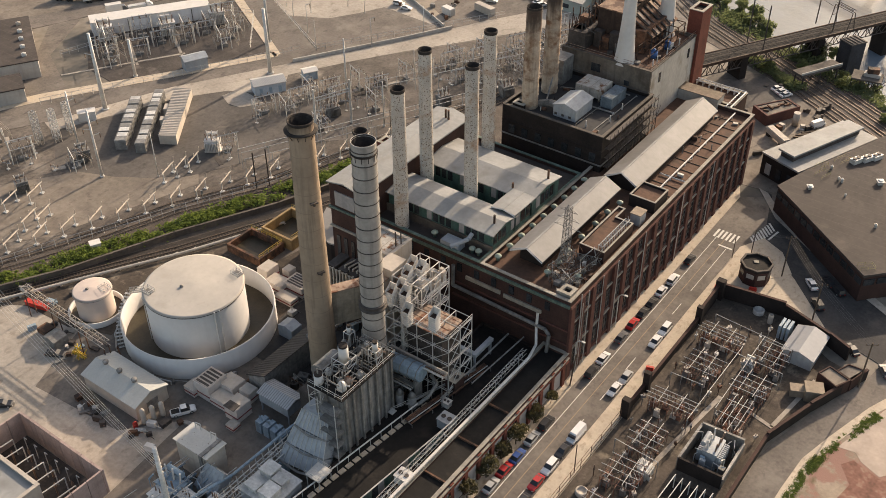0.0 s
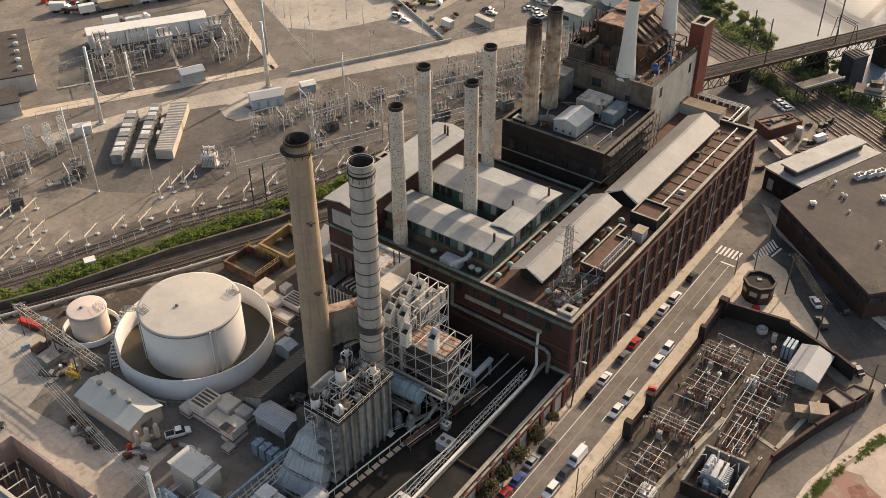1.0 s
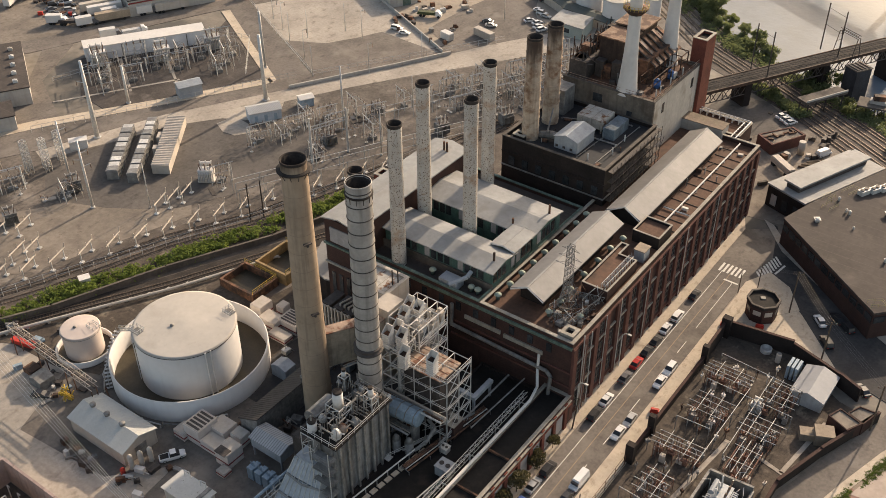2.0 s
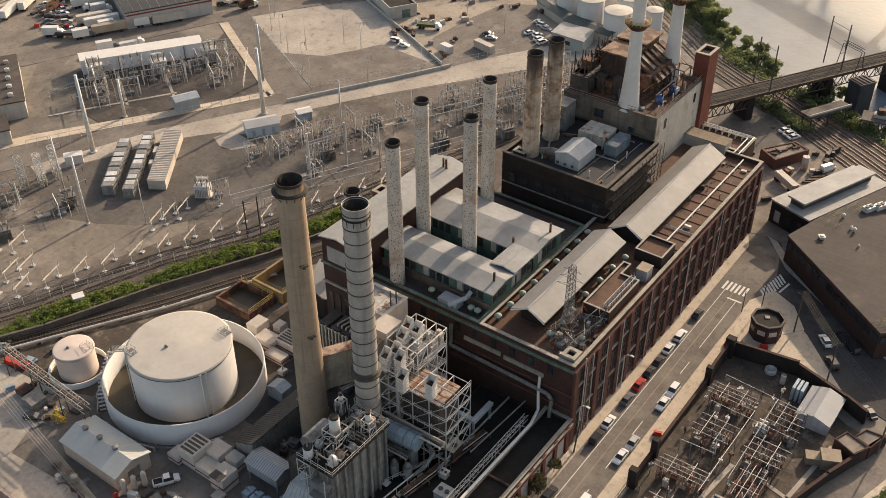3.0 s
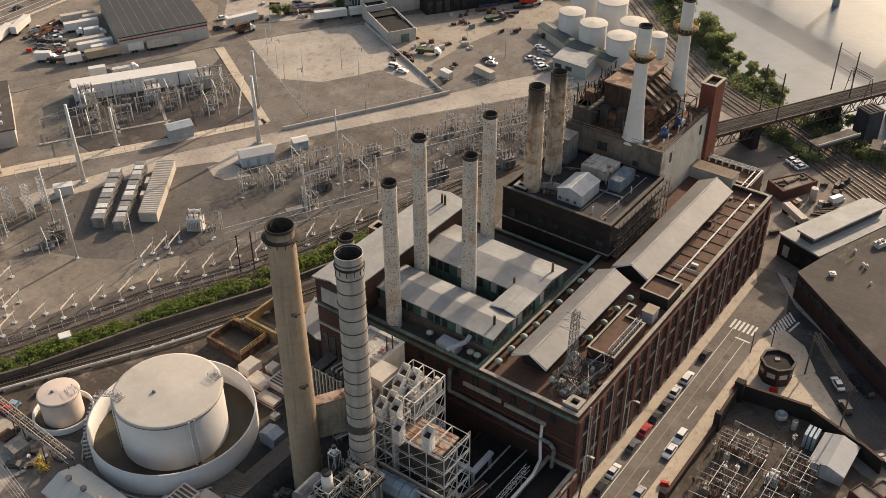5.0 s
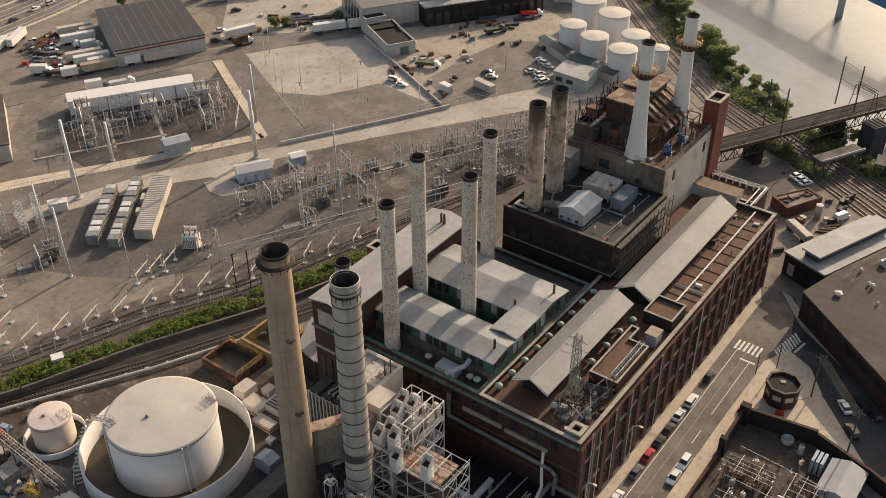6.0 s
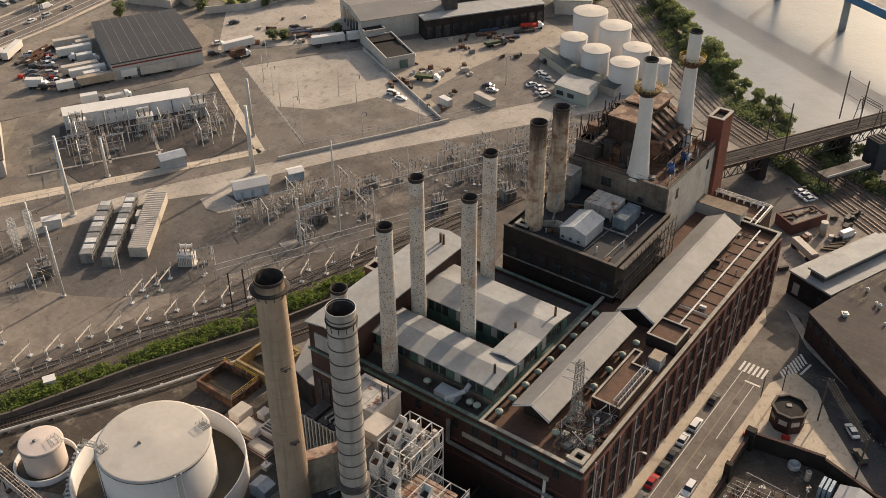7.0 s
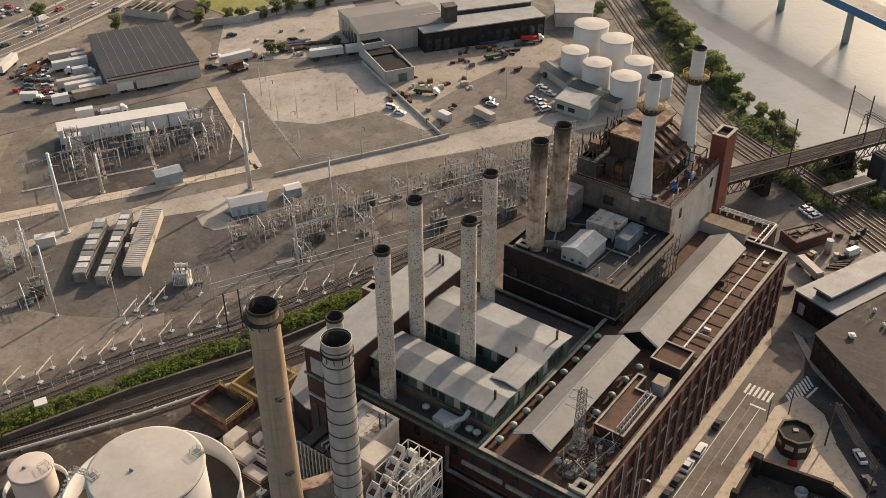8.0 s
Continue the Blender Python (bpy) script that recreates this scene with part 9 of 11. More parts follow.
# concrete strips
for pts in ([(-46.4, 122), (-45.4, 122), (-41.4, 154), (-42.4, 154)], [(-36.0, 153.0), (-29.6, 151.4), (-29.4, 152.2), (-35.8, 153.9)], [(-30.6, 152), (-29.7, 152), (-27.2, 170), (-28.1, 170.2)]):
    sheet("concrete_strip", pts, 0.16, CONCRETE, "pale concrete cable trough", "trough")
cs = thing("control_shed", -32, 174, 0, "pale-blue gabled metal control shed", "shed")
bm = bmesh.new()
gable_walls(bm, -36.2, 172.2, -29.6, 181.6, 0, 2.9, 4.0, "y")
part("wall", bm, SHEET_BLUE, cs)
bm = bmesh.new()
gable(bm, -36.2, 172.2, -29.6, 181.6, 3.0, 4.2, "y", 0.15, 0.3)
part("roof", bm, mat("blue_white_roof", (0.25, 0.258, 0.27), 0.55, var=0.08, scale=0.2, fine=1.0), cs)
for k in range(3):
    bm = bmesh.new()
    box(bm, -39.6 + k * 0.9, 178.2, 0, -39.0 + k * 0.9, 181.6, 3.6)
    solid("blue_locker", bm, BLUE_PALE, "upright pale-blue steel locker by the wall", "locker", "blue lockers")
def low_house(name, pts, h, wall, roof, label):
    th = thing(name, sum(p[0] for p in pts) / 4, sum(p[1] for p in pts) / 4, 0, label, "building")
    cx, cy = sum(p[0] for p in pts) / 4, sum(p[1] for p in pts) / 4
    for p, q in zip(pts, pts[1:] + pts[:1]):
        bm = bmesh.new()
        prism(bm, [p, q, (q[0] + (cx - q[0]) * 0.12, q[1] + (cy - q[1]) * 0.12), (p[0] + (cx - p[0]) * 0.12, p[1] + (cy - p[1]) * 0.12)], 0, h)
        part("wall", bm, wall, th)
    bm = bmesh.new()
    prism(bm, [(x + (cx - x) * 0.12, y + (cy - y) * 0.12) for x, y in pts], 0.1, h - 0.25)
    part("roof", bm, roof, th)


low_house("corner_brick_building", [(-27.5, 169.2), (-23.0, 167.2), (-21.2, 170.8), (-26.2, 172.6)], 3.4, BRICK, DIRT, "low brick corner building with a dusty flat roof")
low_house("corner_brick_wing", [(-24.6, 172.3), (-21.0, 171.0), (-19.6, 175.9), (-23.2, 175.7)], 3.2, BRICK, ASPHALT, "brick wing with a grey flat roof")
for x, y, l, d, h, m in ((-26.6, 165.0, 3.6, 3.2, 2.8, TAN_CABIN), (-29.6, 164.0, 2.8, 2.2, 1.8, TAN_CABIN)):
    bm = bmesh.new()
    obox(bm, x, y, 0.08, l, d, h, 25)
    obox(bm, x, y, h, l + 0.2, d + 0.2, 0.15, 25)
    solid("cabin", bm, m, "small cream equipment cabin", "cabin", "cabins")
for x, y, z, r, h, m, nm, lb in ((-46.0, 184.0, 0.1, 1.3, 0.9, GALV, "round_tank", "low round pale tank by the wall"), (-52.6, 115.0, 0.1, 1.2, 0.8, OFFWHITE, "round_tank", "low round pale tank on the soil"), (-42.6, 182.2, 0.1, 0.6, 2.2, OFFWHITE, "upright_tank", "upright cream and red tank")):
    bm = bmesh.new()
    lathe(bm, x, y, [(r, z), (r, z + h), (r * 0.8, z + h + 0.15), (r * 0.75, z + h * 0.7), (0.02, z + h * 0.7)], 20)
    solid(nm, bm, m, lb, "tank")
for x, y, z in ((-57.4, 152.4, 0.22), (-57.0, 186.6, 0.22), (-50.2, 190.6, 0.14), (-54.6, 187.6, 0.14)):
    bm = bmesh.new()
    obox(bm, x, y, z, 1.8, 0.9, 0.7, 20)
    obox(bm, x, y, z + 0.7, 1.4, 0.6, 0.25, 20)
    solid("red_barrier", bm, RED, "red plastic road barrier", "barrier", "red barriers")

# octagonal booth
booth = thing("octagonal_booth", -51.6, 195, 0, "octagonal brick booth with a flat roof and pale cornice", "booth")


def ngon(cx, cy, r, n=8, a0=22.5):
    return [(cx + r * math.cos(radians(a0 + 360 * i / n)), cy + r * math.sin(radians(a0 + 360 * i / n))) for i in range(n)]


bm = bmesh.new()
prism(bm, ngon(-51.8, 195.2, 3.6), 0, 4.2)
part("wall", bm, BRICK, booth)
for r0, r1, z0, z1, m, nm in ((3.8, 3.4, 4.2, 4.9, BRICK_BLACK, "parapet"), (3.9, 3.4, 4.9, 5.1, CONC_DARK, "coping")):
    a, b = ngon(-51.8, 195.2, r0), ngon(-51.8, 195.2, r1)
    for i in range(8):
        j = (i + 1) % 8
        bm = bmesh.new()
        prism(bm, [a[i], a[j], b[j], b[i]], z0, z1)
        part(nm, bm, m, booth)
bm = bmesh.new()
prism(bm, ngon(-51.8, 195.2, 3.45), 4.2, 4.5)
part("roof", bm, ROOF_BLACK, booth)
bm = bmesh.new()
obox(bm, -52.2, 195.8, 4.5, 1.1, 0.9, 0.2, 30)
part("hatch", bm, STONE, booth)
for k in range(8):
    a = 45 * k
    bm = bmesh.new()
    obox(bm, -51.8 + 3.34 * math.cos(radians(a)), 195.2 + 3.34 * math.sin(radians(a)), 2.2, 0.12, 1.8, 1.2, a)
    part("window", bm, OFFWHITE if k in (6, 7) else GLASS, booth)

# warehouse details
for (x0, y0), (x1, y1), n in (((-29.3, 201.2), (-58.9, 225.1), 13), ((-29.3, 201.2), (-2, 232), 12)):
    a = math.degrees(math.atan2(y1 - y0, x1 - x0))
    side = Vector((-(y1 - y0), x1 - x0, 0)).normalized() * (0.1 if n == 13 else -0.1)
    for k in range(n):
        t = (k + 0.5) / n
        bm = bmesh.new()
        obox(bm, x0 + (x1 - x0) * t + side.x, y0 + (y1 - y0) * t + side.y, 4.6, math.hypot(x1 - x0, y1 - y0) / n * 0.8, 0.16, 1.7, a)
        part("window", bm, GLASS, warehouse)
for x, y, w, h in ((-52.0, 228.4, 1.5, 0.7), (-38.2, 240.9, 1.8, 0.9), (-33.1, 221.1, 0.7, 0.8), (-50.7, 240.8, 0.7, 0.8), (-47.4, 236.6, 0.6, 0.7), (-46.4, 236.0, 0.7, 0.9), (-43.5, 230.2, 0.5, 0.5), (-27.0, 213.6, 0.6, 0.6)):
    th = thing("roof_fan", x, y, 7.8, "small white ventilator on the felt roof", "roof fan", "warehouse roof fans")
    bm = bmesh.new()
    obox(bm, x, y, 7.78, w * 0.7, w * 0.7, h, 35)
    part("curb", bm, GREYWALL, th)
    bm = bmesh.new()
    obox(bm, x, y, 7.78 + h, w, w, 0.18, 35)
    cyl(bm, x, y, 7.96 + h, 8.2 + h, w * 0.4, w * 0.25, 12)
    part("hood", bm, WHITE, th)
# railings and pipe frames along the roof edge
for x, y, l, d, a in ((-29.8, 204.0, 3.4, 1.8, 40), (-51.5, 236.4, 3.6, 2.2, 70), (-49.6, 246.4, 4.4, 2.0, 70), (-53.2, 240.6, 3.0, 1.6, 70)):
    th = thing("roof_guard_rail", x, y, 7.8, "yellow tube guard rail on the felt roof", "guard rail", "roof guard rails", deg=a)
    for sx in (-0.5, 0.0, 0.5):
        for sy in (-0.5, 0.5):
            bm = bmesh.new()
            bar(bm, (sx * l, sy * d, -0.02), (sx * l, sy * d, 1.0), 0.045)
            lpart("post", bm, RAIL_YELLOW, th)
    for z in (0.5, 1.0):
        for sy in (-0.5, 0.5):
            bm = bmesh.new()
            bar(bm, (-0.5 * l, sy * d, z), (0.5 * l, sy * d, z), 0.04)
            lpart("rail", bm, RAIL_YELLOW, th)
        bm = bmesh.new()
        bar(bm, (0.5 * l, -0.5 * d, z), (0.5 * l, 0.5 * d, z), 0.04)
        lpart("rail", bm, RAIL_YELLOW, th)
for x, y in ((-46.6, 247.6), (-44.6, 250.2), (-42.8, 252.6)):
    th = thing("cooling_unit", x, y, 7.8, "pale rooftop cooling unit with twin fans", "cooling unit", "warehouse coolers")
    bm = bmesh.new()
    obox(bm, x, y, 7.78, 3.0, 1.7, 1.3, 65)
    part("casing", bm, GALV, th)
    for k in (-0.7, 0.7):
        bm = bmesh.new()
        cyl(bm, x + k * 0.42, y + k * 0.9, 9.06, 9.35, 0.55, 0.55, 14)
        part("fan_ring", bm, DARKSTEEL, th)

# long building with a pale monitor roof
mw = thing("monitor_roof_building", -58, 252, 0, "brick building with a long pale monitor roof", "building")
MW = [(-68.8, 240.2), (-57.4, 236), (-46.4, 265), (-57.2, 269)]
bm = bmesh.new()
prism(bm, MW, 0, 6.4)
part("wall", bm, BRICK_BLACK, mw)
bm = bmesh.new()
prism(bm, [(x + (x + 57.5) * 0.03, y + (y - 252.5) * 0.02) for x, y in MW], 6.4, 6.9)
part("roof", bm, ROOF_LIGHT, mw)
bm = bmesh.new()
mon = [(-64.4, 241.0), (-60.6, 239.6), (-51.0, 264.4), (-54.8, 265.8)]
prism(bm, mon, 6.9, 8.6)
part("monitor", bm, DARKSTEEL, mw)
bm = bmesh.new()
prism(bm, [(-65.2, 240.6), (-60.2, 238.8), (-50.2, 264.8), (-55.2, 266.6)], 8.6, lambda x, y: 9.1)
part("monitor_roof", bm, ROOF_LIGHT, mw)
for k in range(3):
    bm = bmesh.new()
    t = 0.2 + k * 0.3
    obox(bm, -68.8 + 11.4 * t, 240.2 - 4.2 * t - 0.05, 1.0, 1.8, 0.2, 3.2, -20)
    part("door", bm, GLASS if k else PANEL_GREY, mw)
pump = low_house("brick_pump_house", [(-83.1, 269.1), (-77.3, 265.4), (-71.5, 276.8), (-76.3, 279.4)], 3.4, BRICK_PIER, DIRT, "low red brick pump house with a dusty ruined roof")
for k, (x, y, l, a) in enumerate(((-80.0, 269.6, 2.6, 60), (-78.6, 271.0, 2.4, 150), (-77.4, 272.0, 2.8, 60), (-76.6, 274.6, 2.2, 60), (-75.0, 275.6, 2.6, 60), (-75.6, 276.6, 2.2, 150), (-78.8, 268.4, 1.6, 20))):
    bm = bmesh.new()
    obox(bm, x, y, 3.12, l, 0.5, 0.55, a)
    solid("roof_beam", bm, RUSTY, "rusty beam left on the dusty roof", "beam", "roof beams")
th = thing("box_trailer", -71.3, 259.2, 0, "weathered pinkish-tan box trailer standing in the yard", "trailer")
bm = bmesh.new()
obox(bm, -71.3, 259.2, 0.9, 9.2, 2.5, 1.9, -36)
bmesh.ops.bevel(bm, geom=bm.edges[:], offset=0.25, segments=2, affect="EDGES")
part("body", bm, OFFWHITE, th)
for k in (-3.4, 3.0):
    bm = bmesh.new()
    obox(bm, -71.3 + k * 0.81, 259.2 - k * 0.59, 0.05, 1.4, 2.2, 0.9, -36)
    part("axle", bm, TYRE, th)
for k in range(5):
    bm = bmesh.new()
    obox(bm, -66.4 + k * 0.3, 264.6 + k * 1.3, 0.05, 4.2, 0.5, 0.5 + 0.15 * (k % 2), 25 + 6 * k)
    solid("timber_baulk", bm, WOOD, "weathered timber baulk lying in the yard", "timber", "timber baulks")
bm = bmesh.new()
cyl(bm, -70.4, 271, 0, 4.2, 1.0, 1.0, 14)
solid("upright_tank", bm, OFFWHITE, "cream upright tank by the pump house", "tank")
for k in range(6):
    bm = bmesh.new()
    obox(bm, -70 + rnd.uniform(-4, 6), 266 + rnd.uniform(-5, 5), 0.05, rnd.uniform(1, 2.4), rnd.uniform(1, 2), rnd.uniform(0.6, 1.8), rnd.uniform(0, 90))
    solid("scrap_crate", bm, rnd.choice([OFFWHITE, RUSTY, GALV]), "dusty crate in the rear yard", "crate", "crates")


# loose gear on the soil of the street-side substation
for k in range(90):
    x, y = rnd.uniform(-54.6, -31.5), rnd.uniform(104, 180)
    if -42 < x < -30 and 112 < y < 145 or x > -38 and y > 170:
        continue
    th = thing("switch_stand", x, y, 0.08, rnd.choice(["short rusty switch stand on the oily soil", "small grey insulator stand on the oily soil", "pale junction box on a post in the substation"]), "switchgear", "small switch stands")
    bm = bmesh.new()
    h = rnd.uniform(0.6, 2.6)
    bar(bm, (x, y, 0.05), (x, y, h), 0.09)
    obox(bm, x, y, h, rnd.uniform(0.3, 1.0), rnd.uniform(0.3, 0.8), rnd.uniform(0.2, 0.7), rnd.uniform(0, 90))
    part("box", bm, rnd.choice([RUSTY, GREYSTEEL, OFFWHITE, WHITE]), th)
    bm = bmesh.new()
    cyl(bm, x, y, h + 0.3, h + 1.2, 0.13, 0.08, 6)
    part("insulator", bm, rnd.choice([CERAMIC, WHITE]), th)
for x0, y0, x1, y1 in ((-52, 172.6, -34, 171.4), (-51.4, 163.6, -33, 163.0), (-51.8, 150, -45, 150.4), (-43.4, 140, -43.0, 166), (-52.4, 127, -43, 126.4), (-40.4, 172, -40.2, 146)):
    th = thing("bus_line", x0, y0, 0.08, "long pale busbar tube on insulator posts", "busbar", "lot bus lines")
    bm = bmesh.new()
    bar(bm, (x0, y0, 4.6), (x1, y1, 4.6), 0.07, 6)
    part("tube", bm, GALV, th)
    for k in range(4):
        bm = bmesh.new()
        x, y = x0 + (x1 - x0) * k / 3, y0 + (y1 - y0) * k / 3
        bar(bm, (x, y, 0.05), (x, y, 3.9), 0.075)
        cyl(bm, x, y, 3.9, 4.6, 0.17, 0.12, 6)
        part("post", bm, GREYSTEEL, th)


# ---- western switchyard ----
O, E1, E2 = Vector((-184, 129, 0)), Vector((0.435, 0.900, 0)), Vector((-0.900, 0.435, 0))
YAW = math.degrees(math.atan2(E1.y, E1.x))  # along the tracks


def yard(s, o, z=0.05):
    return O + E1 * s + E2 * o + Vector((0, 0, z))


def disconnect(h=2.6):
    """A slanted switch arm on two insulator posts with small feet."""
    th = thing("disconnect_switch", 0, 0, 0, "pale slanted disconnect switch on two posts", "switchgear", "disconnect switches")
    for y in (-2.3, 2.3):
        bm = bmesh.new()
        bar(bm, (0, y, 0), (0, y, h), 0.13, 6)
        obox(bm, 0, y, 0, 0.9, 0.9, 0.25)
        lpart("post", bm, GALV, th)
    bm = bmesh.new()
    bar(bm, (0, -3.1, h + 0.1), (0, 3.1, h + 0.1), 0.17, 6)
    bar(bm, (0, -2.9, h + 0.1), (0.3, -2.9, h + 1.5), 0.11, 6)
    bar(bm, (0, 2.9, h + 0.1), (0.3, 2.9, h + 1.5), 0.11, 6)
    bar(bm, (0, 0.2, h + 0.1), (0.3, 0.2, h + 1.2), 0.09, 6)
    lpart("arm", bm, OFFWHITE, th)
    return th


def gantry_bay(seed, tall=7.5):
    """Two H-frames with a beam between, switches and droppers below."""
    rr = random.Random(seed)
    th = thing("gantry_bay", 0, 0, 0, "pale steel gantry with switches, insulators and droppers", "switchgear", "gantry bays")
    bm = bmesh.new()
    for y in (-3.6, 3.6):
        bar(bm, (0, y, 0), (0, y, tall), 0.17)
        bar(bm, (3.4, y, 0), (3.4, y, tall * 0.72), 0.13)
        bar(bm, (0, y, tall * 0.72), (3.4, y, tall * 0.72), 0.1)
        bar(bm, (0, y, tall * 0.3), (3.4, y, tall * 0.72), 0.06)
    bar(bm, (0, -4.4, tall), (0, 4.4, tall), 0.17)
    bar(bm, (0, -3.6, tall * 0.6), (0, 3.6, tall * 0.6), 0.11)
    bar(bm, (3.4, -3.6, tall * 0.72), (3.4, 3.6, tall * 0.72), 0.12)
    lpart("frame", bm, GALV, th)
    for y in (-2.4, 0, 2.4):
        for x, z, d in ((0, tall * 0.6, 1.1), (3.4, tall * 0.72, 1.1), (0, tall - 1.2, 1.15)):
            bm = bmesh.new()
            cyl(bm, x, y, z, z + d, 0.16, 0.1, 6)
            lpart("insulator", bm, CERAMIC, th)
    for y in (-2.4, 0, 2.4):
        bm = bmesh.new()
        bar(bm, (0, y, tall * 0.6 + 1.1), (1.7, y + rr.uniform(-0.2, 0.2), tall * 0.72 + 2.0), 0.09, 5)
        bar(bm, (3.4, y, tall * 0.72 + 1.1), (1.9, y, tall * 0.72 + 2.1), 0.09, 5)
        bar(bm, (0, y, tall - 1.2), (-1.8, y, 3.0), 0.04, 4)
        bar(bm, (-1.8, y, 0), (-1.8, y, 3.0), 0.1, 5)
        bar(bm, (3.4, y, tall * 0.72 + 1.1), (6.0, y + rr.uniform(-0.4, 0.4), 2.6), 0.04, 4)
        bar(bm, (6.0, y, 0), (6.0, y, 2.6), 0.1, 5)
        lpart("switch_arm", bm, OFFWHITE, th)
    bm = bmesh.new()
    obox(bm, 1.7, 0, 0, 1.6, 3.0, 1.1)
    for y in (-1, 0, 1):
        cyl(bm, 1.7, y, 1.1, 2.3, 0.18, 0.1, 6)
    lpart("breaker", bm, GREYSTEEL, th)
    return th


dis = disconnect()
gb = [gantry_bay(1), gantry_bay(2, 6.2), gantry_bay(3, 8.6)]
first = {}


def put(proto, p, deg, key, scale=1.0):
    m = pose(p.x, p.y, p.z, 0, 0, deg) @ Matrix.Scale(scale, 4)
    if key not in first:
        first[key] = True
        proto.matrix_basis = m
        return proto
    c = copy_thing(proto, pose(0, 0, 0))
    c.matrix_basis = m
    return c


for k in range(16):
    put(dis, yard(-36.6 + k * 6.95, 6.9 + 0.1 * k), YAW - 42 + 2 * math.sin(k * 2.3), "d", 1.12)
for s_, o in ((-34, 25.5), (-27.5, 26.3), (-40, 24.4), (-27.5, 14.6), (-31, 14.5), (6.5, 19.6), (10.4, 20.6), (14.2, 21.4), (-46, 33)):
    put(dis, yard(s_, o), YAW - 42, "d", 1.15)
# three lattice columns and the breakers before them
for s_, o in ((-21.2, 56.9), (-16.4, 55.8), (-11.9, 58.2)):
    p = yard(s_, o, 0)
    th = thing("lattice_column", p.x, p.y, 0.05, "pale galvanised lattice column of the switchyard", "lattice column", "lattice columns")
    bm = bmesh.new()
    lattice(bm, p.x, p.y, 0.05, 9.5, 1.7, 1.5, 7, 0.06)
    part("lattice", bm, GALV, th)
    for k, y in enumerate((-0.9, 0, 0.9)):
        bm = bmesh.new()
        c = p + E2 * -2.6 + E1 * y
        cyl(bm, c.x, c.y, 0.05, 1.5, 0.12, 0.1, 6)
        cyl(bm, c.x, c.y, 1.5, 4.4 - 0.4 * k, 0.24, 0.18, 8)
        part("insulator", bm, OFFWHITE, th)
# bays of gear where the yard is dense
cells = [(42, 39.5), (47, 38.5), (53, 40), (57, 44.5), (65, 43.5), (72, 41), (59, 31), (52, 24), (64.5, 34), (71, 27), (78, 37), (88, 40), (96, 39.5), (108, 44), (114, 36), (122, 32.5), (126, 24.5),
         (120, 43), (131, 40), (140, 41), (150, 44), (139, 31), (104, 29), (132, 31), (146, 35), (-15.5, 37), (-27, 47), (-38, 52), (-46, 60), (-33, 62), (25, 24), (112, 26)]
for i, (s_, o) in enumerate(cells):
    put(gb[i % 3], yard(s_, o), YAW + (0 if i % 2 else 90) + rnd.uniform(-2, 2), "g%d" % (i % 3), rnd.uniform(0.72, 0.9))
# long tubes above the switches
for k, (o, z) in enumerate(((11.5, 4.6), (14.5, 5.0), (17.5, 4.6), (30, 5.6), (33, 6.0))):
    th = thing("bus_line", *yard(10, o), "long pale busbar tube on slim posts", "busbar", "bus lines")
    bm = bmesh.new()
    s0, s1 = (26, 104) if o < 25 else (76, 140)
    bar(bm, yard(s0, o, z), yard(s1, o - 2, z), 0.09, 6)
    part("tube", bm, GALV, th)
    n = 11
    for j in range(n):
        s = s0 + (s1 - s0) * j / (n - 1)
        bm = bmesh.new()
        bar(bm, yard(s, o - 2 * j / (n - 1), 0), yard(s, o - 2 * j / (n - 1), z), 0.08, 5)
        part("post", bm, GALV, th)
# tall steel poles
for x, y, h, r0, r1, arms in ((-243.8, 157.9, 25, 0.75, 0.4, ((21, 2.5, 30), (18, 2.5, 210), (23.5, 2, 30))), (-219.5, 204.5, 22.3, 0.75, 0.45, ()), (-187.2, 204.9, 20.9, 0.4, 0.22, ()), (-214.1, 132.9, 20.9, 0.4, 0.24, ((17, 2, 60), (15, 2, 240), (13, 2, 60))),
                              (-253.2, 177.5, 13, 0.5, 0.35, ()), (-201.5, 142.0, 14, 0.16, 0.1, ()), (-236, 221, 20, 0.55, 0.4, ()), (-168.3, 199.5, 15, 0.25, 0.15, ()), (-166.5, 243, 10, 0.16, 0.1, ()), (-178.9, 228, 11, 0.16, 0.1, ()), (-232, 139, 18, 0.3, 0.2, ((15, 2, 60),)), (-150, 262, 10, 0.16, 0.1, ())):
    steel_pole(x, y, h, r0, r1, arms=arms)
# portal between two poles
por = thing("steel_portal", -179.6, 190, 0, "blue-grey steel portal with a lattice crossbeam", "portal")
for x, y in ((-181.8, 184.8), (-177.5, 195.5)):
    bm = bmesh.new()
    cyl(bm, x, y, 0, 14.4, 0.42, 0.3, 10)
    part("leg", bm, GALV, por)
bm = bmesh.new()
for dz in (10.6, 11.6):
    bar(bm, (-181.8, 184.8, dz), (-177.5, 195.5, dz), 0.16)
for k in range(8):
    a, b = Vector((-181.8, 184.8, 10.6)).lerp(Vector((-177.5, 195.5, 10.6)), k / 8), Vector((-181.8, 184.8, 11.6)).lerp(Vector((-177.5, 195.5, 11.6)), (k + 1) / 8)
    bar(bm, a, b, 0.07)
part("crossbeam", bm, GALV, por)
bm = bmesh.new()
for k in range(4):
    p = Vector((-181.8, 184.8, 10.6)).lerp(Vector((-177.5, 195.5, 10.6)), (k + 0.5) / 4)
    bar(bm, p, p - Vector((0, 0, 2.2)), 0.12, 6)
part("insulator_string", bm, CERAMIC, por)

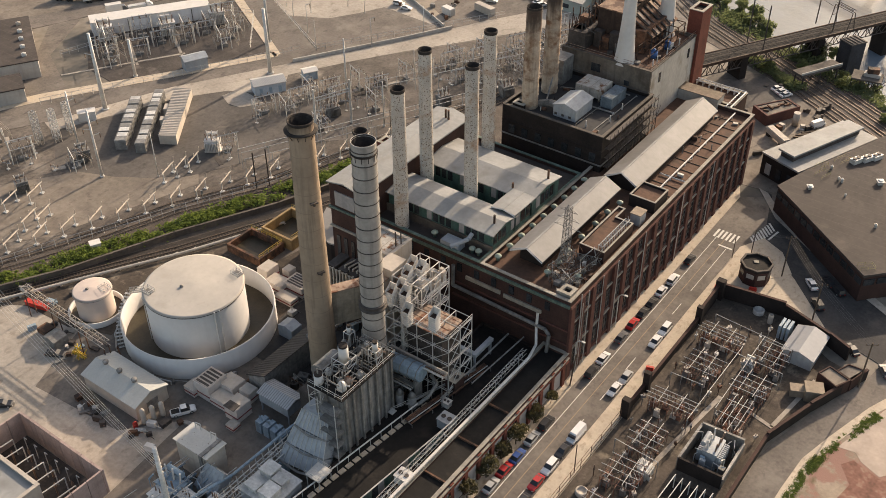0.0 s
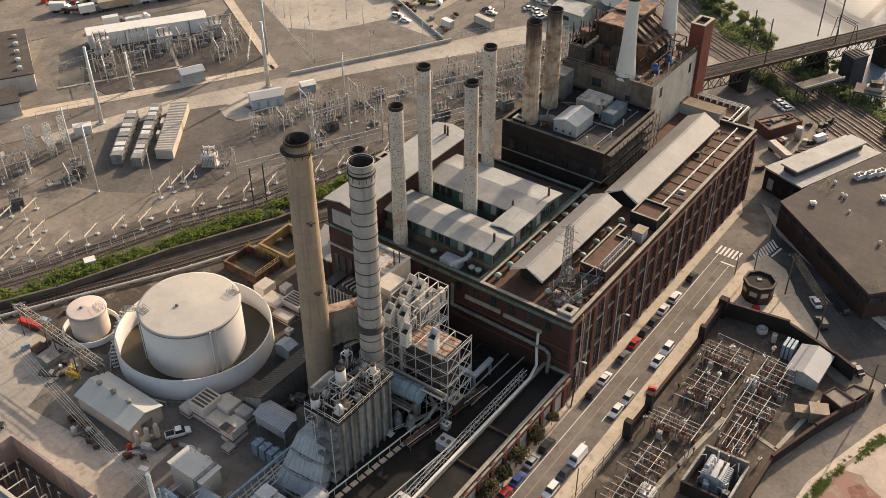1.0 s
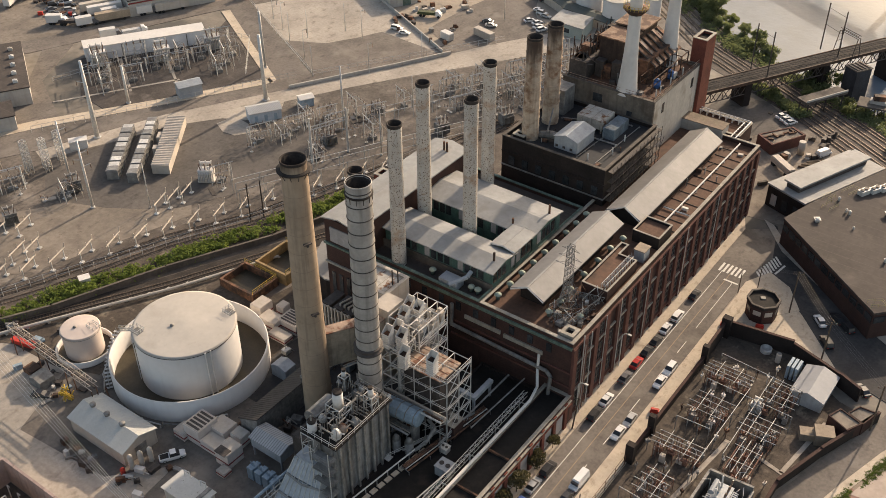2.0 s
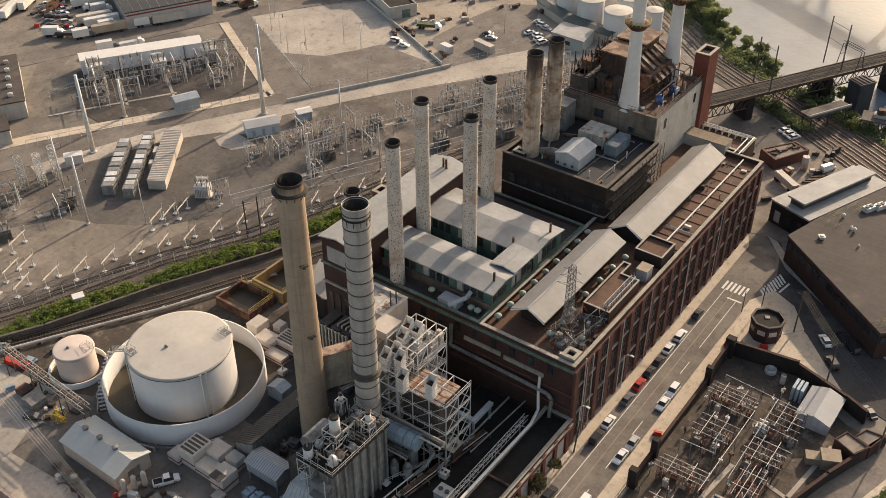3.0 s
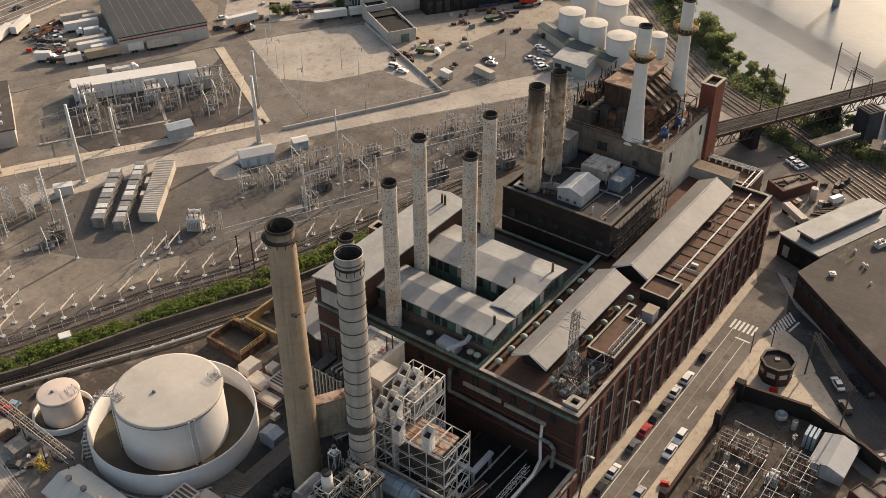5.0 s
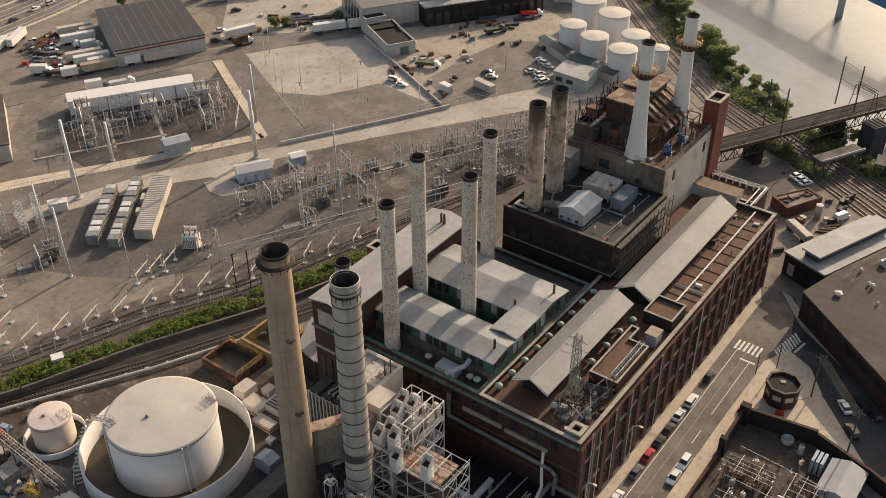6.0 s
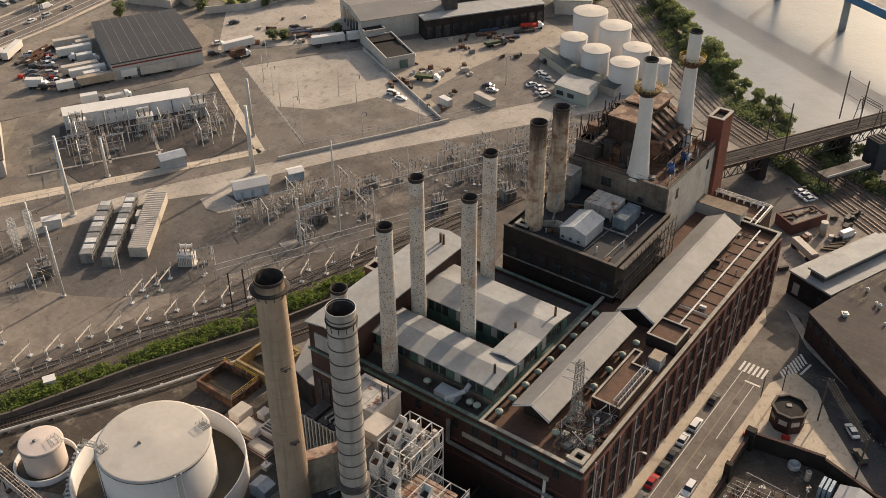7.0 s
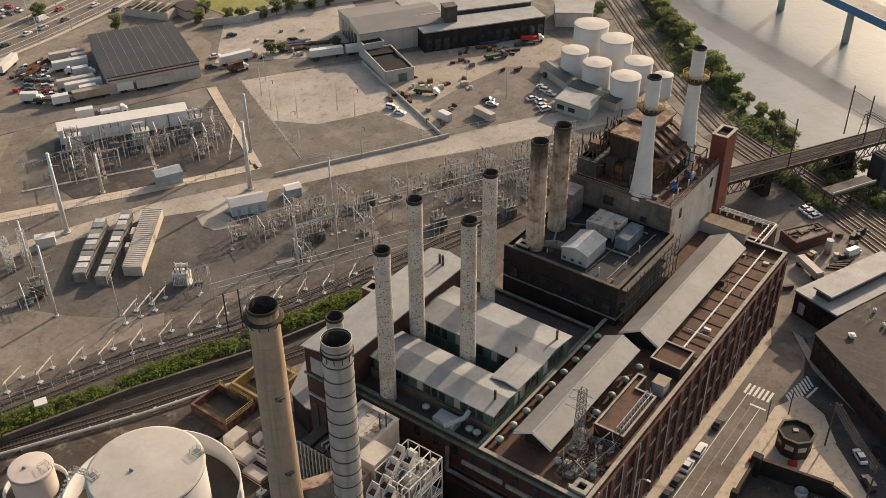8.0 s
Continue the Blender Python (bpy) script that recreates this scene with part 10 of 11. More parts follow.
# banks of cooling radiators and the long pale housing
def radiator_bank(p, q, n, w, h, label):
    """A row of boxy radiator banks from p to q."""
    d = Vector((q[0] - p[0], q[1] - p[1], 0))
    l = d.length
    deg = math.degrees(math.atan2(d.y, d.x))
    for k in range(n):
        c = Vector((p[0], p[1], 0)) + d * ((k + 0.5) / n)
        th = thing("radiator_bank", c.x, c.y, 0, label, "radiator", "radiator banks", deg=deg)
        bm = bmesh.new()
        obox(bm, 0, 0, 0, l / n * 0.86, w, h * 0.25)
        obox(bm, 0, 0, h * 0.92, l / n * 0.9, w, h * 0.08)
        lpart("frame", bm, GREYSTEEL, th)
        for j in range(5):
            bm = bmesh.new()
            x = -l / n * 0.4 + j * l / n * 0.2
            obox(bm, x, 0, h * 0.25, l / n * 0.11, w * 0.94, h * 0.67)
            lpart("fin_block", bm, GREYSTEEL, th)
        for j in range(2):
            bm = bmesh.new()
            obox(bm, (-0.22 + 0.44 * j) * l / n, 0, h, l / n * 0.4, w * 0.8, 0.12)
            lpart("grille", bm, (SHEET_DULL, GALV)[(k + j) % 2], th)


radiator_bank((-220.6, 145.0), (-238.0, 165.6), 5, 3.4, 3.1, "grey boxy radiator bank with grilles")
radiator_bank((-214.8, 147.2), (-235.6, 172.8), 6, 3.0, 3.1, "grey boxy radiator bank with fins")
lh = thing("ribbed_housing", -222, 171, 0, "long pale ribbed equipment housing", "housing")
bm = bmesh.new()
prism(bm, [(-214.4, 153.8), (-210.1, 156.5), (-228.0, 178.8), (-232.6, 176.2)], 0, 3.0)
part("body", bm, OFFWHITE, lh)
for k in range(30):
    a = (k + 0.5) / 30
    p, q = Vector((-214.5, 153.6, 0)).lerp(Vector((-232.7, 176.2, 0)), a), Vector((-210.0, 156.5, 0)).lerp(Vector((-227.9, 178.9, 0)), a)
    bm = bmesh.new()
    bar(bm, (p.x, p.y, 3.02), (q.x, q.y, 3.02), 0.11)
    part("roof_rib", bm, OFFWHITE, lh)
for a, w in ((0.36, 2.2), (0.6, 3.4)):
    p = Vector((-214.9, 153.6, 0)).lerp(Vector((-233.1, 176.2, 0)), a)
    bm = bmesh.new()
    obox(bm, p.x - 0.3, p.y - 0.2, 0, w, 1.2, 2.7, 128.8)
    part("side_box", bm, OFFWHITE, lh)
bm = bmesh.new()
obox(bm, -243.4, 151.0, 0, 5.0, 2.6, 2.6, 56)
obox(bm, -243.4, 151.0, 2.6, 5.3, 2.9, 0.2, 56)
for k in range(4):
    obox(bm, -243.4 + (k - 1.5) * 1.2 * 0.559 + 1.33 * 0.829, 151.0 + (k - 1.5) * 1.2 * 0.829 - 1.33 * 0.559, 0.6, 0.7, 0.08, 1.2, 56)
solid("white_kiosk", bm, WHITE, "white boxy kiosk with square louvres", "kiosk")
transformer(-199.4, 160.6, 0.08, 1.2, 35, "big white transformer with tall bushings and radiators", WHITE, "yard transformers")
for s, o, sc in ((-30, 32, 1.0), (-12, 40, 1.1), (60, 30, 1.0), (92, 20, 1.1), (112, 16, 1.1), (80, 40, 0.9)):
    p = yard(s, o)
    transformer(p.x, p.y, 0.05, sc, YAW, "grey transformer among the gantries", GREYSTEEL, "yard transformers")


def house(name, pts, z0, z1, wall, roof, label, cat="building", ribs=False, over=0.25, slope=0.0):
    th = thing(name, sum(p[0] for p in pts) / len(pts), sum(p[1] for p in pts) / len(pts), 0, label, cat)
    bm = bmesh.new()
    prism(bm, pts, z0, z1 - 0.4)
    part("wall", bm, wall, th)
    cx, cy = sum(p[0] for p in pts) / len(pts), sum(p[1] for p in pts) / len(pts)
    grow = [(x + over * (1 if x > cx else -1), y + over * (1 if y > cy else -1)) for x, y in pts]
    bm = bmesh.new()
    prism(bm, grow, z1 - 0.4, z1)
    part("roof", bm, roof, th)
    return th


def ridged(name, a, b, w, ze, zr, wall, roof, label, cat="building"):
    """A pitched building with its ridge from a to b."""
    d = Vector((b[0] - a[0], b[1] - a[1], 0))
    l, deg = d.length, math.degrees(math.atan2(d.y, d.x))
    th = thing(name, (a[0] + b[0]) / 2, (a[1] + b[1]) / 2, 0, label, cat, deg=deg)
    bm = bmesh.new()
    gable_walls(bm, -l / 2, -w / 2, l / 2, w / 2, 0, ze - 0.2, zr - 0.25, "x")
    lpart("wall", bm, wall, th)
    bm = bmesh.new()
    gable(bm, -l / 2, -w / 2, l / 2, w / 2, ze, zr, "x", 0.2, 0.3)
    lpart("roof", bm, roof, th)
    return th, l


th, l = ridged("control_house", (-214.6, 191.8), (-209.4, 200.2), 5.4, 3.4, 4.5, HOUSE_BLUE, mat("grey_ribbed_roof", (0.38, 0.375, 0.365), 0.5, var=0.08, scale=0.2, ribs=(1, 0.5), rib_depth=0.05), "pale-blue control house with a ribbed pitched roof")
for k in range(3):
    bm = bmesh.new()
    obox(bm, -l / 2 + 2 + k * 3, -2.72, 0.2, 1.0, 0.1, 2.1)
    lpart("door", bm, BLUE_PALE, th)
ridged("relay_house", (-243.6, 189.6), (-240.6, 196.4), 4.6, 4.0, 5.0, SHEET_BLUE, SHEET_BLUE, "pale-blue relay house beside the road")
ridged("small_cabin", (-208.0, 207.6), (-205.9, 211.4), 3.2, 3.0, 3.6, BLUE_PALE, WHITE, "small pale-blue cabin in the switchyard")


# fences
def fence_line(pts, h, m, label, step=3.0, name="chain_fence"):
    th = thing(name, pts[0][0], pts[0][1], 0, label, "fence", "fences")
    for (x0, y0), (x1, y1) in zip(pts, pts[1:]):
        n = max(1, int(math.hypot(x1 - x0, y1 - y0) / step))
        for k in range(n):
            bm = bmesh.new()
            x, y = x0 + (x1 - x0) * k / n, y0 + (y1 - y0) * k / n
            bar(bm, (x, y, 0), (x, y, h), 0.07)
            part("post", bm, m, th)
    for z in (h * 0.97, h * 0.5):
        bm = bmesh.new()
        for (x0, y0), (x1, y1) in zip(pts, pts[1:]):
            bar(bm, (x0, y0, z), (x1, y1, z), 0.05)
        part("rail", bm, m, th)


fence_line([(-210, 72), (-197, 105), (-185.5, 129.5), (-173.8, 155.6), (-166, 181), (-158, 212)], 2.6, GALV, "galvanised fence between switchyard and tracks")
fence_line([(-262, 148), (-242.5, 184), (-222, 221.6)], 2.4, GALV, "galvanised fence along the access road")
fence_line([(-218.3, 225.4), (-194, 264.8), (-182, 285)], 2.2, GALV, "thin fence round the parking lot")
fence_line([(-218.3, 225.4), (-279.2, 257.2)], 2.2, GALV, "thin fence along the cross road")
fence_line([(-284, 172), (-270, 228), (-255, 233), (-236, 212)], 2.4, GALV, "fence round the dark switchyard")
wl = thing("retaining_wall", -193, 254, 0, "low pale concrete retaining wall with dark shadow line", "wall")
for k, ((x0, y0), (x1, y1)) in enumerate((((-219.5, 214.8), (-200.4, 249.4)), ((-200.4, 249.4), (-192, 266)))):
    bm = bmesh.new()
    obox(bm, (x0 + x1) / 2 + 0.6, (y0 + y1) / 2 - 0.3, 0, math.hypot(x1 - x0, y1 - y0), 0.5, 1.2, math.degrees(math.atan2(y1 - y0, x1 - x0)))
    part("wall", bm, GREYWALL, wl)
lw = thing("lot_wall", -222, 279, 0, "long low stained wall beside the parking lot", "wall")
bm = bmesh.new()
obox(bm, -223, 279.4, 0, 64, 0.4, 1.1, math.degrees(math.atan2(293.9 - 264.8, -251.9 + 194)))
part("wall", bm, GREYWALL, lw)

# wooden rail masts
for x, y, h in ((-175.2, 153.4, 11.5), (-173.7, 156.7, 11.5), (-201.5, 92.0, 12), (-209, 76, 11), (-163, 196, 9)):
    wood_pole(x, y, h, arm=None, group="rail masts", label="dark wooden mast beside the tracks", mt=RIM_BLACK)
bm = bmesh.new()
obox(bm, -188.2, 110.4, 0.3, 2.4, 2.0, 2.0, 64)
obox(bm, -188.2, 110.4, 2.3, 2.7, 2.3, 0.2, 64)
solid("signal_hut", bm, WHITE, "small white signal hut beside the tracks", "hut")
bm = bmesh.new()
bar(bm, (-181.0, 139.6, 0), (-181.0, 139.6, 4.6), 0.09)
obox(bm, -181.0, 139.6, 3.6, 0.5, 0.4, 1.2, 60)
solid("rail_signal", bm, GREYSTEEL, "grey railway signal post", "signal")
# retaining wall and pipes below the green strip
rw = thing("rail_retaining_wall", -178, 120, 0, "dark concrete retaining wall under the scrub bank", "wall")
for (x0, y0), (x1, y1) in zip([(-205, 66), (-186.6, 99.6), (-176.6, 125.6), (-164.4, 150.6), (-155, 178)], [(-186.6, 99.6), (-176.6, 125.6), (-164.4, 150.6), (-155, 178), (-146, 205)]):
    bm = bmesh.new()
    obox(bm, (x0 + x1) / 2, (y0 + y1) / 2, 0, math.hypot(x1 - x0, y1 - y0) + 0.3, 0.6, 1.7, math.degrees(math.atan2(y1 - y0, x1 - x0)))
    part("wall", bm, CONC_DARK, rw)
bm = bmesh.new()
pipe(bm, [(-190, 84, 0.9), (-182.6, 97.5, 0.9), (-169, 121.6, 0.9), (-157.6, 145.6, 0.9)], 0.35, 8)
for k in range(16):
    t = k / 15
    p = Vector((-190, 84, 0)).lerp(Vector((-157.6, 145.6, 0)), t)
    box(bm, p.x - 0.3, p.y - 0.3, 0, p.x + 0.3, p.y + 0.3, 0.6)
solid("trackside_pipe", bm, GREYWALL, "pale pipeline on sleepers beside the track", "pipe")


# ---- scrub, bank trees ----
def scrub(name, pts, n, h, leaf, label, size=0.45, seed=1, ground_z=0.3, clump=2.2):
    """Many leaf clumps over the strip between two lines of equal length."""
    rr = random.Random(seed)
    a, b = pts
    verts, faces = [], []
    clumps = []
    for _ in range(n):
        k = rr.random() * (len(a) - 1)
        i = min(int(k), len(a) - 2)
        f, g = k - i, rr.random()
        pa, pb2 = Vector((*a[i], 0)).lerp(Vector((*a[i + 1], 0)), f), Vector((*b[i], 0)).lerp(Vector((*b[i + 1], 0)), f)
        c = pa.lerp(pb2, g)
        patch = math.sin(k * 5.1 + seed) + math.sin(k * 11.3 + g * 4) + rr.uniform(-0.9, 0.9)
        if patch > -1.0:
            clumps.append((c, rr.uniform(0.35, 0.75) + (0.35 if patch > 0.9 else 0.0)))
    for c, s in clumps:
        for _ in range(26):
            o = Vector((rr.gauss(0, 0.4), rr.gauss(0, 0.4), 0)) * clump * s
            z = ground_z + h * s * max(0.02, (1 - o.length / (clump * 1.3))) * rr.uniform(0.35, 1.0)
            p = Vector((c.x + o.x, c.y + o.y, z))
            u = Vector((rr.gauss(0, 1), rr.gauss(0, 1), rr.gauss(0, 0.7))).normalized() * size * rr.uniform(0.5, 1.2)
            w = u.orthogonal().normalized() * size * rr.uniform(0.35, 0.8)
            i = len(verts)
            verts += [tuple(p - u), tuple(p + w), tuple(p + u), tuple(p - w)]
            faces.append((i, i + 1, i + 2, i + 3))
    me = bpy.data.meshes.new(name)
    me.from_pydata(verts, [], faces)
    me.materials.append(leaf)
    tagged(new(name, me), label, "scrub", kind="stuff")


NEAR_EDGE = [(-196.5, 76), (-186.2, 103), (-177.0, 125.2), (-165.9, 153.5), (-157, 181), (-148, 206)]
FAR_EDGE = [(-202.5, 80), (-190.8, 106), (-181.6, 128.2), (-171.2, 154.5), (-161, 183), (-151.4, 208)]
scrub("scrub", (NEAR_EDGE, FAR_EDGE), 1250, 2.8, LEAF_BRIGHT, "bright green scrub growing between the tracks", 0.34, 21, 0.3, 2.0)
scrub("scrub", ([(-188, 390), (-152, 352), (-120, 327), (-95, 314), (-52, 295), (-10, 262)], [(-184, 398), (-147, 360), (-117, 334), (-93, 321), (-50, 301), (-8, 268)]), 1500, 4.2, LEAF, "green scrub along the river bank", 0.42, 22, -1.2, 3.4)
scrub("scrub", ([(-99, 302), (-90, 297.5), (-79, 291)], [(-96, 305), (-88, 300.5), (-76, 294.5)]), 260, 2.8, LEAF, "green weeds beside the riverside tracks", 0.45, 23, 0.0, 2.0)
scrub("scrub", ([(-21.8, 128), (-21.6, 142), (-20.4, 150), (-14.8, 168.4)], [(-20.4, 128), (-20.0, 142), (-18.8, 150), (-12.8, 167.6)]), 700, 0.25, LEAF_BRIGHT, "weeds along the kerb of the vacant lot", 0.13, 24, 0.12, 0.9)
bank = [tree_mesh(31, 9, 5.0, LEAF, 2600, "bank_tree", "broad leafy tree on the river bank", 0.42, True), tree_mesh(32, 7.5, 4.4, LEAF, 2200, "bank_tree", "bushy green tree on the river bank", 0.4, True), tree_mesh(33, 11, 4.8, LEAF, 2600, "bank_tree", "tall leafy tree on the river bank", 0.42, True)]
bspots = [(-181, 400), (-177, 394), (-171, 387), (-166, 381), (-160, 374), (-154, 368), (-147, 361), (-141, 355), (-135, 349), (-131, 344), (-126, 341), (-121, 337), (-117, 335), (-112, 333), (-108, 329), (-104, 328), (-187, 412), (-192, 420), (-200, 433), (-58, 306), (-50, 300), (-42, 296), (-34, 290), (-80, 305), (-26, 284), (-208, 446), (-216, 458)]
bspots += [(-83.4, 317.3), (-80, 315.5), (-86, 314), (-97.7, 304.4), (-95.5, 301), (-90, 299), (-86.5, 297), (-83.5, 295), (-79, 319), (-76, 323), (-62, 304), (-66, 302), (-49, 289), (-70, 309)]
BANK_TREES = [(-205, 424), (-190, 402), (-174, 384), (-157.4, 366), (-136.2, 348), (-113.6, 332), (-100, 324)]
for a, b in zip(BANK_TREES, BANK_TREES[1:]):
    for k in range(5):
        t, o = k / 5, rnd.uniform(0, 9)
        bspots.append((a[0] + (b[0] - a[0]) * t + o * 0.6, a[1] + (b[1] - a[1]) * t + o * 0.75))
for i, (x, y) in enumerate(bspots):
    s = (0.5 + 0.45 * rnd.random()) * (0.66 if x > -128 else 1.0)
    put(bank[i % 3], Vector((x + rnd.uniform(-1.5, 1.5), y + rnd.uniform(-1, 1), -1.2)), rnd.uniform(0, 360), "b%d" % (i % 3), s)
ftree = [(-389.7, 252.7), (-332, 287), (-322, 294), (-319, 299), (-314, 305), (-312, 311), (-310.5, 318), (-306, 325), (-302, 332), (-286, 281), (-283, 284), (-257, 323), (-254, 326), (-214, 384), (-209, 380), (-205, 389), (-250, 334), (-246, 330), (-270, 300), (-338, 296), (-352, 262), (-310, 336), (-306, 352)]
for i, (x, y) in enumerate(ftree):
    put(bank[i % 3], Vector((x, y, 0)), rnd.uniform(0, 360), "b%d" % (i % 3), 0.45 + 0.35 * rnd.random())

# ---- riverside bridges ----
br = thing("railway_bridge", -80, 330, 0, "dark rusty steel railway viaduct over the riverside tracks", "bridge")
A0, A1 = Vector((-112.3, 263.5, 8.4)), Vector((-24.6, 423.0, 8.4))
D = (A1 - A0).normalized()
SD = Vector((-D.y, D.x, 0))
bm = bmesh.new()
obox(bm, (A0.x + A1.x) / 2, (A0.y + A1.y) / 2, 8.0, (A1 - A0).length, 5.8, 0.5, math.degrees(math.atan2(D.y, D.x)))
part("deck", bm, bpy.data.materials["black_ballast"], br)
for s in (-3.2, 3.2):
    bm = bmesh.new()
    c = (A0 + A1) / 2 + SD * s
    obox(bm, c.x, c.y, 7.75, (A1 - A0).length, 0.35, 0.95, math.degrees(math.atan2(D.y, D.x)))
    part("girder", bm, mat("dark_rusty_girder", (0.07, 0.042, 0.03), 0.8, var=0.35, scale=0.4, streak=0.3) if s < 0 else bpy.data.materials["dark_rusty_girder"], br)
for s in (-1.5, -0.6, 0.8, 1.7):
    bm = bmesh.new()
    bar(bm, A0 + SD * s + Vector((0, 0, 0.25)), A1 + SD * s + Vector((0, 0, 0.25)), 0.09)
    part("rail", bm, RAIL, br)
L = (A1 - A0).length
for s in (-2.8, 2.8):
    top, lo = Vector((0, 0, -0.7)), Vector((0, 0, -4.0))
    k = 12.0
    bm = bmesh.new()
    while k < L - 5:
        a, b, c = A0 + D * k + SD * s, A0 + D * (k + 2.3) + SD * s, A0 + D * (k + 4.6) + SD * s
        bar(bm, a + top, b + lo, 0.15)
        bar(bm, b + lo, c + top, 0.15)
        bar(bm, a + lo, a + top, 0.12)
        bar(bm, a + lo, b + top, 0.1)
        bar(bm, a + lo, c + lo, 0.19)
        k += 4.6
    part("lattice_girder", bm, DARKSTEEL, br)
for k in (8, 31, 62, 92, 120, 150):
    bm = bmesh.new()
    c = A0 + D * k
    obox(bm, c.x, c.y, -6 if k > 60 else 0, 2.6, 6.0, (13.2 if k > 60 else 7.4), math.degrees(math.atan2(D.y, D.x)))
    part("pier", bm, BRICK_BLACK, br)
bm = bmesh.new()
for k in range(80):
    c = A0 + D * (2 + k * 2.2) + SD * -3.3
    bar(bm, c, c + Vector((0, 0, 1.4)), 0.04)
for z in (0.8, 1.4):
    bar(bm, A0 + SD * -3.3 + Vector((0, 0, z)), A1 + SD * -3.3 + Vector((0, 0, z)), 0.05)
part("railing", bm, DARKSTEEL, br)
# catenary masts and portal
for (xa, ya), (xb, yb), z, h in (((-98.3, 298.4), (-91.8, 295.2), 8.0, 15.5), ((-85.6, 325.5), (-78.8, 321.8), 8.0, 16)):
    cm = thing("catenary_masts", xa, ya, z, "pair of dark steel masts joined by thin rods", "masts", "catenary masts")
    bm = bmesh.new()
    bar(bm, (xa, ya, z), (xa, ya, z + h), 0.2)
    bar(bm, (xb, yb, z), (xb, yb, z + h), 0.2)
    part("mast", bm, DARKSTEEL, cm)
    bm = bmesh.new()
    for k in (0.55, 0.9):
        bar(bm, (xa, ya, z + h * k), (xb, yb, z + h * (k - 0.03)), 0.06)
    part("rod", bm, DARKSTEEL, cm)
cp = thing("signal_portal", -83, 330, 8.4, "dark trestle portal over the bridge tracks", "portal")
bm = bmesh.new()
for s in (-4, 4):
    c = A0 + D * 72 + SD * s
    for d in (-1.6, 1.6):
        bar(bm, c + D * d + Vector((0, 0, -0.5)), c + D * d * 0.3 + Vector((0, 0, 6.5)), 0.13)
    bar(bm, c + D * 0.8 + Vector((0, 0, 3)), c - D * 0.8 + Vector((0, 0, 3)), 0.1)
for z in (6.5, 7.4):
    for d in (-0.5, 0.5):
        bar(bm, A0 + D * 72 + SD * -4 + D * d + Vector((0, 0, z)), A0 + D * 72 + SD * 4 + D * d + Vector((0, 0, z)), 0.1)
part("trestle", bm, DARKSTEEL, cp)
bh = thing("river_structure", -71, 319.5, 0, "tall dark bridge house with a flat slatted top", "building", "river structures")
bm = bmesh.new()
obox(bm, -71, 319.5, -3, 6.0, 5.2, 11.0, 61)
part("body", bm, mat("blue_black_sheet", (0.035, 0.036, 0.042), 0.7, var=0.3, scale=0.4, streak=0.4), bh)
bm = bmesh.new()
obox(bm, -71, 319.5, 8.0, 6.4, 5.6, 0.4, 61)
part("cap", bm, CONC_DARK, bh)
for k in range(4):
    bm = bmesh.new()
    obox(bm, -71 + (k - 1.5) * 1.5 * math.cos(radians(61)), 319.5 + (k - 1.5) * 1.5 * math.sin(radians(61)), 8.4, 0.5, 4.8, 0.25, 61)
    part("slat", bm, CONC_DARK, bh)
plat = thing("river_structure", -75.4, 301, 0, "old concrete platform on steel legs over the tracks", "platform", "river structures")
bm = bmesh.new()
obox(bm, -75.4, 300.8, 4.4, 16.5, 4.4, 0.7, 62.5)
part("deck", bm, CONC_DARK, plat)
bm = bmesh.new()
obox(bm, -73.6, 299.9, 4.6, 16.5, 0.3, 1.1, 62.5)
part("kerb", bm, GREYWALL, plat)
for k in (-7, 0, 7):
    for o in (-1.7, 1.7):
        bm = bmesh.new()
        c, s = math.cos(radians(62.5)), math.sin(radians(62.5))
        x, y = -75.4 + c * k - s * o, 300.8 + s * k + c * o
        bar(bm, (x, y, 0), (x, y, 4.4), 0.22)
        part("leg", bm, DARKSTEEL, plat)
stage = thing("river_structure", -61.5, 307.5, 0, "dark timber landing stage on braced legs", "landing stage", "river structures")
bm = bmesh.new()
obox(bm, -61.5, 307.5, 3.0, 9, 6.5, 0.5, 10)
part("deck", bm, CONC_DARK, stage)
bm = bmesh.new()
obox(bm, -60.4, 308.4, 3.5, 5.0, 2.6, 1.0, 10)
part("coping", bm, GREYWALL, stage)
bm = bmesh.new()
obox(bm, -60.4, 308.4, 4.5, 3.4, 2.0, 1.6, 24)
part("winch", bm, RUSTY, stage)
for k in range(4):
    for o in (-2.6, 2.6):
        bm = bmesh.new()
        x, y = -61.5 + (k - 1.5) * 2.6, 307.5 + o + (k - 1.5) * 0.4
        bar(bm, (x, y, -4), (x, y, 3), 0.18)
        bar(bm, (x, y, 0), (x + 2.2, y + 0.3, 3), 0.1)
        part("leg", bm, DARKSTEEL, stage)
bb_ = thing("blue_road_bridge", -95, 425, 0, "long blue-painted road bridge on concrete piers", "bridge")
B0, B1 = Vector((-240, 494, 12)), Vector((60, 319.5, 12))
BD = (B1 - B0).normalized()
bdeg = math.degrees(math.atan2(BD.y, BD.x))
bc = (B0 + B1) / 2
BN = Vector((-BD.y, BD.x, 0))
bm = bmesh.new()
obox(bm, bc.x + BN.x * 6, bc.y + BN.y * 6, 12, (B1 - B0).length, 11, 0.7, bdeg)
part("deck", bm, CONCRETE, bb_)
bm = bmesh.new()
obox(bm, bc.x + BN.x * 0.3, bc.y + BN.y * 0.3, 9.8, (B1 - B0).length, 0.5, 3.2, bdeg)
part("girder", bm, mat("bridge_blue", (0.07, 0.17, 0.28), 0.5, var=0.15, scale=0.2), bb_)
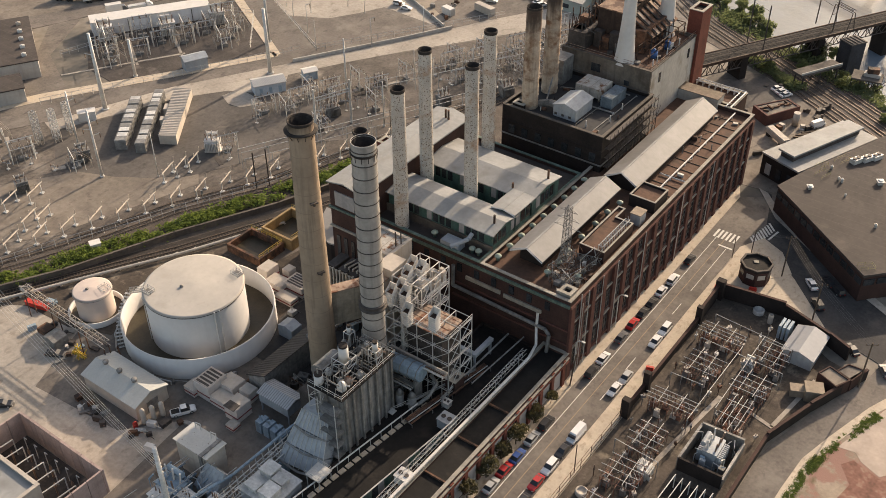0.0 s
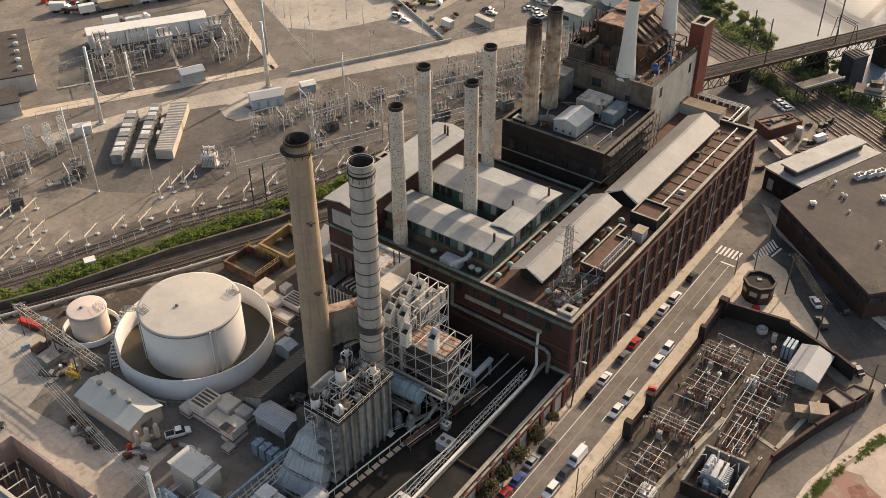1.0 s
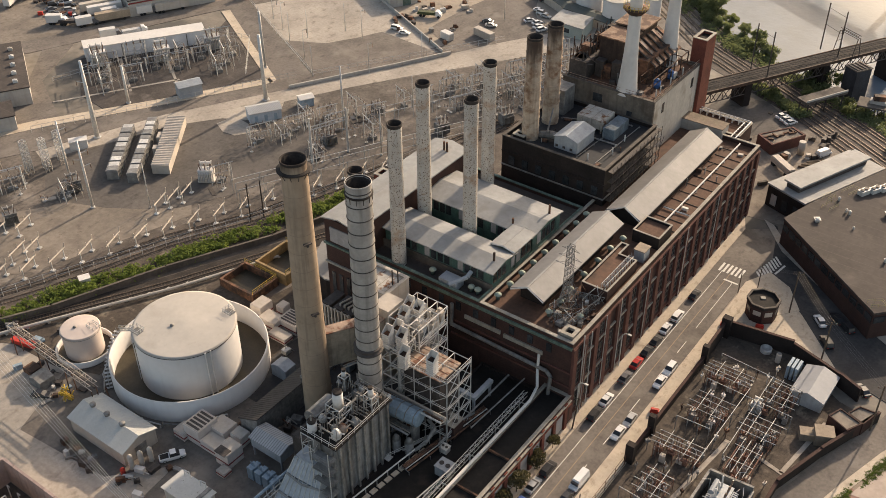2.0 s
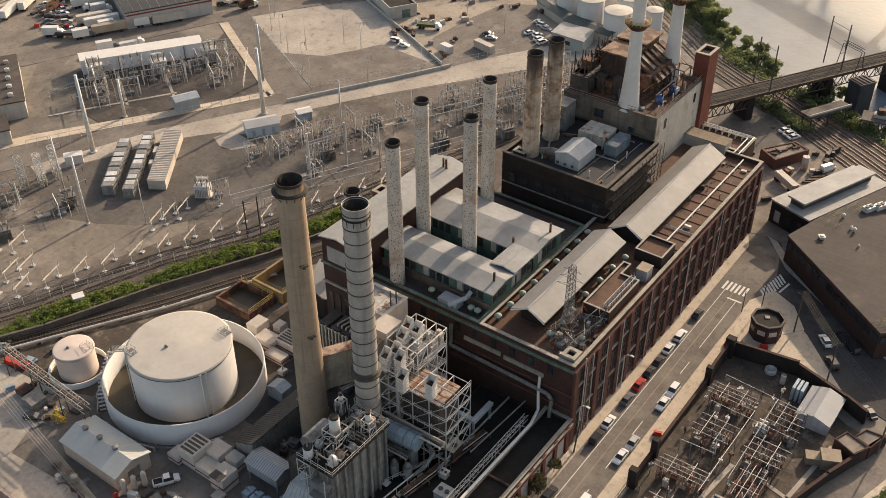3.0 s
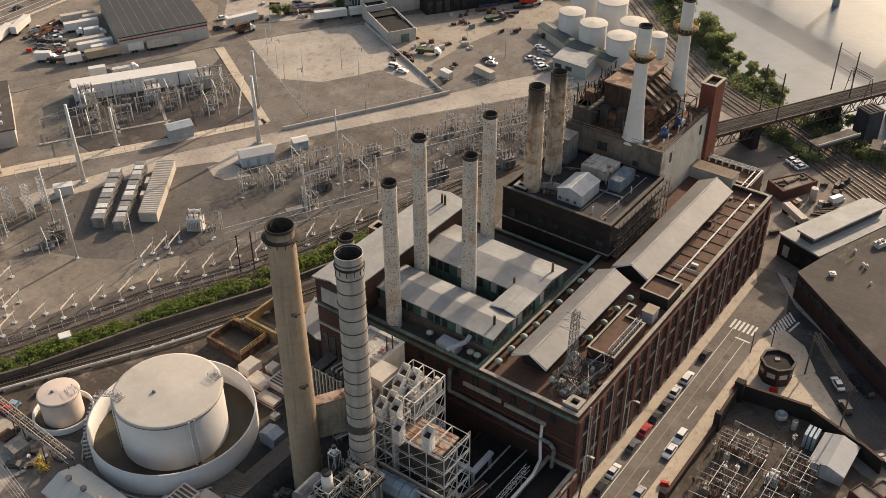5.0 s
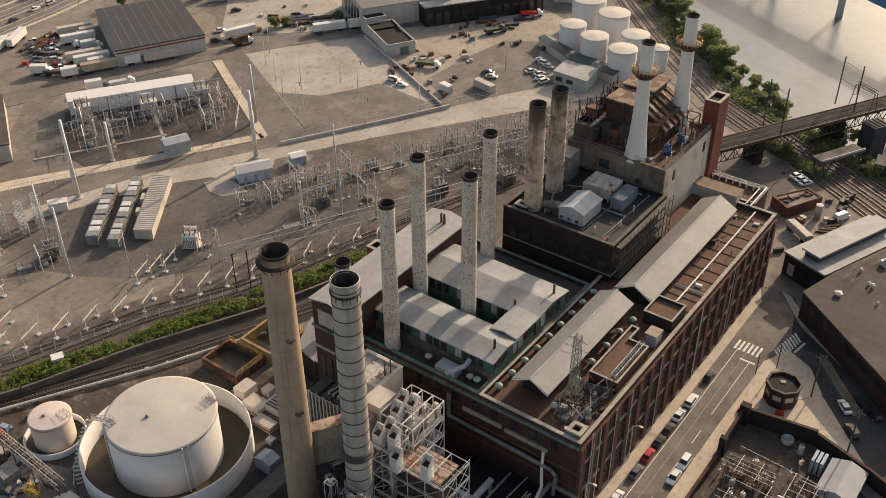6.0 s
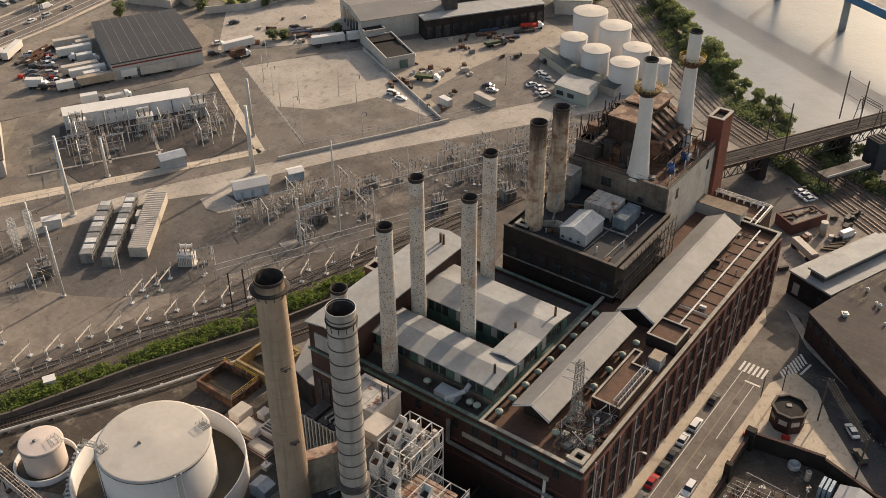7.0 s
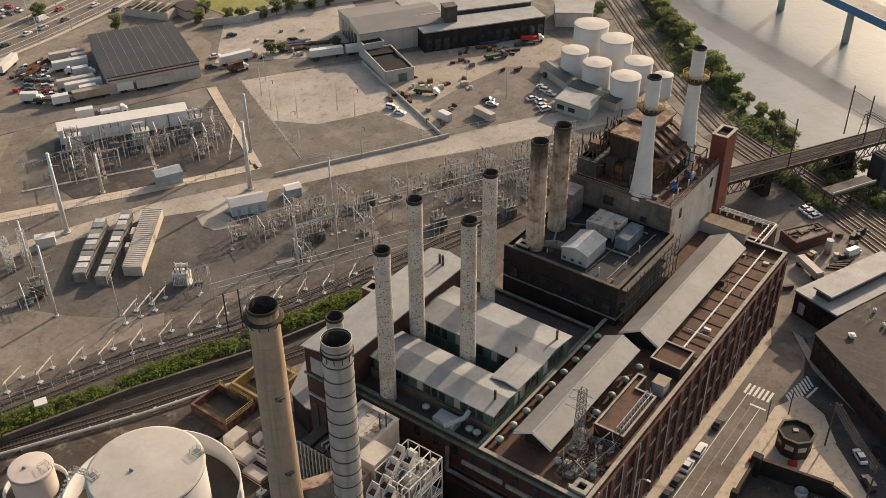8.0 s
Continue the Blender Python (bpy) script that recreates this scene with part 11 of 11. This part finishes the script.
for k in range(8):
    c = B0 + BD * (22.5 + k * 39) + BN * 6
    bm = bmesh.new()
    cyl(bm, c.x, c.y, -9, 10.4, 1.5, 1.4, 16)
    obox(bm, c.x, c.y, 10.4, 2.4, 9, 1.4, bdeg)
    part("pier", bm, GREYWALL, bb_)

# ---- far buildings ----
def parapet_house(name, corner, along, across, h, wall, roof, label, cuts=()):
    """A flat building with parapets round sunken roofs; cuts split the roof along its length."""
    c, u, v = Vector((*corner, 0)), Vector((*along, 0)), Vector((*across, 0))
    th = thing(name, *(c + u / 2 + v / 2), label, "building")
    un, vn = u.normalized() * 0.4, v.normalized() * 0.4
    for a, b, w in ((c, c + u, vn), (c + v - vn, c + u + v - vn, vn), (c + vn, c + v - vn, un), (c + u - un + vn, c + u + v - un - vn, un)):
        bm = bmesh.new()
        prism(bm, [(p.x, p.y) for p in (a, b, b + w, a + w)], 0, h)
        part("wall", bm, wall, th)
    marks = (0.0, *cuts, 1.0)
    for k, (f, g) in enumerate(zip(marks, marks[1:])):
        bm = bmesh.new()
        a, b = c + u * f + un + vn, c + u * g - (un if g == 1 else un * 0) + vn
        d = v - vn * 2
        prism(bm, [(p.x, p.y) for p in (a, b, b + d, a + d)], 0.2, h - 0.5 - 0.5 * (k % 2))
        part("roof", bm, roof, th)
    return th


office = parapet_house("contractor_office", (-232.9, 284.6), (-19.5, 11.1), (5.4, 9.5), 4.8, GREYWALL, ROOF_BLACK, "low white-walled office with sunken black roofs", (0.45, 0.72))
bm = bmesh.new()
obox(bm, -229.6, 290.3, 0.1, 3.2, 0.2, 3.0, 60.4)
part("roller_door", bm, bpy.data.materials["green_copper"], office, "green roller door")
parapet_house("contractor_annex", (-252.6, 296.0), (-4.4, 2.5), (4.2, 7.4), 6.4, GREYWALL, ROOF_BLACK, "taller white block at the end of the office")
bm = bmesh.new()
obox(bm, -238.5, 330.6, 0, 5.0, 4.6, 14.0, 56)
obox(bm, -238.5, 330.6, 14.0, 5.4, 5.0, 0.3, 56)
solid("dark_tower", bm, DARKSTEEL, "dark square hoist tower beside the transit shed", "tower")
# solar-roofed canopy by the highway, boundary wall of the pipe yard
canopy = thing("solar_canopy", -354, 283, 0, "low roadside building under rows of dark solar panels", "building")
bm = bmesh.new()
obox(bm, -354, 282.5, 0, 20, 11, 3.2, 18)
part("wall", bm, OFFWHITE, canopy)
for k in range(5):
    bm = bmesh.new()
    c = Vector((-354, 282.5, 0)) + Vector((math.cos(radians(18)), math.sin(radians(18)), 0)) * (k * 3.9 - 7.8)
    v = [p for p in box(bm, -1.7, -5.2, 3.4, 1.7, 5.2, 3.55)]
    for p in v:
        p.co.z += (p.co.x + 1.7) * 0.3
    bmesh.ops.transform(bm, matrix=pose(c.x, c.y, 0, 0, 0, 18), verts=bm.verts)
    part("solar_panel", bm, GLASS, canopy)
yw = thing("yard_wall", -317, 300, 0, "long pale concrete wall behind the pipe yard", "wall")
for (x0, y0), (x1, y1) in (((-327, 284.5), (-316, 298)), ((-316, 298), (-309.5, 320)), ((-309.5, 320), (-290, 352))):
    bm = bmesh.new()
    obox(bm, (x0 + x1) / 2, (y0 + y1) / 2, 0, math.hypot(x1 - x0, y1 - y0), 0.5, 3.0, math.degrees(math.atan2(y1 - y0, x1 - x0)))
    part("wall", bm, GREYWALL, yw)
th, l = ridged("gabled_depot", (-268, 306), (-249.5, 336), 27, 8.6, 10.0, GREYWALL, mat("grey_depot_roof", (0.17, 0.16, 0.15), 0.7, var=0.1, scale=0.1, ribs=(0, 0.8), rib_depth=0.03), "big pale gabled depot with loading bays")
for k in range(5):
    bm = bmesh.new()
    obox(bm, -l / 2 - 0.05, -8 + k * 4.0, 0.3, 0.15, 2.8, 6.5)
    lpart("bay_door", bm, GLASS, th)
house("long_transit_shed", [(-238.6, 315.0), (-211.0, 355.8), (-221.0, 362.3), (-249.5, 321.6)], 0, 8, BRICK_BLACK, ROOF_LIGHT, "long low transit shed with a pale roof")
house("long_transit_shed", [(-250.5, 322.6), (-222, 363), (-236, 374), (-266, 333)], 0, 9.4, DARKSTEEL, ROOF_LIGHT, "second long shed with a pale ribbed roof")
for k in range(14):
    bm = bmesh.new()
    t = (k + 0.5) / 14
    obox(bm, -238.6 + 27.6 * t + 0.05, 315 + 40.8 * t - 0.03, 0.5, 2.2, 0.2, 4.6, 55.9)
    solid("shed_window", bm, GLASS, "dark loading bay window of the long shed", "window", "shed windows", "structure")
ridged("green_office", (-193.0, 327.6), (-176.0, 318.6), 5.0, 3.4, 4.0, OFFWHITE, mat("green_sheet_roof", (0.06, 0.075, 0.068), 0.5, var=0.12, scale=0.2), "long office with a dark green sheet roof")
ridged("green_office", (-176.0, 318.6), (-156.0, 315.6), 6.0, 3.4, 4.0, OFFWHITE, bpy.data.materials["green_sheet_roof"], "office wing with a blue-green sheet roof")
house("flat_office", [(-173.4, 301.8), (-160.2, 301.0), (-162.0, 311.6), (-174.6, 311.6)], 0, 4.6, mat("pale_green_wall", (0.30, 0.34, 0.31), 0.8, var=0.1), ROOF_LIGHT, "pale green flat-roofed office with parapet")
for k in range(3):
    bm = bmesh.new()
    box(bm, -172.4 + k * 4.2, 301.0 + 0.3, 1.4, -169.9 + k * 4.2, 301.52, 2.9)
    solid("office_window", bm, GLASS, "dark window of the flat office", "window", "office windows", "structure")
house("west_depot", [(-277.6, 159.7), (-308.5, 178.4), (-324, 152.7), (-293, 134)], 0, 6.0, GREYWALL, ROOF_DARK, "flat-roofed depot with roof units beside the truck yard")
house("west_depot", [(-267.1, 146.8), (-276.0, 151.8), (-284.5, 137.0), (-275.5, 131.5)], 0, 5.0, GREYWALL, ROOF_DARK, "flat-roofed depot wing with pale walls")
for k in range(9):
    x, y = -283.5 - (k % 5) * 5.4 + (k // 5) * -5.0, 159.0 + (k % 5) * 3.3 - (k // 5) * 8.0
    bm = bmesh.new()
    obox(bm, x, y, 6.0, 1.5, 1.1, 0.9, 59)
    cyl(bm, x, y, 6.9, 7.1, 0.4, 0.4, 10)
    solid("rooftop_cooler", bm, rnd.choice([WHITE, GALV, OFFWHITE]), "pale rooftop cooler on the depot roof", "cooler", "depot coolers")
house("roadside_store", [(-349, 288), (-338, 286), (-336, 294), (-347, 297)], 0, 3.6, OFFWHITE, ROOF_DARK, "roadside store with dark hipped roofs")
house("river_sheds", [(-212, 366), (-200, 374), (-206, 386), (-220, 378)], 0, 6, GREYWALL, ROOF_LIGHT, "small pale shed near the rail line")
house("green_store", [(-404, 180), (-378, 204), (-398, 228), (-424, 206)], 0, 6, TEAL, ROOF_LIGHT, "long store with a teal wall")
# ribs and stripe on the dark-roofed shed, trim of the white shed
for k in range(9):
    t = (k + 1) / 10
    bm = bmesh.new()
    bar(bm, (-305.5 + 14.5 * t, 221.9 + 28.7 * t, 6.5), (-343.1 + 15.1 * t, 242.5 + 27.7 * t, 6.5), 0.07)
    part("roof_seam", bm, SHEET_DULL, far1)
bm = bmesh.new()
obox(bm, -298.2, 236.2, 4.9, 32.2, 0.2, 0.5, math.degrees(math.atan2(28.7, 14.5)))
part("stripe", bm, mat("dark_red_trim", (0.2, 0.03, 0.03), 0.6), far1, "dark red trim line")
bm = bmesh.new()
prism(bm, [(-287.9, 188.3), (-265.9, 222.8), (-271.6, 226.5), (-293.9, 191.9)], 4.9, 5.15)
part("roof", bm, WHITE, far2)
for k in range(5):
    t = 0.12 + k * 0.18
    bm = bmesh.new()
    obox(bm, -288 + 21.8 * t + 0.12, 188.6 + 34.2 * t - 0.08, 0, 0.3, 0.3, 4.6, 57.5)
    part("downpipe", bm, GREYSTEEL, far2)
# far switchyard: clusters of gear in front of the white shed
for i, (x, y) in enumerate(((-283, 187), (-279, 191), (-275, 184), (-270, 181), (-266, 178), (-272, 197), (-268, 203), (-263, 199), (-261, 206), (-257, 202), (-262, 217), (-258, 223), (-253, 220), (-256, 212), (-250, 215), (-262, 187), (-247, 209))):
    put(gb[i % 3], Vector((x + rnd.uniform(-1, 1), y + rnd.uniform(-1, 1), 0.085)), 59 + (90 if i % 2 else 0), "g%d" % (i % 3), rnd.uniform(0.75, 1.0))
for x, y in ((-286, 192), (-271.5, 207), (-264.5, 223.5)):
    transformer(x + 3.0, y - 2.0, 0.085, 1.5, 59, "white transformer with bushings beside the shed", GALV, "fenced yard transformers")
for x, y, l, d in ((-270, 190, 26, -32), (-258, 200, 26, -32), (-263, 181, 40, 59)):
    bm = bmesh.new()
    obox(bm, x, y, 0.02, l, 0.9, 0.12, d)
    solid("cable_trough", bm, CONCRETE, "pale concrete cable trough in dark gravel", "trough", "cable troughs", "structure")


# trucks, trailers, containers
def truck(x, y, deg, kind, colour, z=0.12):
    th = thing("box_truck" if kind == "box" else "semi_trailer" if kind == "trailer" else "flatbed_truck" if kind == "flat" else "dump_trailer", x, y, z, {"dump": "rusty red open dump trailer in the truck yard", "box": "parked box truck with a boxy cab", "trailer": "long pale semi-trailer parked in the truck yard", "flat": "flatbed truck with a low load"}[kind], "truck", "trucks", deg=deg)
    l = {"dump": 9.0, "box": 5.6, "trailer": 12.5, "flat": 7.0}[kind]
    bm = bmesh.new()
    if kind == "dump":
        obox(bm, -0.8, 0, 0.9, l, 2.3, 0.3)
        for yy in (-1.1, 1.1):
            obox(bm, -0.8, yy, 1.2, l, 0.15, 1.1)
    elif kind == "flat":
        obox(bm, -0.8, 0, 1.0, l, 2.3, 0.35)
        obox(bm, -0.8, 0, 1.35, l * 0.9, 2.0, 0.6)
    else:
        obox(bm, -0.8, 0, 1.0, l, 2.4, 2.7)
    lpart("load_body", bm, colour, th)
    if kind not in ("trailer", "dump"):
        bm = bmesh.new()
        loft(bm, [[(xx, -1.1, 0.6), (xx, 1.1, 0.6), (xx, 1.05, zz), (xx, -1.05, zz)] for xx, zz in ((l / 2 - 0.7, 2.6), (l / 2 + 0.3, 2.6), (l / 2 + 0.9, 1.7), (l / 2 + 1.4, 1.6))])
        lpart("cab", bm, rnd.choice([PAINTS["white"]] * 5 + [PAINTS["red"], PAINTS["grey"]]), th)
    for xx in (-l / 2 + 0.6, -l / 2 + 1.9, l / 2 + (0.4 if kind != "trailer" else -3.2)):
        bm = bmesh.new()
        bar(bm, (xx, -1.15, 0.5), (xx, 1.15, 0.5), 0.5, 12)
        lpart("wheel", bm, TYRE, th)


for x, y, d, k, m in ((-308, 217, 62, "trailer", mat("tan_trailer", (0.32, 0.25, 0.18), 0.6)), (-297.5, 236, 62, "trailer", OFFWHITE), (-303, 227.5, 62, "box", WHITE), (-297, 206, 60, "box", WHITE), (-293, 213, 60, "flat", GALV),
                      (-265.5, 291, 55, "trailer", WHITE), (-257.5, 302, 55, "trailer", WHITE), (-290, 268, 70, "trailer", WHITE), (-284, 262, 70, "box", RUSTY), (-216.5, 286.6, 22, "flat", mat("olive_paint", (0.06, 0.07, 0.03), 0.6)), (-214, 326, 60, "flat", mat("dumper_green", (0.06, 0.08, 0.05), 0.6)), (-212, 348, 40, "flat", RED), (-271, 322, 40, "flat", DARKSTEEL)):
    truck(x, y, d, k, m)
for x, y, l, h, d, m in ((-199.6, 274.8, 4.6, 2.5, -12, WHITE), (-189.8, 283.6, 8.4, 2.6, -12, OFFWHITE)):
    th = thing("site_container", x, y, 0.1, "pale ribbed site container in the contractor yard", "container", "site containers", deg=d)
    bm = bmesh.new()
    obox(bm, 0, 0, 0.12, l, 2.4, h)
    lpart("body", bm, m, th)
    for side in (-1.23, 1.23):
        for k in range(int(l / 0.7)):
            bm = bmesh.new()
            obox(bm, -l / 2 + 0.4 + k * 0.7, side, 0.2, 0.3, 0.08, h - 0.2)
            lpart("rib", bm, m, th)
    bm = bmesh.new()
    obox(bm, l / 2, 0, 0.3, 0.1, 1.9, h - 0.5)
    lpart("door", bm, GREYWALL, th)
# stacks of pipes and scrap heaps
PIPE_BLUE = mat("blue_pipe", (0.04, 0.06, 0.11), 0.6)
for i in range(16):
    x, y = rnd.choice([(-278, 298), (-272, 302), (-284, 290), (-226, 336), (-220, 344), (-213, 338)])
    x, y = x + rnd.uniform(-5, 5), y + rnd.uniform(-5, 5)
    d = rnd.uniform(45, 65)
    colour = rnd.choice([PIPE_BLUE, RUSTY, DARKSTEEL])
    stacked = thing("pipe_stack", x, y, 0.07, "stack of long dark steel pipes", "pipe stack", "pipe stacks")
    for k in range(6):
        bm = bmesh.new()
        c, s = math.cos(radians(d)), math.sin(radians(d))
        o = Vector((-s, c, 0)) * (k % 3) * 0.6
        p = Vector((x, y, 0.35 + 0.5 * (k // 3))) + o
        bar(bm, p - Vector((c, s, 0)) * 4, p + Vector((c, s, 0)) * 4, 0.28, 6)
        part("pipe", bm, colour, stacked)
for i in range(26):
    x, y = rnd.choice([(-208, 300), (-218, 292), (-240, 300), (-232, 318), (-222, 316), (-208, 282), (-285, 280), (-296, 256)])
    x, y = x + rnd.uniform(-6, 6), y + rnd.uniform(-6, 6)
    bm = bmesh.new()
    obox(bm, x, y, 0.05, rnd.uniform(0.8, 2.8), rnd.uniform(0.8, 2.0), rnd.uniform(0.4, 1.5), rnd.uniform(0, 90))
    obox(bm, x + 0.5, y + 0.3, 0.05, rnd.uniform(0.5, 1.4), rnd.uniform(0.6, 1.2), rnd.uniform(0.4, 1.9), rnd.uniform(0, 90))
    solid("scrap_bin", bm, rnd.choice([RUSTY, RUSTY, GALV, GREYSTEEL, DARKSTEEL, OFFWHITE]), "small load of building scrap on the ground", "scrap", "scrap loads")
for x, y in ((-366, 236), (-367.5, 252), (-371, 268), (-387, 246), (-391, 262), (-395, 280), (-376, 288), (-243.8, 241.4), (-233.4, 259.2), (-224.4, 257.9), (-209.5, 301.3), (-240.4, 247), (-219.0, 226), (-196.4, 256.0), (-205.0, 238.3), (-262, 252), (-252, 246.5), (-230, 234), (-270, 262), (-192, 300)):
    steel_pole(x, y, 10.5, 0.13, 0.08, "slim grey lamp post in the parking lot", ((10.2, 1.4, 40),) if rnd.random() < 0.5 else ())
# more trucks, cars and loose material in the yards
# trucks backed up to the side of the dark-roofed shed, and two more rows in the yard
SHED = Vector((-305.5, 221.9, 0))
SU, SV = Vector((-37.6, 20.6, 0)).normalized(), Vector((14.5, 28.7, 0)).normalized()
for k, (kind_, colour, back) in enumerate((("box", WHITE, 6), ("trailer", WHITE, 8.5), ("trailer", OFFWHITE, 9), ("flat", GALV, 7), ("box", GALV, 6), ("flat", DARKSTEEL, 7), ("trailer", WHITE, 8.5), ("box", OFFWHITE, 6), ("trailer", OFFWHITE, 8.5))):
    p = SHED + SU * (3.5 + k * 4.3) - SV * back
    truck(p.x, p.y, 63.2 + 180 * (k % 2), kind_, colour)
for dx, dy, deg, kind_, colour in ((-40.5, 0.0, 106, "dump", RUSTY), (-37.0, -6.0, 106, "dump", RUSTY), (-49, -7, 121, "trailer", WHITE), (-47.5, -16, 121, "trailer", WHITE), (-17, -19.5, 40, "box", WHITE), (-12.6, -17.2, 40, "flat", DARKSTEEL), (-7, -14.2, 63, "box", WHITE)):
    truck(SHED.x + dx, SHED.y + dy, deg, kind_, colour)
for k in range(16):
    p = SHED + SU * (8 + (k % 8) * 4.1) - SV * (19 + (k // 8) * 6 + rnd.uniform(-1, 1))
    vehicle(*rnd.choice([("pickup", "white"), ("suv", "black"), ("sedan", "grey"), ("sedan", "black"), ("pickup", "white"), ("suv", "silver")]), p.x, p.y, 63 + rnd.uniform(-9, 9), 0.14)
for k in range(9):
    p = SHED + SU * rnd.uniform(6, 36) - SV * rnd.uniform(15, 30)
    bm = bmesh.new()
    obox(bm, p.x, p.y, 0.08, rnd.uniform(1.5, 4), rnd.uniform(0.8, 1.6), rnd.uniform(0.4, 1.0), 63 + rnd.uniform(-20, 20))
    obox(bm, p.x + 0.8, p.y - 0.4, 0.08, rnd.uniform(0.8, 2), rnd.uniform(0.5, 1.0), rnd.uniform(0.5, 1.6), rnd.uniform(0, 90))
    solid("scrap_bin", bm, rnd.choice([RUSTY, DARKSTEEL, BLUE, RED]), "small load of rusty parts in the truck yard", "scrap", "truck yard loads")
for x, y, d, car in ((-178.5, 301.5, 70, "sedan"), (-176, 300, 70, "suv"), (-186, 314, 0, "sedan"), (-183.5, 312.4, 0, "suv"), (-181, 311, 0, "sedan"), (-294, 258, 60, "suv"), (-300, 266, 60, "sedan"), (-310, 284, 60, "sedan"), (-270, 312, 55, "suv")):
    vehicle(car, rnd.choice(["white", "white", "silver", "black", "grey"]), x, y, d, 0.14)
for k in range(46):
    x, y = rnd.choice([(rnd.uniform(-236, -196), rnd.uniform(318, 336)), (rnd.uniform(-246, -200), rnd.uniform(290, 300)), (rnd.uniform(-300, -262), rnd.uniform(284, 306)), (rnd.uniform(-226, -198), rnd.uniform(268, 284))])
    bm = bmesh.new()
    d = rnd.uniform(0, 180)
    obox(bm, x, y, 0.03, rnd.uniform(0.6, 5.0), rnd.uniform(0.4, 1.4), rnd.uniform(0.3, 1.2), d)
    obox(bm, x + 0.6, y - 0.5, 0.03, rnd.uniform(0.5, 2.0), rnd.uniform(0.4, 1.4), rnd.uniform(0.3, 1.6), d + 40)
    solid("scrap_bin", bm, rnd.choice([RUSTY, RUSTY, DARKSTEEL, GREYSTEEL, RUSTY, OFFWHITE, CONC_DARK]), "small load of building scrap on the ground", "scrap", "scrap loads")
for k in range(74):
    s_, o = rnd.choice(cells)
    s_, o = s_ + rnd.uniform(-5, 5), o + rnd.uniform(-5, 5)
    p = yard(s_, o)
    if past_bank(p.x, p.y) > -30:
        continue
    th = thing("switch_stand", p.x, p.y, 0.05, rnd.choice(["short grey switch stand on switchyard gravel", "pale insulator post on switchyard gravel", "small cabinet standing on switchyard gravel"]), "switchgear", "yard switch stands")
    bm = bmesh.new()
    h = rnd.uniform(1.0, 4.2)
    bar(bm, (p.x, p.y, 0), (p.x, p.y, h), 0.1)
    bar(bm, (p.x - 1.2, p.y - 0.5, h), (p.x + 1.2, p.y + 0.5, h), 0.09)
    obox(bm, p.x, p.y, 0, 0.8, 0.8, 0.3)
    part("stand", bm, GALV, th)
    for j in (-1, 0, 1):
        bm = bmesh.new()
        cyl(bm, p.x + j * 1.0, p.y + j * 0.42, h, h + 0.9, 0.14, 0.09, 6)
        part("insulator", bm, rnd.choice([CERAMIC, OFFWHITE]), th)
for k in range(30):
    s_, o = rnd.choice(cells)
    s_, o = s_ + rnd.uniform(-4, 4), o + rnd.uniform(-4, 4)
    p = yard(s_, o, 0.06)
    bm = bmesh.new()
    obox(bm, p.x, p.y, 0.02, rnd.uniform(1.5, 5), rnd.uniform(0.8, 2.2), 0.1 + 0.006 * k, YAW + rnd.choice([0, 90]))
    solid("foundation_slab", bm, rnd.choice([CONCRETE, CONC_DARK, CONCRETE]), "low concrete foundation slab in the gravel", "slab", "foundation slabs", "structure")


# dense gantries beside the boiler block
for i, (x, y) in enumerate(((-169.4, 251.7), (-159.7, 248.3), (-151.2, 245.8), (-157.0, 258.3), (-147.5, 254.4), (-151.4, 270.0), (-145.1, 263.9), (-165.0, 239.2), (-155.3, 236.2), (-173.0, 241.3))):
    copy_thing(gb[i % 3], pose(x, y, 0.06, 0, 0, YAW + (90 if i % 4 == 1 else 0)))


# debris, sheds and rough ground behind the station
for k in range(30):
    x, y = rnd.uniform(-92, -62), rnd.uniform(246, 292)
    if -83 < x < -70 and 263 < y < 276 or -70 < x and 236 < y < 270:
        continue
    bm = bmesh.new()
    d = rnd.uniform(0, 90)
    obox(bm, x, y, 0.03, rnd.uniform(0.6, 3.6), rnd.uniform(0.5, 1.8), rnd.uniform(0.3, 1.5), d)
    if k % 2:
        obox(bm, x + 1.0, y + 0.4, 0.03, rnd.uniform(0.5, 1.5), rnd.uniform(0.4, 1.2), rnd.uniform(0.3, 2.2), d + 25)
    solid("scrap_crate", bm, rnd.choice([RUSTY, DARKSTEEL, CONC_DARK, GREYSTEEL, DARKSTEEL, CONC_DARK]), "dusty crate and rubble in the rear yard", "crate", "crates")
# The dark sheet also paints the shadow that lies below the viaduct.
for pts, h, m, lb in (([(-90, 250), (-78, 246), (-74, 256), (-86, 262)], 0.09, DIRT, "pale trodden dirt of the rear yard"), ([(-104, 272), (-90, 266), (-82, 279), (-80, 288), (-90, 296), (-104, 292)], 0.08, YARD_ASPHALT, "dark worn asphalt with the viaduct shadow painted in")):
    sheet("dirt_patch", pts, h, m, lb, "yard")
